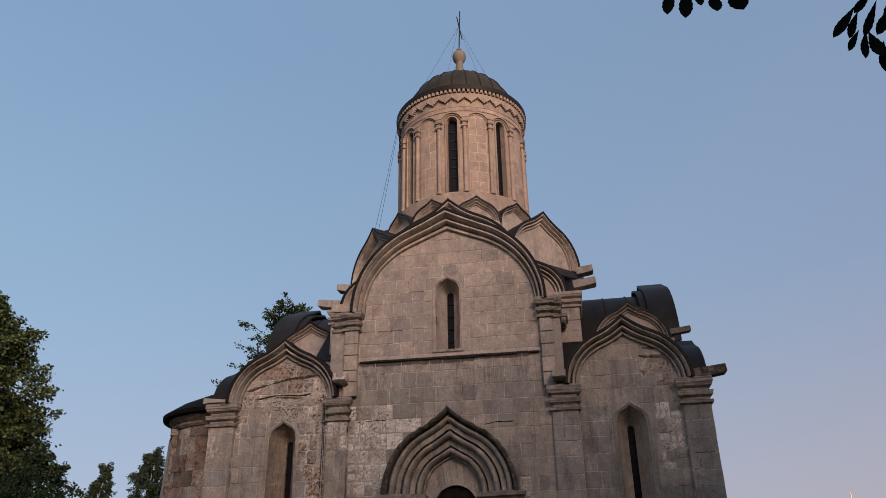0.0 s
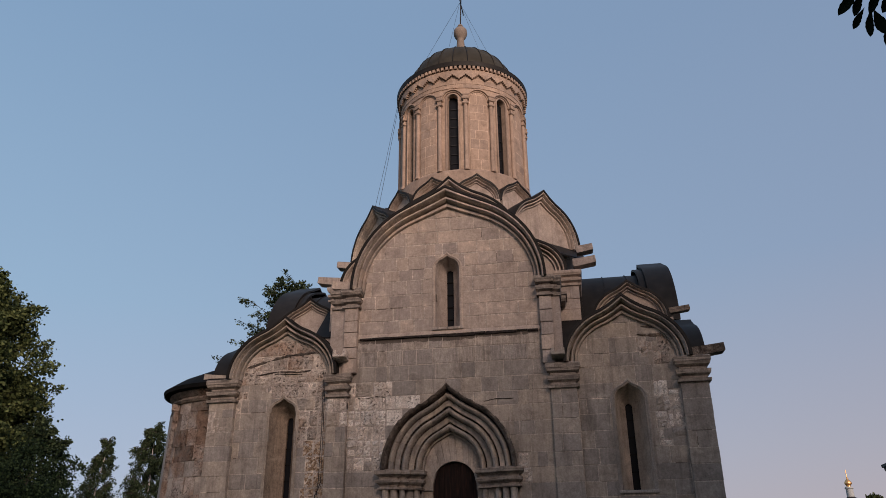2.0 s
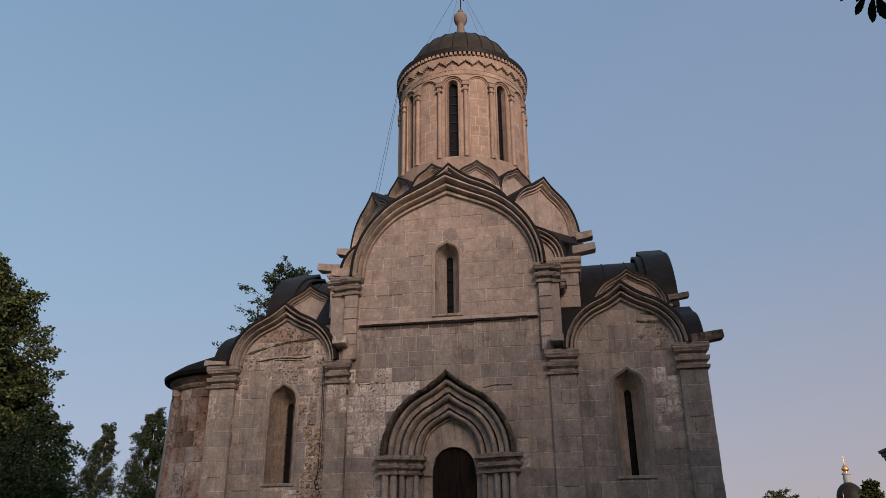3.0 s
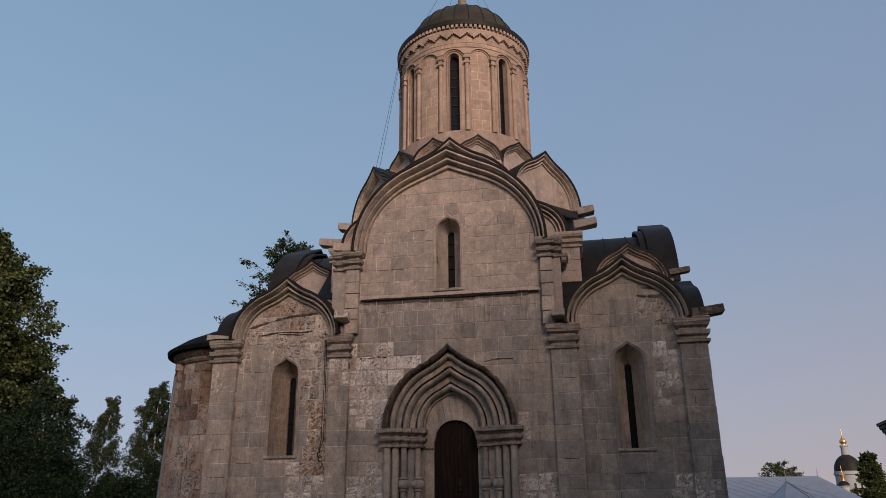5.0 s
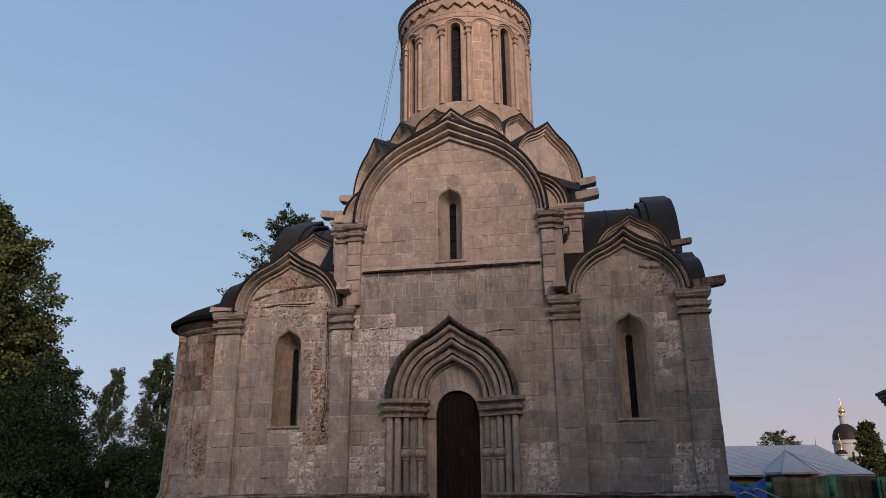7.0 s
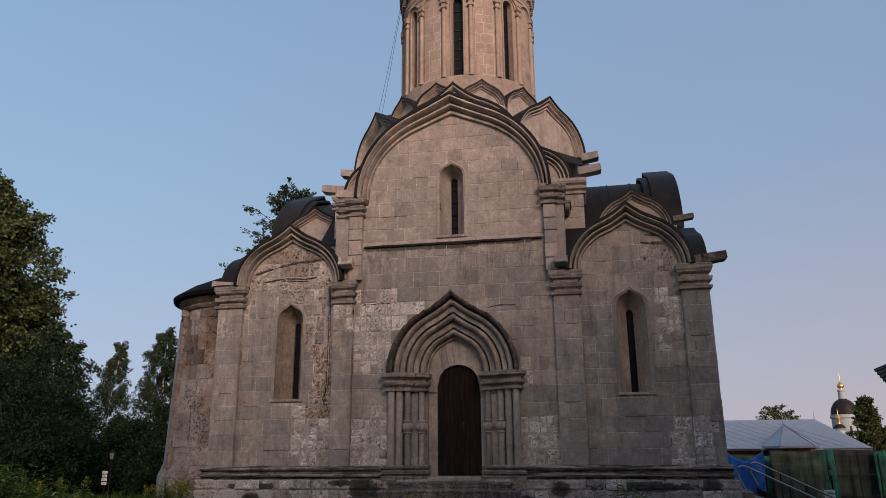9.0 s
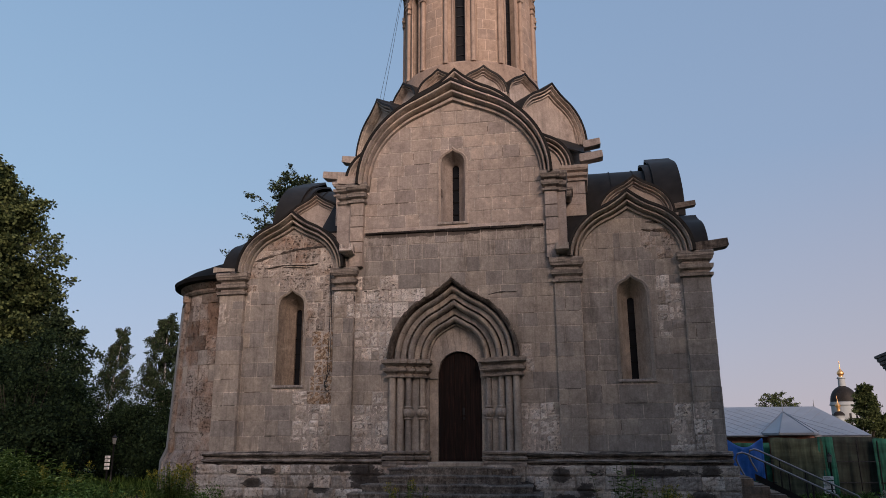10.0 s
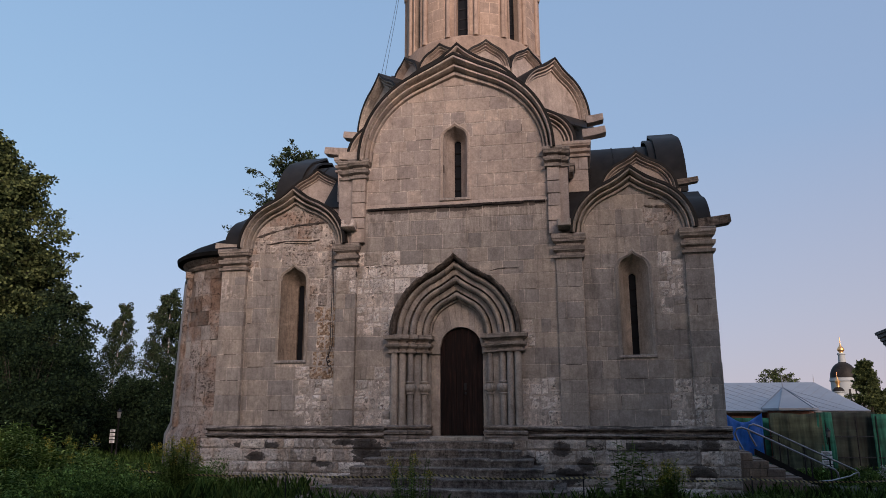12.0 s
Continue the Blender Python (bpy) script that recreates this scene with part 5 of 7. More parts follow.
part("apse_roof", bm, TAR_ROOF, church, "black sheet-metal apse roof", smooth=35)

# ---- plinth ----
bm = bmesh.new()
box(bm, -5.88, 5.60, -0.146, 0.5, -0.6, 1.16)
plinth = part("plinth", bm, PLINTH, church, "weathered stone plinth")
for xa, xb in ((-5.92, -1.6), (-1.6, 1.45), (1.45, 5.64)):
    masonry(plinth, xa, xb, 0.0, 1.17, -0.16, PLINTH, course=0.24, lengths=(0.2, 0.75), joint=0.014, wear=False, lift=0.025, rough=0.016)
for xa, xb in ((-5.80, -1.62), (1.47, 5.54)):
    x = xa
    while x < xb - 0.05:
        e = x + rnd.uniform(0.7, 1.4)
        e = xb if xb - e < 0.4 else e
        d = rnd.uniform(-0.006, 0.006)
        bm = bmesh.new()
        moulding(bm, x + 0.0015, e - 0.0015, -0.15 + d, 0.3, [(1.15, 0.0), (1.17, 0.0), (1.175, -0.05), (1.215, -0.05), (1.22, 0.035), (1.245, 0.045), (1.28, 0.02)])
        part("plinth_moulding", bm, MOULD, church, "weathered base moulding")
        bm = bmesh.new()
        moulding(bm, x + 0.0015, e - 0.0015, -0.15 + d, 0.3, [(1.28, -0.04), (1.335, -0.05), (1.34, 0.0), (1.36, 0.025), (1.385, 0.03), (1.40, 0.02), (1.44, -0.02)])
        part("plinth_moulding", bm, MOULD, church, "weathered base moulding")
        x = e

# ---- portal ----
portal = part_empty("portal", church, "recessed stone portal with columns and keel arches")
PX = -0.06
rolls = (  # outer share, inner share, depth of face, kind
    (0.00, 0.115, -0.27, "hood"), (0.13, 0.28, -0.16, "roll"), (0.295, 0.425, -0.02, "flat"), (0.46, 0.61, -0.07, "roll"),
    (0.62, 0.765, 0.12, "flat"), (0.80, 0.94, 0.04, "roll"), (0.945, 1.00, 0.24, "flat"))
for a, b, y, kind in rolls:
    bm = bmesh.new()
    if kind == "flat":
        prof = [(a - 0.03, 0.6), (a - 0.03, y + 0.2), (a - 0.006, y + 0.2), (a, y + 0.01), (a + 0.01, y), (b - 0.01, y), (b, y + 0.01), (b, 0.6)]
    elif kind == "hood":
        prof = [(a, 0.3), (a, y + 0.02), (a + 0.02, y), (b - 0.04, y + 0.02), (b - 0.01, y + 0.07), (b, y + 0.12), (b, 0.3)]
    else:
        c, r = (a + b) / 2, (b - a) / 2
        prof = [(a, 0.6)] + [(c - r * math.cos(radians(q)), y + 0.14 - 0.14 * math.sin(radians(q))) for q in range(0, 181, 22)] + [(b, 0.6)]
    if kind == "hood":
        sweep_arch(bm, P_OUT, P_IN, prof, PX, PZ, n=110)
        for v in bm.verts:
            k = noise.fractal(Vector((v.co.x * 7, v.co.y * 7, v.co.z * 7)), 0.6, 2.1, 4)
            v.co.z += 0.022 * k
            v.co.y -= 0.018 * k
        part("archivolt_hood", bm, BLACKENED, portal, "blackened outer moulding", smooth=50)
        continue
    sweep_arch(bm, P_OUT, P_IN, [(p, d + 0.012) for p, d in prof], PX, PZ, n=48)
    ring = part("archivolt_" + kind, bm, STEP, portal, smooth=35)
    cuts = [0]
    while cuts[-1] < 192:
        cuts.append(min(192, cuts[-1] + rnd.uniform(10, 20)))
    for c0, c1 in zip(cuts, cuts[1:]):
        bm = bmesh.new()
        push = rnd.uniform(-0.006, 0.006)
        sweep_sparse(bm, P_OUT, P_IN, [(p, d + (push if d < 0.6 else 0.0)) for p, d in prof], PX, PZ, 192, c0 + 0.12, c1 - 0.12, 0.0, first=False)
        part("voussoir", bm, STONE, ring, smooth=35)
# fan of stones over the door
for k in range(11):
    bm = bmesh.new()
    t0, t1 = math.pi * k / 11 + 0.006, math.pi * (k + 1) / 11 - 0.006
    lo, hi = [], []
    for q in range(5):
        t = t0 + (t1 - t0) * q / 4
        lo.append((PX + 0.06 + 0.475 * math.cos(t), 3.12 + 0.475 * math.sin(t)))
        x = 0.585 * math.cos(t)
        hi.append((PX + x, PZ + keel(0.585, 0.765, 0.06)(x)))
    slab(bm, lo + hi[::-1], 0.30 + rnd.uniform(-0.004, 0.004), 0.4, 0.004)
    part("fan_stone", bm, PALE, portal)
bm = bmesh.new()
core(bm, PX - 0.62, PX + 0.62, 3.0, 4.3, 0.312, 0.45, [(0.0, 0.475, 3.0, lambda q: 3.12 + math.sqrt(max(0, 0.475 ** 2 - q * q)))], lambda q: PZ + keel(0.62, 0.8, 0.06)(q - PX))
part("tympanum", bm, STONE, portal)
# columns, piers, capitals and bases on both sides
for s in (-1, 1):
    items = ((1.37, -0.09, 0.075, "roll", False), (1.20, -0.04, 0.075, "roll", False), (1.03, 0.03, 0.066, "col", True), (0.89, 0.11, 0.05, "flat", False), (0.74, 0.16, 0.066, "col", True))
    for off, y, r, kind, melon in items:
        x = PX + s * off
        bm = bmesh.new()
        if kind == "flat":
            box(bm, x - 0.08, x + 0.08, y, 0.6, 1.44, 3.03, 0.012)
            part("pier", bm, STONE, portal)
            continue
        revolve(bm, [(0, 1.44), (r, 1.44), (r, 3.03), (0, 3.03)], x, y, 16)
        part("column", bm, STONE, portal, smooth=50)
        if melon:
            bm = bmesh.new()
            n = 60
            prof = [(0.066, 2.10), (0.096, 2.11), (0.10, 2.125), (0.096, 2.14), (0.07, 2.15), (0.112, 2.18), (0.13, 2.22), (0.134, 2.25), (0.13, 2.28), (0.112, 2.32), (0.07, 2.345), (0.096, 2.355), (0.10, 2.37), (0.096, 2.385), (0.066, 2.395)]
            revolve(bm, prof, 0, 0, n)
            for v in bm.verts:
                if 2.17 < v.co.z < 2.33:
                    k = 1 + 0.075 * math.cos(12 * math.atan2(v.co.y, v.co.x))
                    v.co.x *= k
                    v.co.y *= k
            part("melon", bm, STONE, portal, "carved melon-shaped knot", m=pose(x, y, 0), smooth=60)
    # backing steps
    for xa, xb, y in ((1.13, 1.45, 0.0), (0.94, 1.14, 0.14), (0.80, 0.95, 0.20), (0.62, 0.82, 0.28), (0.48, 0.64, 0.36)):
        bm = bmesh.new()
        a, b = sorted((PX + s * xa, PX + s * xb))
        if xa == 0.48:
            a, b = sorted((0.0 + s * 0.485, PX + s * xb))
        box(bm, a, b, y, 0.62, 1.2, 3.42, 0.01)
        part("jamb", bm, STONE, portal)
    # stepped capitals and bases following the recess
    for xa, xb, y in ((1.29, 1.47, -0.17), (1.13, 1.30, -0.13), (0.95, 1.12, -0.05), (0.82, 0.96, 0.05), (0.66, 0.83, 0.08)):
        a, b = sorted((PX + s * xa, PX + s * xb))
        bm = bmesh.new()
        rect_loft(bm, a - 0.045, b + 0.045, y, 0.6, [(3.0, -0.02), (3.01, 0.015), (3.045, 0.02), (3.05, -0.03), (3.09, -0.03), (3.13, 0.02), (3.15, 0.045), (3.205, 0.055), (3.215, -0.02), (3.26, -0.025), (3.30, 0.045), (3.315, 0.07), (3.395, 0.075), (3.405, 0.03), (3.415, 0.03)])
        part("capital", bm, CAPITAL_STONE, portal)
        bm = bmesh.new()
        rect_loft(bm, a - 0.035, b + 0.035, y, 0.6, [(1.14, 0.03), (1.235, 0.035), (1.24, -0.02), (1.26, -0.02), (1.275, 0.045), (1.32, 0.055), (1.345, 0.02), (1.35, -0.02), (1.375, -0.02), (1.385, 0.03), (1.42, 0.045), (1.445, 0.03), (1.455, -0.02)])
        part("base", bm, CAPITAL_STONE, portal)
# door
door = part_empty("door", church, "dark brown arched double door of planks")
for s in (-1, 1):
    leaf = part_empty("door_leaf", door)
    for k in range(4):
        xa, xb = sorted((s * (0.004 + 0.118 * k), s * (0.004 + 0.118 * (k + 1) - 0.0025)))
        bm = bmesh.new()
        for poly in column_poly(xa, xb, lambda q: 1.225, lambda q: 3.12 + math.sqrt(max(0, 0.474 ** 2 - q * q)), 5):
            slab(bm, poly, 0.40 + rnd.uniform(-0.003, 0.003), 0.46, 0.003)
        part("plank", bm, DOOR_WOOD, leaf)
bm = bmesh.new()
box(bm, -0.012, 0.03, 0.375, 0.41, 1.25, 3.56)
part("cover_strip", bm, DOOR_WOOD, door)
bm = bmesh.new()
revolve(bm, [(0, 0), (0.03, 0), (0.03, 0.01), (0.012, 0.02), (0.012, 0.05), (0.024, 0.06), (0, 0.07)], 0, 0, 12)
part("door_handle", bm, IRON, door, m=pose(0.09, 0.40, 2.13, 90, 0, 0))
bm = bmesh.new()
box(bm, 0.055, 0.115, 0.385, 0.402, 2.2, 2.36, 0.005)
part("lock_plate", bm, IRON, door)
bm = bmesh.new()
box(bm, -0.6, 0.55, -0.22, 0.5, 1.13, 1.22, 0.012)
part("threshold", bm, STONE, church, "pale stone threshold")

# ---- front steps ----
steps = tagged(new("front_steps"), "worn grey stone steps up to the church door", "steps")
tops = ((1.13, -0.52, -1.38, 1.18), (0.98, -0.85, -1.50, 1.36), (0.83, -1.18, -1.75, 1.62), (0.68, -1.5, -1.95, 1.83), (0.51, -1.83, -2.2, 2.06), (0.35, -2.16, -2.5, 2.28), (0.19, -2.48, -2.8, 2.5))
for i, (zt, yf, xa, xb) in enumerate(tops):
    x = xa
    zl = tops[i + 1][0] if i + 1 < len(tops) else 0.0
    bm = bmesh.new()
    box(bm, xa + 0.03, xb - 0.03, yf + 0.07, -0.15, -0.4, zt - 0.03)
    body = part("step", bm, STEP, steps)
    while x < xb - 0.1:
        L = rnd.uniform(0.45, 1.05)
        e = xb if x + L > xb - 0.25 else x + L
        bm = bmesh.new()
        jit = rnd.uniform(-0.022, 0.02)
        top_z = zt + rnd.uniform(-0.018, 0.006)
        nose = rnd.uniform(0.018, 0.04)
        rect_loft(bm, x + 0.009, e - 0.009, yf + 0.045 + jit, yf + 0.5, [(zl - 0.02, 0.0), (zl + 0.035, 0.0), (zl + 0.05, 0.008), (top_z - 0.05, 0.01), (top_z - 0.042, nose - 0.005), (top_z - 0.012, nose), (top_z, nose - 0.012)])
        part("stone", bm, STEP, body)
        x = e

# ---- ground ----
def ground_z(x, y):
    far = max(0.0, y - 3.0)
    drop = 0.075 * far if x > 5 else (0.02 * far if x < -5 else 0.02 * far)
    z = -min(1.4, drop)
    if y < 3:
        z += 0.16 * max(0.0, min(1.0, (-x - 1.5) / 3.0)) * max(0.0, min(1.0, (3 - y) / 3))
    return z + 0.03 * noise.noise(Vector((x * 0.5, y * 0.5, 0)))


def ground_mesh():
    xs = [-2500, -900, -300, -120] + [-60 + 1.5 * i for i in range(71)] + [75, 120, 300, 900, 2500]
    ys = [-2500, -600, -150, -60] + [-30 + 1.5 * i for i in range(61)] + [80, 120, 300, 900, 2500]
    verts = [(x, y, ground_z(x, y)) for x in xs for y in ys]
    n = len(ys)
    faces = [(i * n + k, (i + 1) * n + k, (i + 1) * n + k + 1, i * n + k + 1) for i in range(len(xs) - 1) for k in range(n - 1)]
    ob = from_lists("ground", verts, faces, SOIL)
    tagged(ob, "dark overgrown meadow ground round the church", "ground", kind="structure")


ground_mesh()

# ---- leaves and trees ----
nrnd = np.random.default_rng(3)


def leaf_cloud(centres, radii, per, size, squash=0.8, droop=0.0):
    """Many small folded leaves scattered in clumps: returns vertices and faces."""
    k = len(centres) * per
    c = np.repeat(np.array(centres, float), per, axis=0)
    r = np.repeat(np.array(radii, float), per)
    d = nrnd.normal(size=(k, 3))
    d /= np.linalg.norm(d, axis=1, keepdims=True)
    rad = r * (0.25 + 0.6 * np.minimum(np.abs(nrnd.normal(size=k)), 1.75))
    p = c + d * rad[:, None] * np.array([1, 1, squash])
    p[:, 2] -= droop * nrnd.random(k)
    u = nrnd.normal(size=(k, 3)) + d * 0.6
    u[:, 2] -= 0.5 + droop
    u /= np.linalg.norm(u, axis=1, keepdims=True)
    v = np.cross(u, nrnd.normal(size=(k, 3)))
    v /= np.linalg.norm(v, axis=1, keepdims=True)
    s = (size * (0.6 + 0.8 * nrnd.random(k)))[:, None]
    verts = np.stack([p, p + u * s * 0.5 + v * s * 0.33, p + u * s, p + u * s * 0.5 - v * s * 0.33], axis=1).reshape(-1, 3)
    faces = np.arange(k * 4).reshape(-1, 4)
    return verts, faces


def leaf_object(name, verts, faces, mat, parent, label=""):
    me = bpy.data.meshes.new(name)
    me.vertices.add(len(verts))
    me.vertices.foreach_set("co", np.asarray(verts, np.float32).ravel())
    me.loops.add(faces.size)
    me.loops.foreach_set("vertex_index", faces.ravel().astype(np.int32))
    me.polygons.add(len(faces))
    me.polygons.foreach_set("loop_start", (np.arange(len(faces)) * faces.shape[1]).astype(np.int32))
    me.update()
    me.validate()
    me.materials.append(mat)
    ob = new(name, me)
    ob.parent = parent
    return tagged(ob, label)


def spray_leaves(lines, per, size, spread, droop=0.3):
    """Leaves scattered along twigs: lines are (start, end); returns vertices and faces."""
    wide0 = np.repeat(np.array([l[2] for l in lines], float), per)[:, None] * spread
    a = np.repeat(np.array([l[0] for l in lines], float), per, axis=0)
    b = np.repeat(np.array([l[1] for l in lines], float), per, axis=0)
    k = len(a)
    t = nrnd.random(k)[:, None] ** 0.8
    wide = wide0 * (1.15 - 0.75 * t)
    p = a + (b - a) * t + nrnd.normal(size=(k, 3)) * wide * np.array([1, 1, 0.6])
    p[:, 2] -= droop * spread * np.abs(nrnd.normal(size=k))
    way = (b - a) / (np.linalg.norm(b - a, axis=1, keepdims=True) + 1e-6)
    u = way * 0.7 + nrnd.normal(size=(k, 3)) * 0.7
    u[:, 2] -= droop
    u /= np.linalg.norm(u, axis=1, keepdims=True)
    v = np.cross(u, nrnd.normal(size=(k, 3)) + np.array([0, 0, 1.2]))
    v /= np.linalg.norm(v, axis=1, keepdims=True) + 1e-6
    s = (size * (0.6 + 0.8 * nrnd.random(k)))[:, None]
    verts = np.stack([p, p + u * s * 0.5 + v * s * 0.36, p + u * s, p + u * s * 0.5 - v * s * 0.36], axis=1).reshape(-1, 3)
    return verts, np.arange(k * 4).reshape(-1, 4)


def tree(x, y, height, radius, leaf, bark, label, seed, limbs=70, twigs=8, per=90, size=0.13, low=0.2, shape=1.0, droop=0.3, trunk=0.22, spread=0.2, lean=0.0, lift=0.55, gap=0.0, even=0.0):
    """Tapered trunk, limbs that curve out to the crown's edge, twigs on the limbs and small leaves along the twigs."""
    q = random.Random(seed)
    z0 = ground_z(x, y) - 0.05
    top = tagged(new("tree"), label, "tree")
    top.location = (x, y, z0)
    bend_x, bend_y = q.uniform(-0.4, 0.4) + lean, q.uniform(-0.4, 0.4)
    spine = [Vector((bend_x * (t / 12) ** 2, bend_y * (t / 12) ** 2, height * 0.95 * t / 12)) for t in range(13)]
    bm = bmesh.new()
    tube(bm, spine, trunk, 10, trunk * 0.1)
    part("trunk", bm, bark, top, smooth=60)

    def on_spine(z):
        k = max(0.0, min(11.999, z / (height * 0.95) * 12))
        return spine[int(k)].lerp(spine[int(k) + 1], k - int(k))

    lines = []
    thin = bmesh.new()
    for i in range(limbs):
        t = low + (1 - low) * (i + q.random()) / limbs
        u = (t - low) / (1 - low)
        round_top = math.sin(math.pi * min(1.0, u * 0.80 + 0.20)) ** (0.65 - 0.2 * even)
        prof = round_top * shape + (1 - shape) * (1 - u) ** 0.85 + 0.05
        az = i * 2.4 + q.uniform(-0.5, 0.5)
        reach = radius * prof * q.uniform(0.62 + 0.3 * even, 1.12 - 0.08 * even) * (1 - gap * (0.5 + 0.5 * math.sin(5 * az + 9 * u + seed)))
        end_z = height * t + q.uniform(-0.05, 0.05) * height
        foot = on_spine(max(0.1 * height, end_z - reach * lift))
        end = on_spine(min(end_z, height * 0.94)) + Vector((reach * math.cos(az), reach * math.sin(az), 0))
        end.z = end_z
        mid = foot.lerp(end, 0.5) + Vector((0, 0, 0.12 * reach))
        pts = [foot.lerp(mid, k / 5).lerp(mid.lerp(end, k / 5), k / 5) for k in range(6)]
        bm = bmesh.new()
        tube(bm, pts, trunk * 0.2 * (1.1 - 0.7 * u), 5, 0.01)
        part("limb", bm, BARK, top)
        for k in range(twigs):
            s = 0.3 + 0.7 * (k + q.random()) / twigs
            a = foot.lerp(mid, s).lerp(mid.lerp(end, s), s)
            L = (0.16 + 0.26 * q.random()) * radius * (0.35 + 0.65 * prof) * (1.25 - 0.5 * s)
            d = Vector((math.cos(az + q.uniform(-1.5, 1.5)), math.sin(az + q.uniform(-1.5, 1.5)), q.uniform(-0.35, 0.75) - droop * 0.5))
            b = a + d.normalized() * L
            lines.append((a, b, 0.45 + 0.55 * min(1.0, prof)))
            sub = bmesh.new()
            tube(sub, [a, a.lerp(b, 0.5) + Vector((0, 0, 0.06 * L)), b], 0.016, 3, 0.004)
            me = bpy.data.meshes.new("twig")
            sub.to_mesh(me)
            sub.free()
            thin.from_mesh(me)
            bpy.data.meshes.remove(me)
    # the leader
    lines += [(on_spine(height * 0.86), on_spine(height * 0.93) + Vector((0, 0, 0.07 * height)), 0.4) for k in range(3)]
    tagged(part("twig_mass", thin, BARK, top, recalc=False), kind="stuff")
    v, f = spray_leaves(lines, per, size, spread, droop)
    leaf_object("crown", v, f, leaf, top)
    return top


tree(-27.9, 14.0, 16.5, 4.7, LEAF_A, BARK, "tall leafy tree with olive green crown", 1, limbs=230, twigs=10, per=130, size=0.17, low=0.12, spread=0.33, droop=0.45, even=0.5)
tree(-22.9, 15.5, 8.2, 2.3, LEAF_C, BARK, "small airy tree beside the tall one", 5, limbs=44, twigs=7, per=60, size=0.15, low=0.3, spread=0.2)
tree(-22.6, 20.0, 8.0, 1.7, LEAF_C, BIRCH, "slim birch with drooping twigs", 2, limbs=95, twigs=8, per=30, size=0.085, low=0.2, shape=0.15, droop=1.1, trunk=0.09, spread=0.10, lift=1.1)
tree(-19.2, 20.0, 8.6, 2.9, LEAF_C, BIRCH, "birch with loose pointed crown", 3, limbs=90, twigs=11, per=50, size=0.085, low=0.12, shape=0.0, droop=0.9, trunk=0.1, spread=0.11, lift=1.1)
tree(-20.6, 26.0, 6.6, 2.6, LEAF_B, BARK, "dark bushy tree behind the birches", 12, limbs=50, twigs=7, per=60, size=0.2, low=0.1, spread=0.25)
tree(-14.0, 25.0, 17.9, 4.0, LEAF_C, BARK, "tall airy tree behind the apse", 4, limbs=90, twigs=7, per=44, size=0.14, low=0.45, spread=0.2, gap=0.15)


def shrub(x, y, h, r, leaf, seed, label, per=200, size=0.16, clumps=40):
    q = random.Random(seed)
    z0 = ground_z(x, y)
    top = tagged(new("shrub"), label, "shrub", group="shrubs at the meadow's edge")
    top.location = (x, y, z0)
    bm = bmesh.new()
    for i in range(7):
        a = q.uniform(0, 6.28)
        tube(bm, [(0.1 * math.cos(a), 0.1 * math.sin(a), -0.05), (0.2 * r * math.cos(a), 0.2 * r * math.sin(a), 0.35 * h), (0.35 * r * math.cos(a), 0.35 * r * math.sin(a), 0.6 * h)], 0.03, 5, 0.008)
    part("stem", bm, BARK, top)
    cs, rs = [], []
    for i in range(clumps):
        a, d = q.uniform(0, 6.28), q.random() ** 0.5
        cs.append((r * d * math.cos(a), r * d * math.sin(a), h * (0.12 + 0.8 * q.random() * (1 - 0.45 * d * d))))
        rs.append(r * q.uniform(0.18, 0.34))
    v, f = leaf_cloud(cs, rs, per, size)
    leaf_object("foliage", v, f, leaf, top)


for i, (x, y, h, r) in enumerate(((-19.6, 6.5, 4.2, 2.3), (-16.6, 7.6, 3.6, 1.8), (-22.0, 7.0, 4.6, 2.5), (-18.4, 9, 6.5, 2.4), (-20.8, 11.5, 7.4, 2.8), (-26.5, 10, 5.2, 3.2), (-22.5, 13.5, 5.8, 2.8), (-20.3, 15, 4.4, 2.5), (-17.8, 16, 3.6, 2.4), (-15.4, 15.5, 3.3, 2.4), (-13.6, 13.5, 3.0, 2.0), (-19.0, 18, 4.8, 2.6), (-16.0, 19, 4.4, 2.6), (-23.5, 8.5, 3.4, 2.3), (-13.2, 18, 4.2, 2.5), (-30, 12, 5, 3), (-11.0, 17, 3.6, 2.2))):
    shrub(x, y, h, r, LEAF_B, 20 + i, "dense dark shrub at the meadow's edge", per=460, size=0.105)

# ---- low building with a metal roof, wrapped in netting ----
SLATE = plain("grey_roof_sheet", (0.33, 0.345, 0.375), rough=0.5, metal=0.2, vary=0.12, scale=1.2, relief=0.05)
BRICK_RED = plain("red_brick", (0.26, 0.12, 0.08), rough=0.9, vary=0.35, scale=5, relief=0.4)
NET = plain("green_netting", (0.02, 0.12, 0.08), rough=0.9, vary=0.4, scale=2.0, relief=0.3)
NET_THIN = plain("thin_netting", (0.082, 0.094, 0.058), rough=0.9, vary=0.55, scale=2.0, relief=0.3)
NET_DARK = plain("dark_netting", (0.024, 0.031, 0.025), rough=0.9, vary=0.4, scale=2.0, relief=0.3)
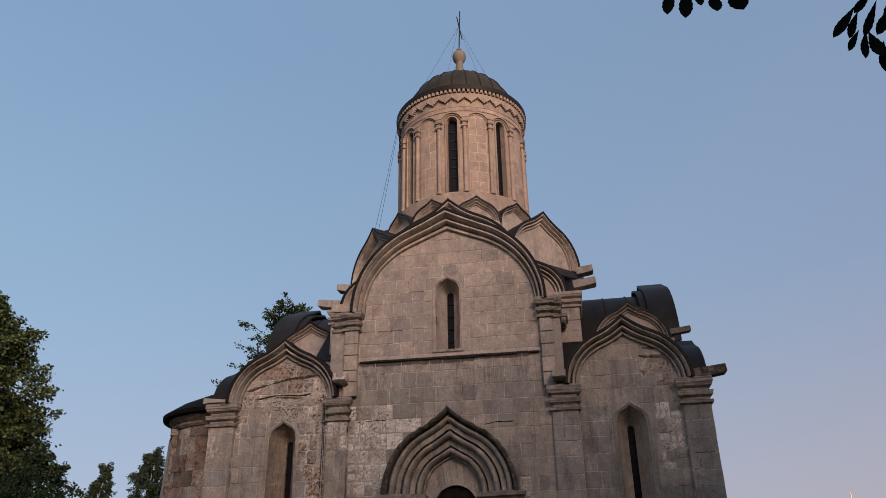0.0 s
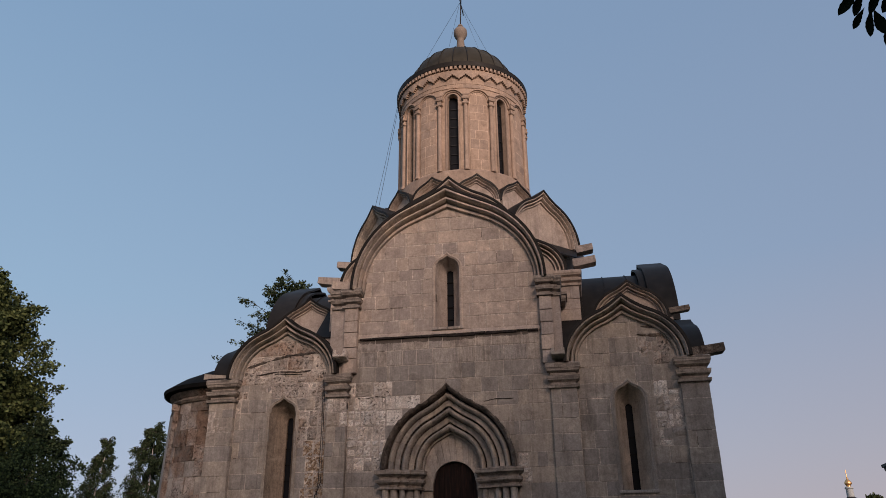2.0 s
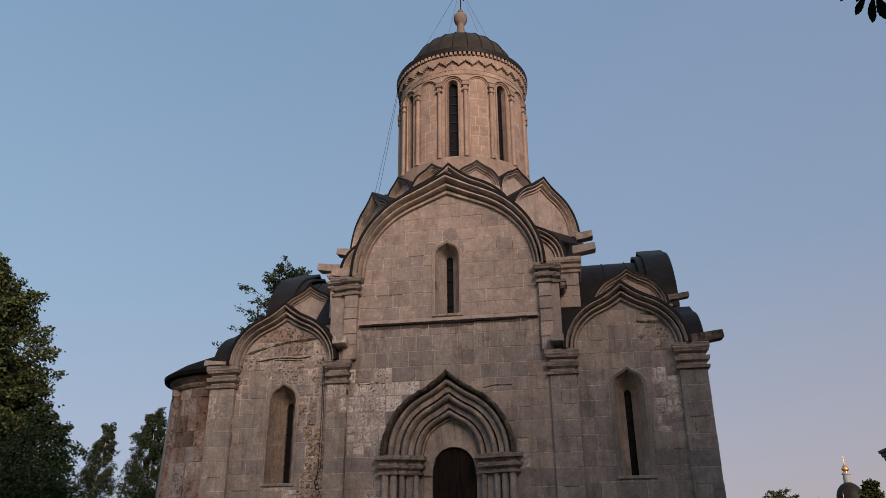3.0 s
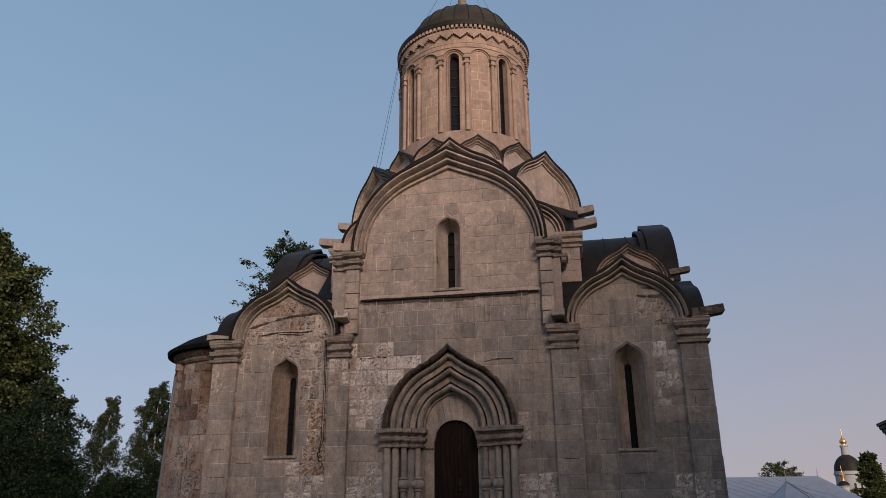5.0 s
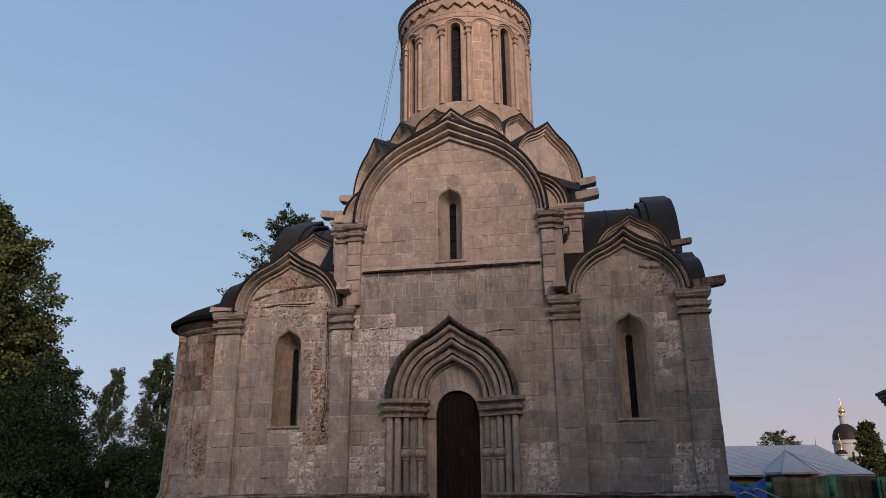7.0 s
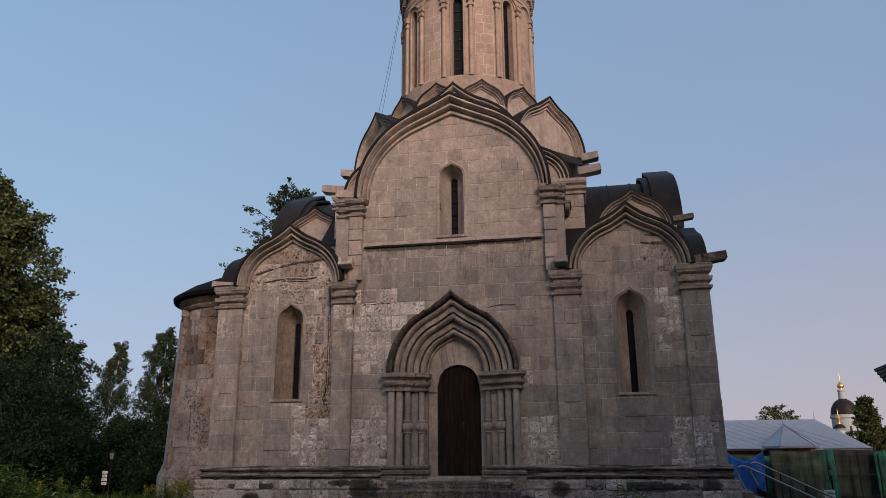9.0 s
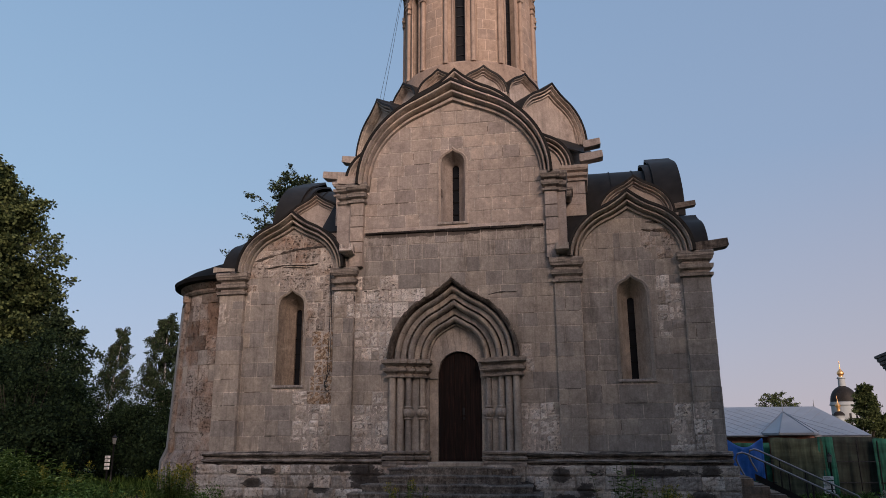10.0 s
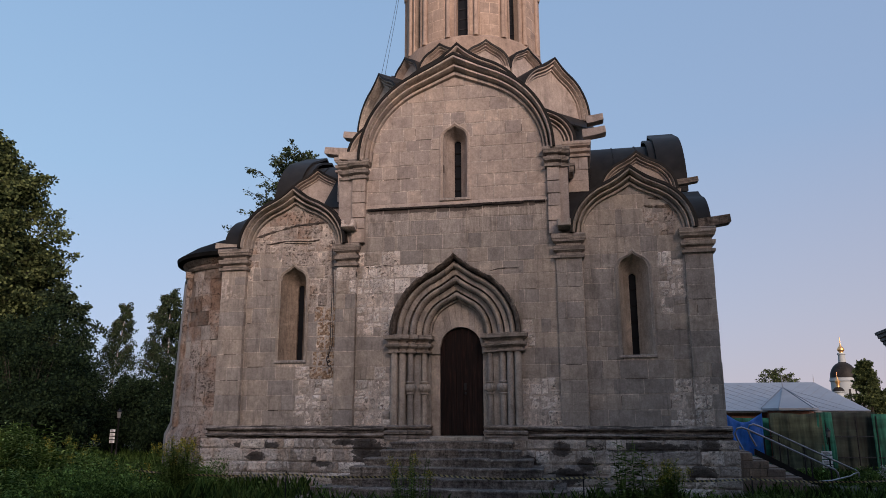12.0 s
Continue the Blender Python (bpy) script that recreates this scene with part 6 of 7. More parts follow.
# light and dark of folds and level bands, put into the netting's colour
for net_mat in (NET, NET_THIN, NET_DARK):
    nn = net_mat.node_tree
    nb = nn.nodes["Principled BSDF"]
    base = nb.inputs["Base Color"].links[0].from_socket
    folds = noise_tex(nn, place(nn, (3.2, 3.2, 0.35)), 1.0, 6, 0.65)
    bands = noise_tex(nn, place(nn, (0.3, 0.3, 2.6)), 1.0, 4, 0.6)
    shade = mix(nn, 1.0, ramp(nn, folds, [(0.35, 0.45), (0.65, 1.6)]), ramp(nn, bands, [(0.4, 0.7), (0.6, 1.25)]), "MULTIPLY")
    nn.links.new(mix(nn, 1.0, base, shade, "MULTIPLY"), nb.inputs["Base Color"])
TARP = plain("blue_tarpaulin", (0.03, 0.17, 0.64), rough=0.45, vary=0.25, scale=4.0, relief=0.3)

house = tagged(new("low_building"), "low brick building under grey metal roof, wrapped in netting", "building")
hx0, hx1, hy0, hy1 = 7.5, 14.45, 20.0, 28.0
ZE, ZR = 1.74, 3.12
bm = bmesh.new()
box(bm, hx0 - 4, hx1, hy0, hy1, -1.6, ZE)
part("wall", bm, BRICK_RED, house)
bm = bmesh.new()
ridge_y = 24.0
pts = [(hx0 - 4.3, hy0 - 0.35, ZE), (hx1 + 0.45, hy0 - 0.35, ZE), (hx1 + 0.45, hy1, ZE), (hx0 - 4.3, hy1, ZE), (hx0 - 4.3, ridge_y, ZR), (13.95, ridge_y, ZR)]
v = [bm.verts.new(p) for p in pts] + [bm.verts.new((p[0], p[1], p[2] - 0.08)) for p in pts[:4]]
for f in ((0, 1, 5, 4), (1, 2, 5), (2, 3, 4, 5), (3, 0, 4), (0, 6, 7, 1), (1, 7, 8, 2), (2, 8, 9, 3), (3, 9, 6, 0), (6, 9, 8, 7)):
    bm.faces.new([v[i] for i in f])
roof = part("roof", bm, SLATE, house, "pale grey sheet-metal roof with diagonal seams")
slope = Vector((0, ridge_y - hy0 + 0.35, ZR - ZE)).normalized()
for i in range(-6, 30):
    for s in (-1, 1):
        xa = 4.0 + i * 0.55
        L = 4.2
        a = Vector((xa, hy0 - 0.33, ZE + 0.012))
        e = a + slope * L * 0.98 + Vector((s * 2.6, 0, 0))
        # keep the seam on the front slope
        tmax = 1.0
        for q in range(20, 0, -1):
            p = a.lerp(e, q / 20)
            share = (p.y - hy0 + 0.35) / (ridge_y - hy0 + 0.35)
            if hx0 - 4.2 < p.x < 14.85 - share * 0.9:
                tmax = q / 20
                break
        else:
            continue
        if not (hx0 - 4.2 < a.x < 14.8):
            continue
        bm = bmesh.new()
        tube(bm, [a, a.lerp(e, tmax)], 0.008, 4)
        part("seam", bm, SLATE, roof)
# bay with pointed roof
bay = part_empty("bay", house)
bc = 11.63
bm = bmesh.new()
ring = [(bc - 0.98, hy0 - 0.3), (bc - 0.58, hy0 - 1.05), (bc + 0.58, hy0 - 1.05), (bc + 0.98, hy0 - 0.3)]
vb = [bm.verts.new((x, y, -1.6)) for x, y in ring]
vt = [bm.verts.new((x, y, ZE - 0.02)) for x, y in ring]
for i in range(3):
    bm.faces.new((vb[i], vb[i + 1], vt[i + 1], vt[i]))
part("wall", bm, BRICK_RED, bay)
bm = bmesh.new()
ring2 = [(bc - 1.2, hy0 - 0.25), (bc - 0.72, hy0 - 1.35), (bc + 0.68, hy0 - 1.35), (bc + 1.2, hy0 - 0.25)]
tipv = bm.verts.new((bc, hy0 + 0.6, 2.78))
rv = [bm.verts.new((x, y, ZE + 0.10)) for x, y in ring2]
rl = [bm.verts.new((x, y, ZE + 0.02)) for x, y in ring2]
for i in range(3):
    bm.faces.new((rv[i], rv[i + 1], tipv))
    bm.faces.new((rl[i], rl[i + 1], rv[i + 1], rv[i]))
bay_roof = part("pointed_roof", bm, SLATE, bay)
for x, y in ring2[:4]:
    bm = bmesh.new()
    tube(bm, [(x, y, ZE + 0.11), (bc, hy0 + 0.6, 2.79)], 0.022, 5)
    part("ridge_seam", bm, STEEL, bay_roof)
bm = bmesh.new()
tube(bm, [(13.95, ridge_y, 3.1), (13.95, ridge_y, 3.5)], 0.03, 5, 0.006)
part("finial", bm, SLATE, house)
for ya, xs in ((hy0 - 0.365, (hx0 - 4.3, bc - 1.3)), (hy0 - 0.365, (bc + 1.3, hx1 + 0.45))):
    bm = bmesh.new()
    tube(bm, [(xs[0], ya, ZE - 0.02), (xs[1], ya, ZE - 0.02)], 0.035, 6)
    part("gutter", bm, STEEL, house)
bm = bmesh.new()
tube(bm, [(bc, hy0 + 0.6, 2.7), (bc, hy0 + 0.6, 3.3)], 0.03, 5, 0.006)
part("finial", bm, SLATE, bay)


def cloth(name, x0, x1, y, z0, z1, mat, parent, label, amp=0.08, freq=4.0, seed=0, y1=None, sag_mid=0.0):
    """A hanging sheet with folds and a ragged hem."""
    nx, nz = 28, 12
    verts, faces = [], []
    y1 = y if y1 is None else y1
    for i in range(nx + 1):
        for k in range(nz + 1):
            u, w = i / nx, k / nz
            x = x0 + (x1 - x0) * u
            f = amp * noise.noise(Vector((x * freq + seed, w * 1.5, seed))) + 0.4 * amp * noise.noise(Vector((x * freq * 3 + seed, w * 3, 5)))
            sag = 0.06 * noise.noise(Vector((x * 2 + seed, 9, 0)))
            sag -= sag_mid * w * math.sin(math.pi * min(1.0, max(0.0, u * 1.35 - 0.35)))
            verts.append((x, y + (y1 - y) * u + f * (1.2 - 0.5 * w), z0 + (z1 - z0) * w + sag))
    n = nz + 1
    for i in range(nx):
        for k in range(nz):
            faces.append((i * n + k, (i + 1) * n + k, (i + 1) * n + k + 1, i * n + k + 1))
    ob = from_lists(name, verts, faces, mat, parent, label)
    mod = ob.modifiers.new("thickness", "SOLIDIFY")
    mod.thickness = 0.01
    ob.data.polygons.foreach_set("use_smooth", [True] * len(ob.data.polygons))
    return ob


nets = tagged(new("netting"), "green and grey construction netting hung round the building", "netting")
cloth("net", 8.4, 10.6, 19.3, -1.4, 1.42, NET, nets, "green netting", seed=1)
cloth("net", 10.5, 11.2, 18.65, -1.4, 1.62, NET_THIN, nets, "brownish see-through netting", seed=2, y1=18.5)
cloth("net", 11.15, 12.55, 18.5, -1.4, 1.6, NET_THIN, nets, "brownish see-through netting", seed=3)
cloth("net", 12.35, 13.0, 18.55, -1.3, 1.66, NET, nets, "green netting", seed=4, amp=0.2)
cloth("net", 12.85, 14.8, 18.9, -1.4, 1.66, NET_DARK, nets, "dark netting", seed=5)
cloth("net", 14.55, 15.6, 18.6, -1.4, 1.58, NET, nets, "green netting", seed=6, amp=0.2)
for x in (8.9, 10.1, 12.7, 13.9, 14.7):
    bm = bmesh.new()
    tube(bm, [(x, 18.6, -1.4), (x, 18.6, 1.5)], 0.025, 6)
    part("pole", bm, IRON, nets)
for z in (-0.2, 0.65):
    bm = bmesh.new()
    tube(bm, [(8.6, 18.62, z), (15.4, 18.62, z)], 0.022, 6)
    part("rail", bm, IRON, nets)
tarp = cloth("tarpaulin", 6.5, 7.93, 8.2, 0.42, 1.66, TARP, None, "", amp=0.16, freq=4.5, seed=8, sag_mid=0.26)
tagged(tarp, "blue tarpaulin hung beside the stairs", "tarpaulin")

# ---- side stairs with a steel handrail ----
STAIR_STONE = stone("brown_stair_stone", (0.38, 0.30, 0.25), (0.22, 0.175, 0.145), stain_amount=0.5, rough_relief=0.5)
side = tagged(new("side_stairs"), "brown stone stairs beside the church with steel handrails", "stairs")
for i in range(7):
    xa, zt = 5.85, 0.82 - 0.17 * i
    xe = 6.30 + 0.33 * i
    bm = bmesh.new()
    box(bm, xa, xe - 0.02, 2.05, 5.0, zt - 0.18, zt - 0.02)
    st = part("step", bm, STAIR_STONE, side)
    x = xa
    while x < xe - 0.05:
        e = min(xe, x + rnd.uniform(0.35, 0.6))
        if xe - e < 0.15:
            e = xe
        bm = bmesh.new()
        box(bm, x + 0.004, e - 0.004, 2.0, 2.3, zt - 0.168, zt, 0.01)
        part("stone", bm, STAIR_STONE, st)
        x = e
    bm = bmesh.new()
    box(bm, xe - 0.36, xe + 0.02, 2.4, 4.9, zt - 0.015, zt + 0.012, 0.005)
    part("tread", bm, STAIR_STONE, st)
for y, xa, za, xb, zb in ((4.6, 6.91, 1.40, 9.22, 0.28), (3.1, 6.32, 1.35, 8.29, 0.40)):
    bm = bmesh.new()
    tube(bm, [(xa + 0.02, y, za - 0.55), (xa - 0.1, y, za - 0.30), (xa - 0.15, y, za - 0.14), (xa - 0.1, y, za - 0.03), (xa, y, za), (xa + 0.12, y, za - 0.04), (xb, y, zb), (xb + 0.05, y, zb - 0.06), (xb + 0.06, y, zb - 0.18)], 0.024, 8)
    part("handrail", bm, STEEL, side, "steel tube handrail", smooth=60)
    for k in (1, 2, 3):
        t = k / 4
        bm = bmesh.new()
        tube(bm, [(xa + (xb - xa) * t, y, za + (zb - za) * t), (xa + (xb - xa) * t, y, za + (zb - za) * t - 0.8)], 0.02, 6)
        part("baluster", bm, IRON, side)
bm = bmesh.new()
tube(bm, [(9.25, 4.6, 0.24), (9.0, 4.4, 0.16), (8.5, 4.1, 0.08), (7.95, 3.8, 0.06)], 0.018, 6)
part("loop_rail", bm, STEEL, side, "bent steel rail end", smooth=60)
bm = bmesh.new()
xs, zs = 6.42, 0.90
v = [bm.verts.new(c) for y in (2.33, 2.40) for c in ((xs, y, zs), (xs + 2.2, y, zs - 1.17), (xs + 2.2, y, zs - 1.32), (xs, y, zs - 0.14))]
for f in ((0, 3, 2, 1), (4, 5, 6, 7), (0, 1, 5, 4), (3, 7, 6, 2), (0, 4, 7, 3), (1, 2, 6, 5)):
    bm.faces.new([v[i] for i in f])
part("stringer", bm, IRON, side, "black steel stringer")

# ---- lamps, signs ----
LAMP_GLASS = plain("lamp_glass", (0.17, 0.18, 0.18), rough=0.2, vary=0.1, relief=0)
PAPER = plain("white_notice", (0.78, 0.78, 0.79), rough=0.6, vary=0.08, relief=0)
PRINT = plain("grey_print", (0.22, 0.22, 0.23), rough=0.6, vary=0.1, relief=0)


def street_lamp(x, y, h, label):
    top = tagged(new("street_lamp"), label, "lamp", group="park lamps")
    top.location = (x, y, ground_z(x, y))
    bm = bmesh.new()
    revolve(bm, [(0, 0), (0.09, 0), (0.08, 0.25), (0.04, 0.35), (0.035, h - 0.45), (0.06, h - 0.42), (0, h - 0.42)], 0, 0, 12)
    part("post", bm, IRON, top, smooth=50)
    bm = bmesh.new()
    revolve(bm, [(0, h - 0.42), (0.06, h - 0.42), (0.10, h - 0.17), (0, h - 0.17)], 0, 0, 6)
    part("lantern", bm, LAMP_GLASS, top, "pale lantern glass")
    bm = bmesh.new()
    revolve(bm, [(0.12, h - 0.18), (0.115, h - 0.15), (0.035, h - 0.09), (0.015, h - 0.03), (0, h - 0.02)], 0, 0, 6)
    part("lantern_cap", bm, IRON, top)


street_lamp(-16.1, 11.6, 2.1, "black park lamp with a pale lantern before the shrubs")
street_lamp(12.66, 18.2, 2.2, "black park lamp in front of the netting")


def notice(x, y, z0, z1, w, post_h, label, rows=4):
    top = tagged(new("notice_board"), label, "sign")
    g = ground_z(x, y)
    top.location = (x, y, g)
    bm = bmesh.new()
    box(bm, -0.03, 0.03, 0.0, 0.05, 0, z1 - g)
    part("post", bm, IRON, top)
    step = (z1 - z0) / rows
    for k in range(rows):
        bm = bmesh.new()
        box(bm, -w / 2, w / 2, -0.03, 0.0, z0 - g + k * step + 0.025, z0 - g + (k + 1) * step - 0.015, 0.004)
        p = part("panel", bm, PAPER, top, "white panel")
        for q in range(2):
            bm = bmesh.new()
            zz = z0 - g + k * step + step * (0.38 + 0.26 * q)
            box(bm, -w * 0.38, w * (0.30 - 0.12 * q), -0.035, -0.029, zz - step * 0.05, zz + step * 0.05)
            part("printed_line", bm, PRINT, p)


notice(-15.9, 11.0, 0.52, 1.08, 0.22, 1.1, "white direction panels on a dark post")
notice(12.33, 17.6, -0.6, 0.12, 0.40, 1.2, "white notice sheets on a post by the netting", rows=4)

# ---- distant church with gilded top ----
far = tagged(new("distant_church"), "distant pale church with dark dome and gilded top", "church")
WHITE = plain("pale_stucco", (0.29, 0.32, 0.335), rough=0.8, vary=0.08, relief=0.05)
GOLD = plain("gilding", (0.80, 0.46, 0.20), rough=0.45, metal=1.0, vary=0.05, relief=0)
FX, FY = 71.45, 200.0
bm = bmesh.new()
revolve(bm, [(0, -6), (3.35, -6), (3.35, 9.2), (3.65, 9.4), (3.65, 9.7), (3.5, 9.75), (3.5, 10.2), (3.3, 10.3), (0, 10.4)], FX, FY, 40)
part("drum", bm, WHITE, far, smooth=35)
for i in range(12):
    bm = bmesh.new()
    box(bm, -0.28, 0.28, -0.08, 0.3, 4.8, 7.2)
    a = 2 * math.pi * i / 12
    part("window", bm, GLASS, far, m=Matrix.Translation((FX, FY, 0)) @ Matrix.Rotation(a, 4, "Z") @ Matrix.Translation((0, -3.3, 0)))
bm = bmesh.new()
revolve(bm, [(3.4, 10.2)] + [(3.35 * math.cos(radians(q)), 10.3 + 4.2 * math.sin(radians(q))) for q in range(0, 80, 8)] + [(0.9, 14.5), (0, 14.5)], FX, FY, 40)
part("dome", bm, ROOF, far, "dark dome", smooth=40)
bm = bmesh.new()
revolve(bm, [(0.95, 14.3), (0.85, 16.4), (1.1, 16.5), (0.9, 16.9), (0, 16.9)], FX, FY, 24)
part("lantern", bm, WHITE, far, smooth=40)
bm = bmesh.new()
revolve(bm, [(0.55, 16.9), (0.5, 17.2), (0.85, 17.6), (0.9, 17.95), (0.65, 18.4), (0.3, 18.8), (0.12, 19.4), (0.08, 21.2), (0, 21.2)], FX, FY, 20)
part("onion_top", bm, GOLD, far, "gilded onion top", smooth=50)
bm = bmesh.new()
revolve(bm, [(0, -6), (1.25, -6), (1.25, 6.1), (1.5, 6.3), (1.5, 6.5), (0, 6.55)], FX - 3.6, FY - 6, 24)
part("side_tower", bm, WHITE, far, smooth=40)
bm = bmesh.new()
revolve(bm, [(1.42, 6.5), (1.3, 7.0), (0.85, 7.5), (0.3, 7.7), (0, 7.7)], FX - 3.6, FY - 6, 24)
part("side_dome", bm, ROOF, far, smooth=40)
bm = bmesh.new()
revolve(bm, [(0.42, 7.6), (0.36, 8.3), (0.62, 8.9), (0.66, 9.15), (0.3, 9.7), (0.06, 10.3), (0.05, 11.6), (0, 11.6)], FX - 3.6, FY - 6, 16)
part("side_finial", bm, GOLD, far, smooth=40)

tree(28.3, 58, 7.5, 2.5, LEAF_A, BARK, "dark tree before the distant church", 31, limbs=110, twigs=8, per=48, size=0.16, low=0.06, shape=0.08, spread=0.18)
tree(21.6, 62, 7.2, 2.9, LEAF_A, BARK, "sparse tree behind the low building", 32, limbs=70, twigs=5, per=22, size=0.15, low=0.45, spread=0.17, gap=0.12)
tree(15.0, 62, 5.2, 2.5, LEAF_C, BARK, "tree top behind the low building", 33, limbs=24, twigs=5, per=40, size=0.25, low=0.35)

# eaves corner of a house at the edge of the view
EAVE_WOOD = plain("grey_eave_boards", (0.11, 0.115, 0.115), rough=0.8, vary=0.4, scale=5, relief=0.3)
stub = tagged(new("wooden_house"), "dark eaves corner of a neighbouring house", "house")
corner = pose(12.0, 10.0, 0, 0, 0, -58) @ pose(0, 0, 4.1, 0, -14, 0) @ pose(0, 0, -4.1)
for off, z0, z1, name in ((0.0, 4.1, 4.2, "eave"), (0.03, 3.98, 4.1, "soffit"), (0.06, 3.86, 3.98, "soffit"), (0.09, 3.74, 3.86, "soffit"), (0.12, 3.62, 3.74, "soffit")):
    bm = bmesh.new()
    box(bm, off, 5, off, 6, z0, z1 - 0.004, 0.012)
    part(name, bm, EAVE_WOOD, stub, m=corner)
bm = bmesh.new()
box(bm, 0.45, 5, 0.45, 6, -1.5, 3.9)
part("wall", bm, EAVE_WOOD, stub, m=pose(12.0, 10.0, 0, 0, 0, -58))

# ---- near tree whose boughs hang into the view ----
def big_leaf(bm, base, along, side, L, W):
    """One broad toothed leaf, folded on its midrib."""
    along, side = along.normalized(), side.normalized()
    nrm = along.cross(side)
    n = 13
    mid = [bm.verts.new(base + along * L * i / n + nrm * (-0.06 * L * math.sin(math.pi * i / n))) for i in range(n + 1)]
    for s in (-1, 1):
        prev = None
        for i in range(1, n):
            wv = W * math.sin(math.pi * (i / n) ** 1.45) ** 0.8 * (1.0 if i % 2 else 0.9)
            v = bm.verts.new(mid[i].co + side * s * wv + nrm * 0.12 * wv)
            if prev is None:
                bm.faces.new((mid[0], mid[1], v) if s > 0 else (mid[0], v, mid[1]))
            else:
                bm.faces.new((mid[i - 1], mid[i], v, prev) if s > 0 else (mid[i - 1], prev, v, mid[i]))
            prev = v
        bm.faces.new((mid[n - 1], mid[n], prev) if s > 0 else (mid[n - 1], prev, mid[n]))


near = tagged(new("near_tree"), "dark leafy tree with boughs hanging over the path", "tree")
near.location = (7.6, -13.4, 0)
bm = bmesh.new()
tube(bm, [(0, 0, -0.1), (0.05, 0.1, 2), (-0.1, 0.2, 4), (0, 0.3, 6.5)], 0.2, 10, 0.09)
part("trunk", bm, BARK, near, smooth=60)
q = random.Random(11)

boughs = (((-0.1, 0.2, 3.9), (-1.8, 0.6, 5.0), (-3.42, 0.42, 4.12)), ((-0.1, 0.2, 4.0), (-2.2, 0.6, 5.6), (-4.1, 0.42, 4.38)))
for b in boughs:
    bm = bmesh.new()
    a0, a1, a2 = (Vector(p) for p in b)
    pts = [a0.lerp(a1, t / 6).lerp(a1.lerp(a2, t / 6), t / 6) for t in range(7)]
    tube(bm, pts, 0.04, 6, 0.006)
    part("bough", bm, BARK, near)
# broad leaves hanging at the ends of the twigs: stalk x and z, tip x and z, half width
HANGING = ((3.320, 4.326, 3.286, 4.154, 0.030), (3.397, 4.312, 3.363, 4.117, 0.034), (3.437, 4.286, 3.439, 4.164, 0.022), (3.513, 4.279, 3.506, 4.128, 0.033), (3.581, 4.259, 3.621, 4.117, 0.048),
           (4.074, 4.041, 3.960, 3.901, 0.024), (4.097, 4.040, 4.029, 3.898, 0.020), (4.059, 3.906, 3.991, 3.799, 0.017), (4.092, 3.910, 4.044, 3.745, 0.021), (4.104, 3.914, 4.130, 3.767, 0.028),
           (4.154, 3.855, 4.128, 3.695, 0.024), (4.180, 4.143, 4.075, 4.025, 0.020), (4.197, 4.107, 4.112, 3.928, 0.020), (4.250, 4.048, 4.135, 3.887, 0.026))
for xa, za, xb, zb, w in HANGING:
    base = Vector((xa, -13.0 + q.uniform(-0.03, 0.03), za)) - near.location
    along = Vector((xb - xa, q.uniform(-0.03, 0.03), zb - za))
    bm = bmesh.new()
    big_leaf(bm, base, along, along.cross(Vector((0.25 * q.uniform(-1, 1), 1.0, 0.2))), along.length, w)
    part("leaf", bm, LEAF_D, near, recalc=False)
for c in ((4.27, -12.97, 4.12), (4.29, -12.99, 4.0), (4.21, -13.06, 4.2), (3.36, -12.96, 4.42), (3.55, -12.98, 4.38)):
    c = Vector(c) - near.location
    for k in range(q.randint(4, 6)):
        a = q.uniform(0, 6.28)
        along = Vector((0.36 * math.cos(a), 0.36 * math.sin(a), -q.uniform(0.6, 1.0)))
        face = Vector((0.3 * q.uniform(-1, 1), 1.0, 0.3 * q.uniform(-1, 1)))
        bm = bmesh.new()
        big_leaf(bm, c, along, along.cross(face), q.uniform(0.12, 0.16), q.uniform(0.025, 0.035))
        part("leaf", bm, LEAF_D, near, recalc=False)
cs, rs = [], []
for i in range(110):
    a, d = q.uniform(0, 6.28), q.random() ** 0.5
    cs.append((1.0 + 2.6 * d * math.cos(a), -1.2 + 2.6 * d * math.sin(a), q.uniform(4.2, 8.0)))
    rs.append(q.uniform(0.4, 0.75))
v, f = leaf_cloud(cs, rs, 60, 0.17)
leaf_object("crown", v, f, LEAF_D, near)

# tall unseen trees added to shade the lower walls from the low western light
for i, (x, y, h, r) in enumerate(((2, -38, 13.5, 4.5), (10.5, -36, 16, 5.5), (18.5, -31, 20.3, 6.5), (25.5, -25, 23, 7), (31, -17, 21, 6.5), (20.5, -23.5, 14.5, 3.6), (13.6, -33.5, 17.5, 5.0), (6.0, -35, 14, 4.5))):
    shade = tree(x, y, h, r, LEAF_B, BARK, "unseen tall tree added across the meadow for its shade", 50 + i, limbs=80, twigs=6, per=42, size=0.8, low=0.03, spread=0.8)
    tagged(shade, group="trees across the meadow")

# ---- barrier tape on thin posts ----
TAPE, tnt, tb = nodes_of("striped_tape")
gt = tnt.nodes.new("ShaderNodeNewGeometry")
sep = tnt.nodes.new("ShaderNodeSeparateXYZ")
tnt.links.new(gt.outputs["Position"], sep.inputs[0])
sx = math_node(tnt, "ADD", sep.outputs[0], sep.outputs[2])
fr = math_node(tnt, "FRACT", math_node(tnt, "MULTIPLY", sx, 12.0), 0.0)
st = math_node(tnt, "GREATER_THAN", fr, 0.5)
tnt.links.new(mix(tnt, st, (0.03, 0.03, 0.03), (0.33, 0.28, 0.12)), tb.inputs["Base Color"])
tb.inputs["Roughness"].default_value = 0.5
barrier = tagged(new("barrier_tape"), "black and yellow striped tape on thin posts", "barrier")
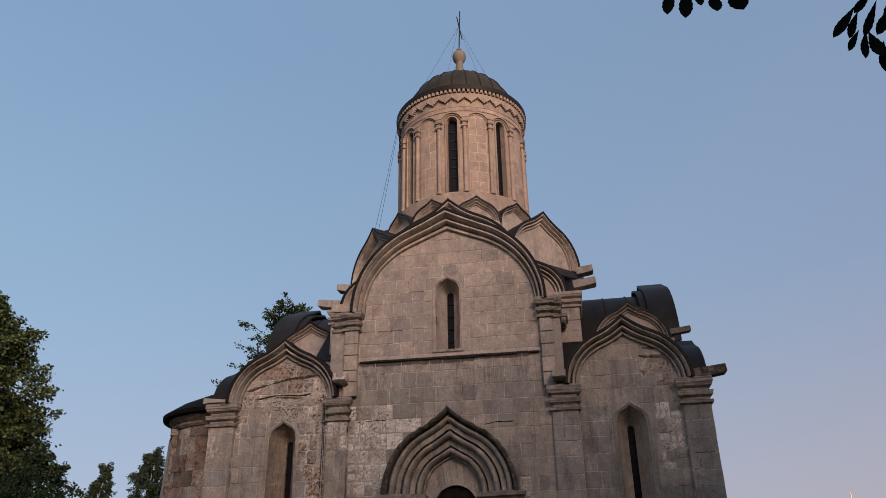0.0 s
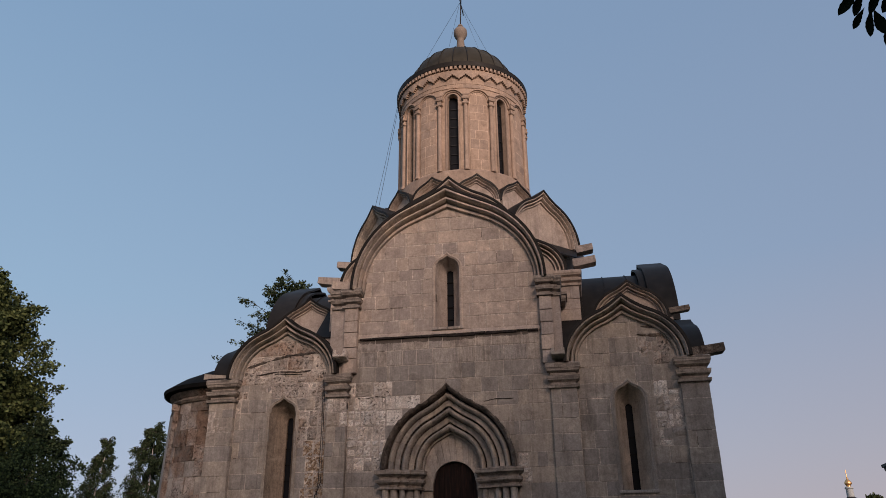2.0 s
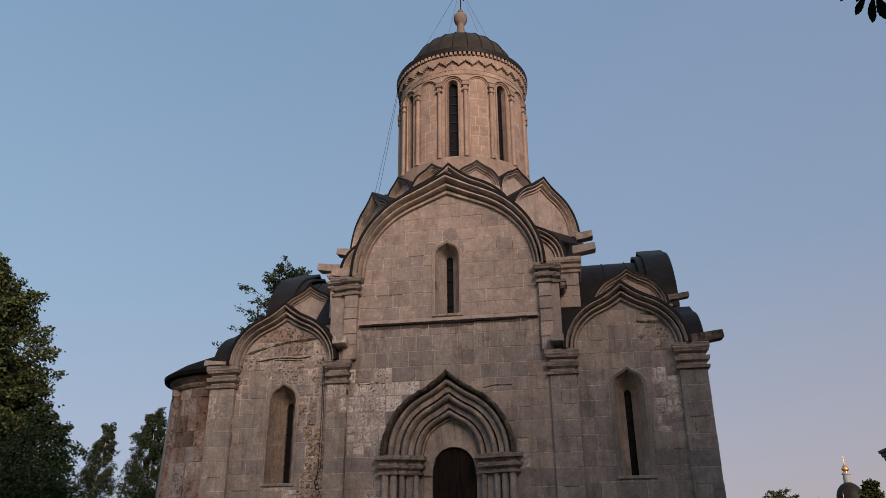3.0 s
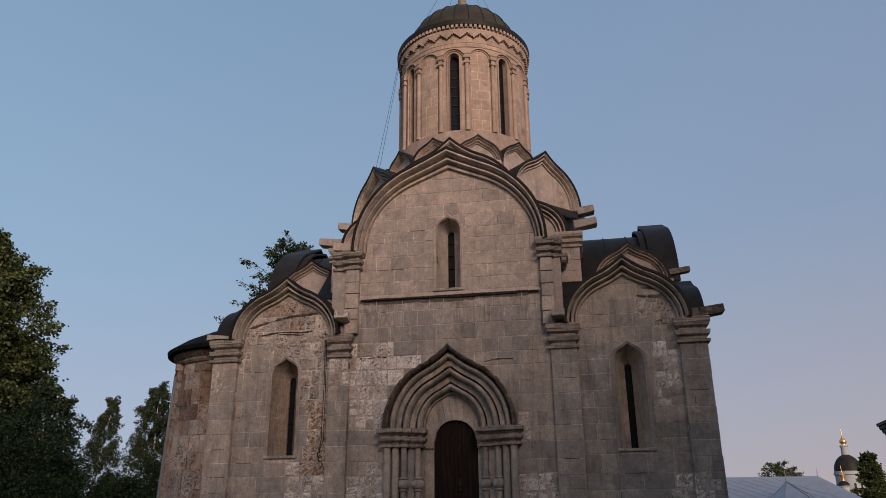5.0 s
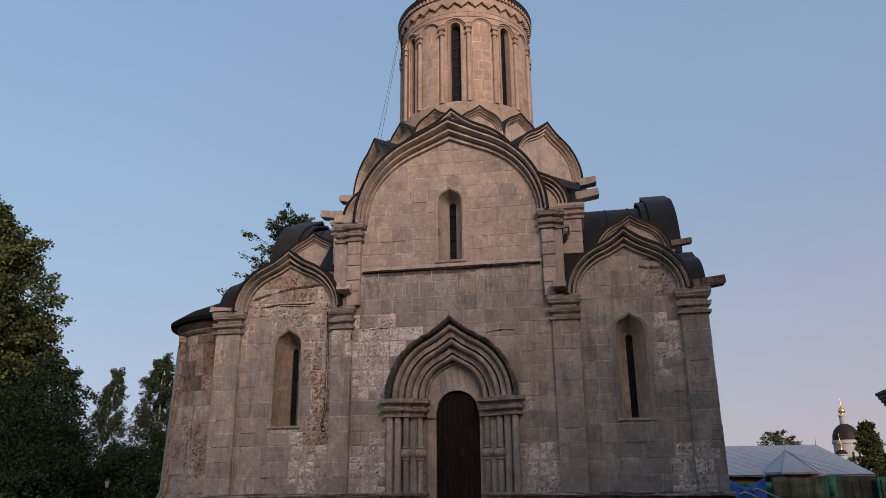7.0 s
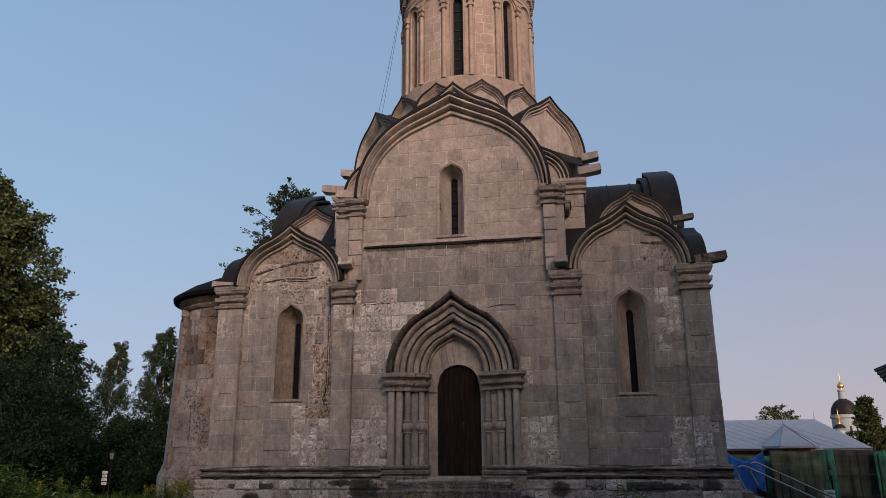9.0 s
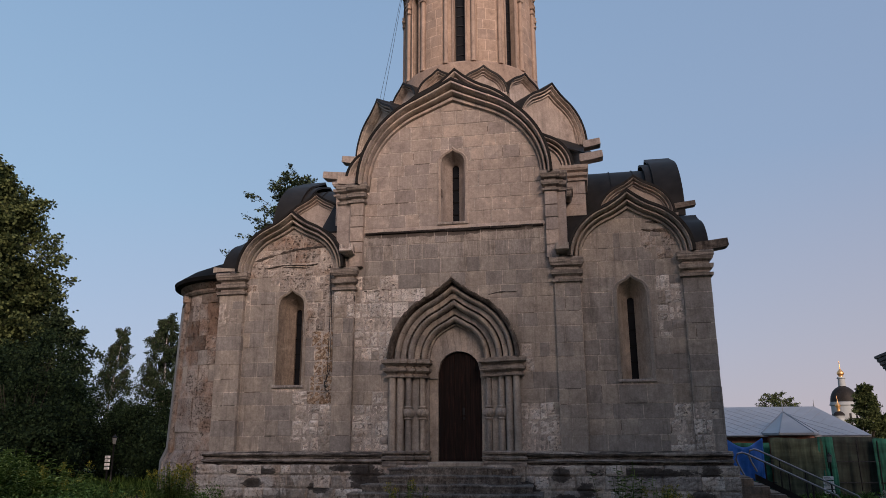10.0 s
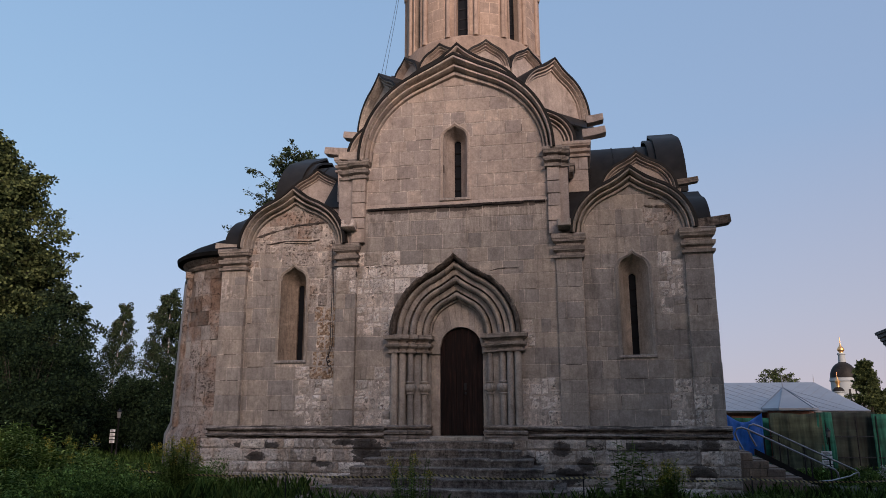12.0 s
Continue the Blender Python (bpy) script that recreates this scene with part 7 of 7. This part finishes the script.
stakes = ((-8.9, -1.6, 0.62), (-5.45, -3.1, 0.68), (-2.6, -3.1, 0.66), (0.02, -3.1, 0.69), (2.6, -2.9, 0.66), (5.6, -1.2, 0.53), (8.6, -0.4, 0.5))
for x, y, z in stakes:
    bm = bmesh.new()
    g = ground_z(x, y)
    tube(bm, [(x, y, g - 0.05), (x, y, z + 0.05)], 0.012, 6)
    part("stake", bm, IRON, barrier)
for (x0, y0, z0), (x1, y1, z1) in zip(stakes, stakes[1:]):
    n = 16
    verts, faces = [], []
    for i in range(n + 1):
        t = i / n
        sag = 0.05 * 4 * t * (1 - t)
        tw = 0.006 * math.sin(t * 9)
        for dz in (-0.017, 0.017):
            verts.append((x0 + (x1 - x0) * t, y0 + (y1 - y0) * t - 0.014 + tw * (1 if dz > 0 else -1), z0 + (z1 - z0) * t - sag + dz))
    for i in range(n):
        faces.append((2 * i, 2 * i + 2, 2 * i + 3, 2 * i + 1))
    from_lists("tape", verts, faces, TAPE, barrier)

# ---- cable on the wall ----
cable = tagged(new("wall_cable"), "black cable hanging down the wall with a coil", "cable")
for dx in (0.0, 0.035):
    bm = bmesh.new()
    tube(bm, [(-2.92 + dx, -0.17, 5.6), (-2.90 + dx, -0.16, 4.4), (-2.91 + dx * 1.5, -0.16, 3.2), (-2.95, -0.15, 2.95)], 0.008, 5)
    part("wire", bm, IRON, cable)
bm = bmesh.new()
tube(bm, [(-2.96 + 0.03 * math.cos(a * 0.9) + 0.004 * a, -0.17 + 0.015 * math.sin(a), 2.93 + 0.05 * math.sin(a * 0.9) - 0.012 * a) for a in range(0, 15)], 0.013, 5)
part("coil", bm, IRON, cable)

# ---- meadow grass and weeds ----
def grass_patch(x0, x1, y0, y1, count, h0, h1, mat, name, label, keep=None):
    k = count
    xy = np.stack([nrnd.uniform(x0, x1, k), nrnd.uniform(y0, y1, k)], axis=1)
    if keep is not None:
        xy = xy[[keep(a, b) for a, b in xy]]
    k = len(xy)
    z = np.array([ground_z(a, b) for a, b in xy])
    h = nrnd.uniform(h0, h1, k) * (0.6 + 0.8 * np.array([noise.noise(Vector((a * 0.9, b * 0.9, 3))) + 0.5 for a, b in xy]).clip(0, 1))
    ang = nrnd.uniform(0, 2 * np.pi, k)
    lean = nrnd.uniform(0.1, 0.5, k) * h
    w = nrnd.uniform(0.002, 0.0045, k)
    base = np.column_stack([xy, z])
    d = np.column_stack([np.cos(ang), np.sin(ang), np.zeros(k)])
    s = np.column_stack([-np.sin(ang), np.cos(ang), np.zeros(k)])
    up = np.array([0, 0, 1.0])
    p0 = base - s * w[:, None]
    p1 = base + s * w[:, None]
    m = base + d * (lean * 0.3)[:, None] + up * (h * 0.6)[:, None]
    tip = base + d * lean[:, None] + up * h[:, None]
    verts = np.stack([p0, p1, m + s * w[:, None] * 0.8, tip, m - s * w[:, None] * 0.8], axis=1).reshape(-1, 3)
    faces = np.arange(k * 5).reshape(-1, 5)
    ob = leaf_object(name, verts, faces, mat, None, "")
    tagged(ob, label, "grass", kind="stuff")


off_church = lambda a, b: not (5.7 < a < 8.4 and 0.2 < b < 5.2) and not (8.3 < a < 9.4 and 1.4 < b < 5.2) and not (-6.1 < a < 5.8 and b > -0.3) and not (-2.9 < a < 2.6 and b > -2.55)
grass_patch(-16, 12, -9, 2.0, 70000, 0.12, 0.36, GRASS, "meadow_grass", "tall uncut meadow grass round the church", off_church)
grass_patch(-15, -6.2, -8.5, -0.8, 70000, 0.18, 0.46, GRASS, "tall_grass", "tall seeding grass in the meadow before the apse", off_church)
grass_patch(-24, 22, 2, 20, 50000, 0.2, 0.45, GRASS, "far_grass", "uncut grass beyond the church", lambda a, b: (a < -8.0 or a > 7.5) and off_church(a, b))


def herbs(count, region, h, r, per, size, mat, name, label, seed):
    """Low leafy ground cover as one mass."""
    q = random.Random(seed)
    cs, rs = [], []
    while len(cs) < count:
        x, y = q.uniform(region[0], region[1]), q.uniform(region[2], region[3])
        if not off_church(x, y):
            continue
        k = 0.5 + 0.9 * max(0.0, noise.noise(Vector((x * 0.7, y * 0.7, seed))) + 0.35)
        cs.append((x, y, ground_z(x, y) + h * k * q.uniform(0.3, 1.0)))
        rs.append(r * q.uniform(0.7, 1.3))
    v, f = leaf_cloud(cs, rs, per, size, squash=1.1)
    ob = leaf_object(name, v, f, mat, None, "")
    tagged(ob, label, "plants", kind="stuff")


herbs(1000, (-11, -4.6, -6.5, -1.0), 0.55, 0.17, 130, 0.038, GRASS, "meadow_herbs", "leafy green herbs and nettles in the meadow", 3)
herbs(500, (-15, 12, -4.5, 1.5), 0.22, 0.15, 40, 0.06, WEED, "low_herbs", "low green herbs round the church walls", 4)
herbs(500, (8.6, 18, 1.0, 14), 0.28, 0.18, 40, 0.08, GRASS, "side_herbs", "low green herbs beside the stairs", 5)

def weed(x, y, h, stalks, seed, bloom, label, spread=0.35, size=0.09, leaf=None):
    q = random.Random(seed)
    top = tagged(new("weed"), label, "plant", group="weeds round the church")
    top.location = (x, y, ground_z(x, y))
    bm = bmesh.new()
    lv, lf, pc, pr = [], [], [], []
    for i in range(stalks):
        a, d = q.uniform(0, 6.28), q.random() * spread
        bx, by = d * math.cos(a), d * math.sin(a)
        hh = h * q.uniform(0.7, 1.05)
        tx, ty = bx * 1.8 + q.uniform(-0.15, 0.15), by * 1.8 + q.uniform(-0.15, 0.15)
        tube(bm, [(bx, by, -0.05), ((bx + tx) / 2, (by + ty) / 2, hh * 0.5), (tx, ty, hh)], 0.007, 4, 0.003)
        for k in range(int(hh / 0.028)):
            t = 0.12 + 0.85 * q.random()
            p = Vector((bx + (tx - bx) * t, by + (ty - by) * t, hh * t))
            b = q.uniform(0, 6.28)
            dr = Vector((math.cos(b), math.sin(b), q.uniform(-0.1, 0.7))).normalized()
            sd = dr.cross(Vector((0, 0, 1))).normalized()
            L = size * q.uniform(0.7, 1.3) * (1.15 - 0.5 * t)
            n0 = len(lv)
            lv += [p, p + dr * L * 0.5 + sd * L * 0.13, p + dr * L - Vector((0, 0, 0.25 * L)), p + dr * L * 0.5 - sd * L * 0.13]
            lf.append((n0, n0 + 1, n0 + 2, n0 + 3))
        if bloom is not None and q.random() < 0.4:
            for k in range(5):
                pc.append((tx + q.uniform(-0.04, 0.04), ty + q.uniform(-0.04, 0.04), hh - 0.03 * k + 0.03))
                pr.append(0.03 + 0.012 * k)
    part("stalk", bm, WEED, top)
    leaf_object("foliage", np.array([tuple(p) for p in lv]), np.array(lf), leaf or WEED, top)
    if bloom is not None:
        v, f = leaf_cloud(pc, pr, 20, 0.02)
        leaf_object("bloom", v, f, bloom, top)


weed(-4.66, -3.2, 1.08, 90, 1, PLUME, "bushy goldenrod with yellow plumes before the church", spread=0.24)
weed(-0.24, -3.4, 0.98, 26, 2, PLUME, "goldenrod in bloom before the steps", spread=0.24)
weed(3.25, -3.05, 1.3, 11, 3, None, "tall dry weed before the church wall", spread=0.34, size=0.13)
weed(3.65, -2.95, 1.15, 9, 5, None, "tall dry weed before the church wall", spread=0.24, size=0.13)
weed(3.95, -3.0, 0.92, 60, 4, PLUME, "goldenrod with fading plumes beside the church wall", spread=0.15)
for i, (x, y, h) in enumerate(((-7.6, -4.0, 1.4), (-8.0, -3.4, 1.4), (-7.2, -3.7, 1.2), (-6.75, -3.9, 1.1), (-7.0, -4.4, 1.0), (-6.1, -4.2, 0.8), (-8.7, -2.6, 1.3), (-9.2, -2.0, 1.35), (-5.9, -3.2, 0.65), (-6.6, -2.4, 0.75), (-5.2, -4.4, 0.5), (-6.4, -5.2, 0.7), (-5.5, -5.6, 0.55), (-6.2, -3.0, 0.7), (-7.7, -3.0, 1.1))):
    weed(x, y, h, 24, 60 + i, PLUME if i in (3, 8) else None, "leafy tall weed in the meadow", spread=0.4, size=0.19, leaf=WEED_PALE if h > 1.0 else None)
for i, (x, y, h) in enumerate(((6.4, -1.6, 0.3), (9.0, 0.4, 0.45), (9.2, 1.6, 0.6), (9.9, 2.6, 0.6), (10.6, 3.6, 0.6), (8.8, 2.8, 0.5), (4.6, -2.9, 0.4), (5.5, -2.2, 0.45), (1.2, -4.0, 0.3), (-3.4, -3.6, 0.35), (-2.3, -3.8, 0.3))):
    weed(x, y, h, 18, 90 + i, WHITE_BLOOM if i in (2, 4) else None, "low leafy weed by the church", spread=0.4, size=0.11)
weed(-7.75, -4.3, 1.0, 14, 140, WHITE_BLOOM, "weed with white flower heads", spread=0.15, size=0.1)
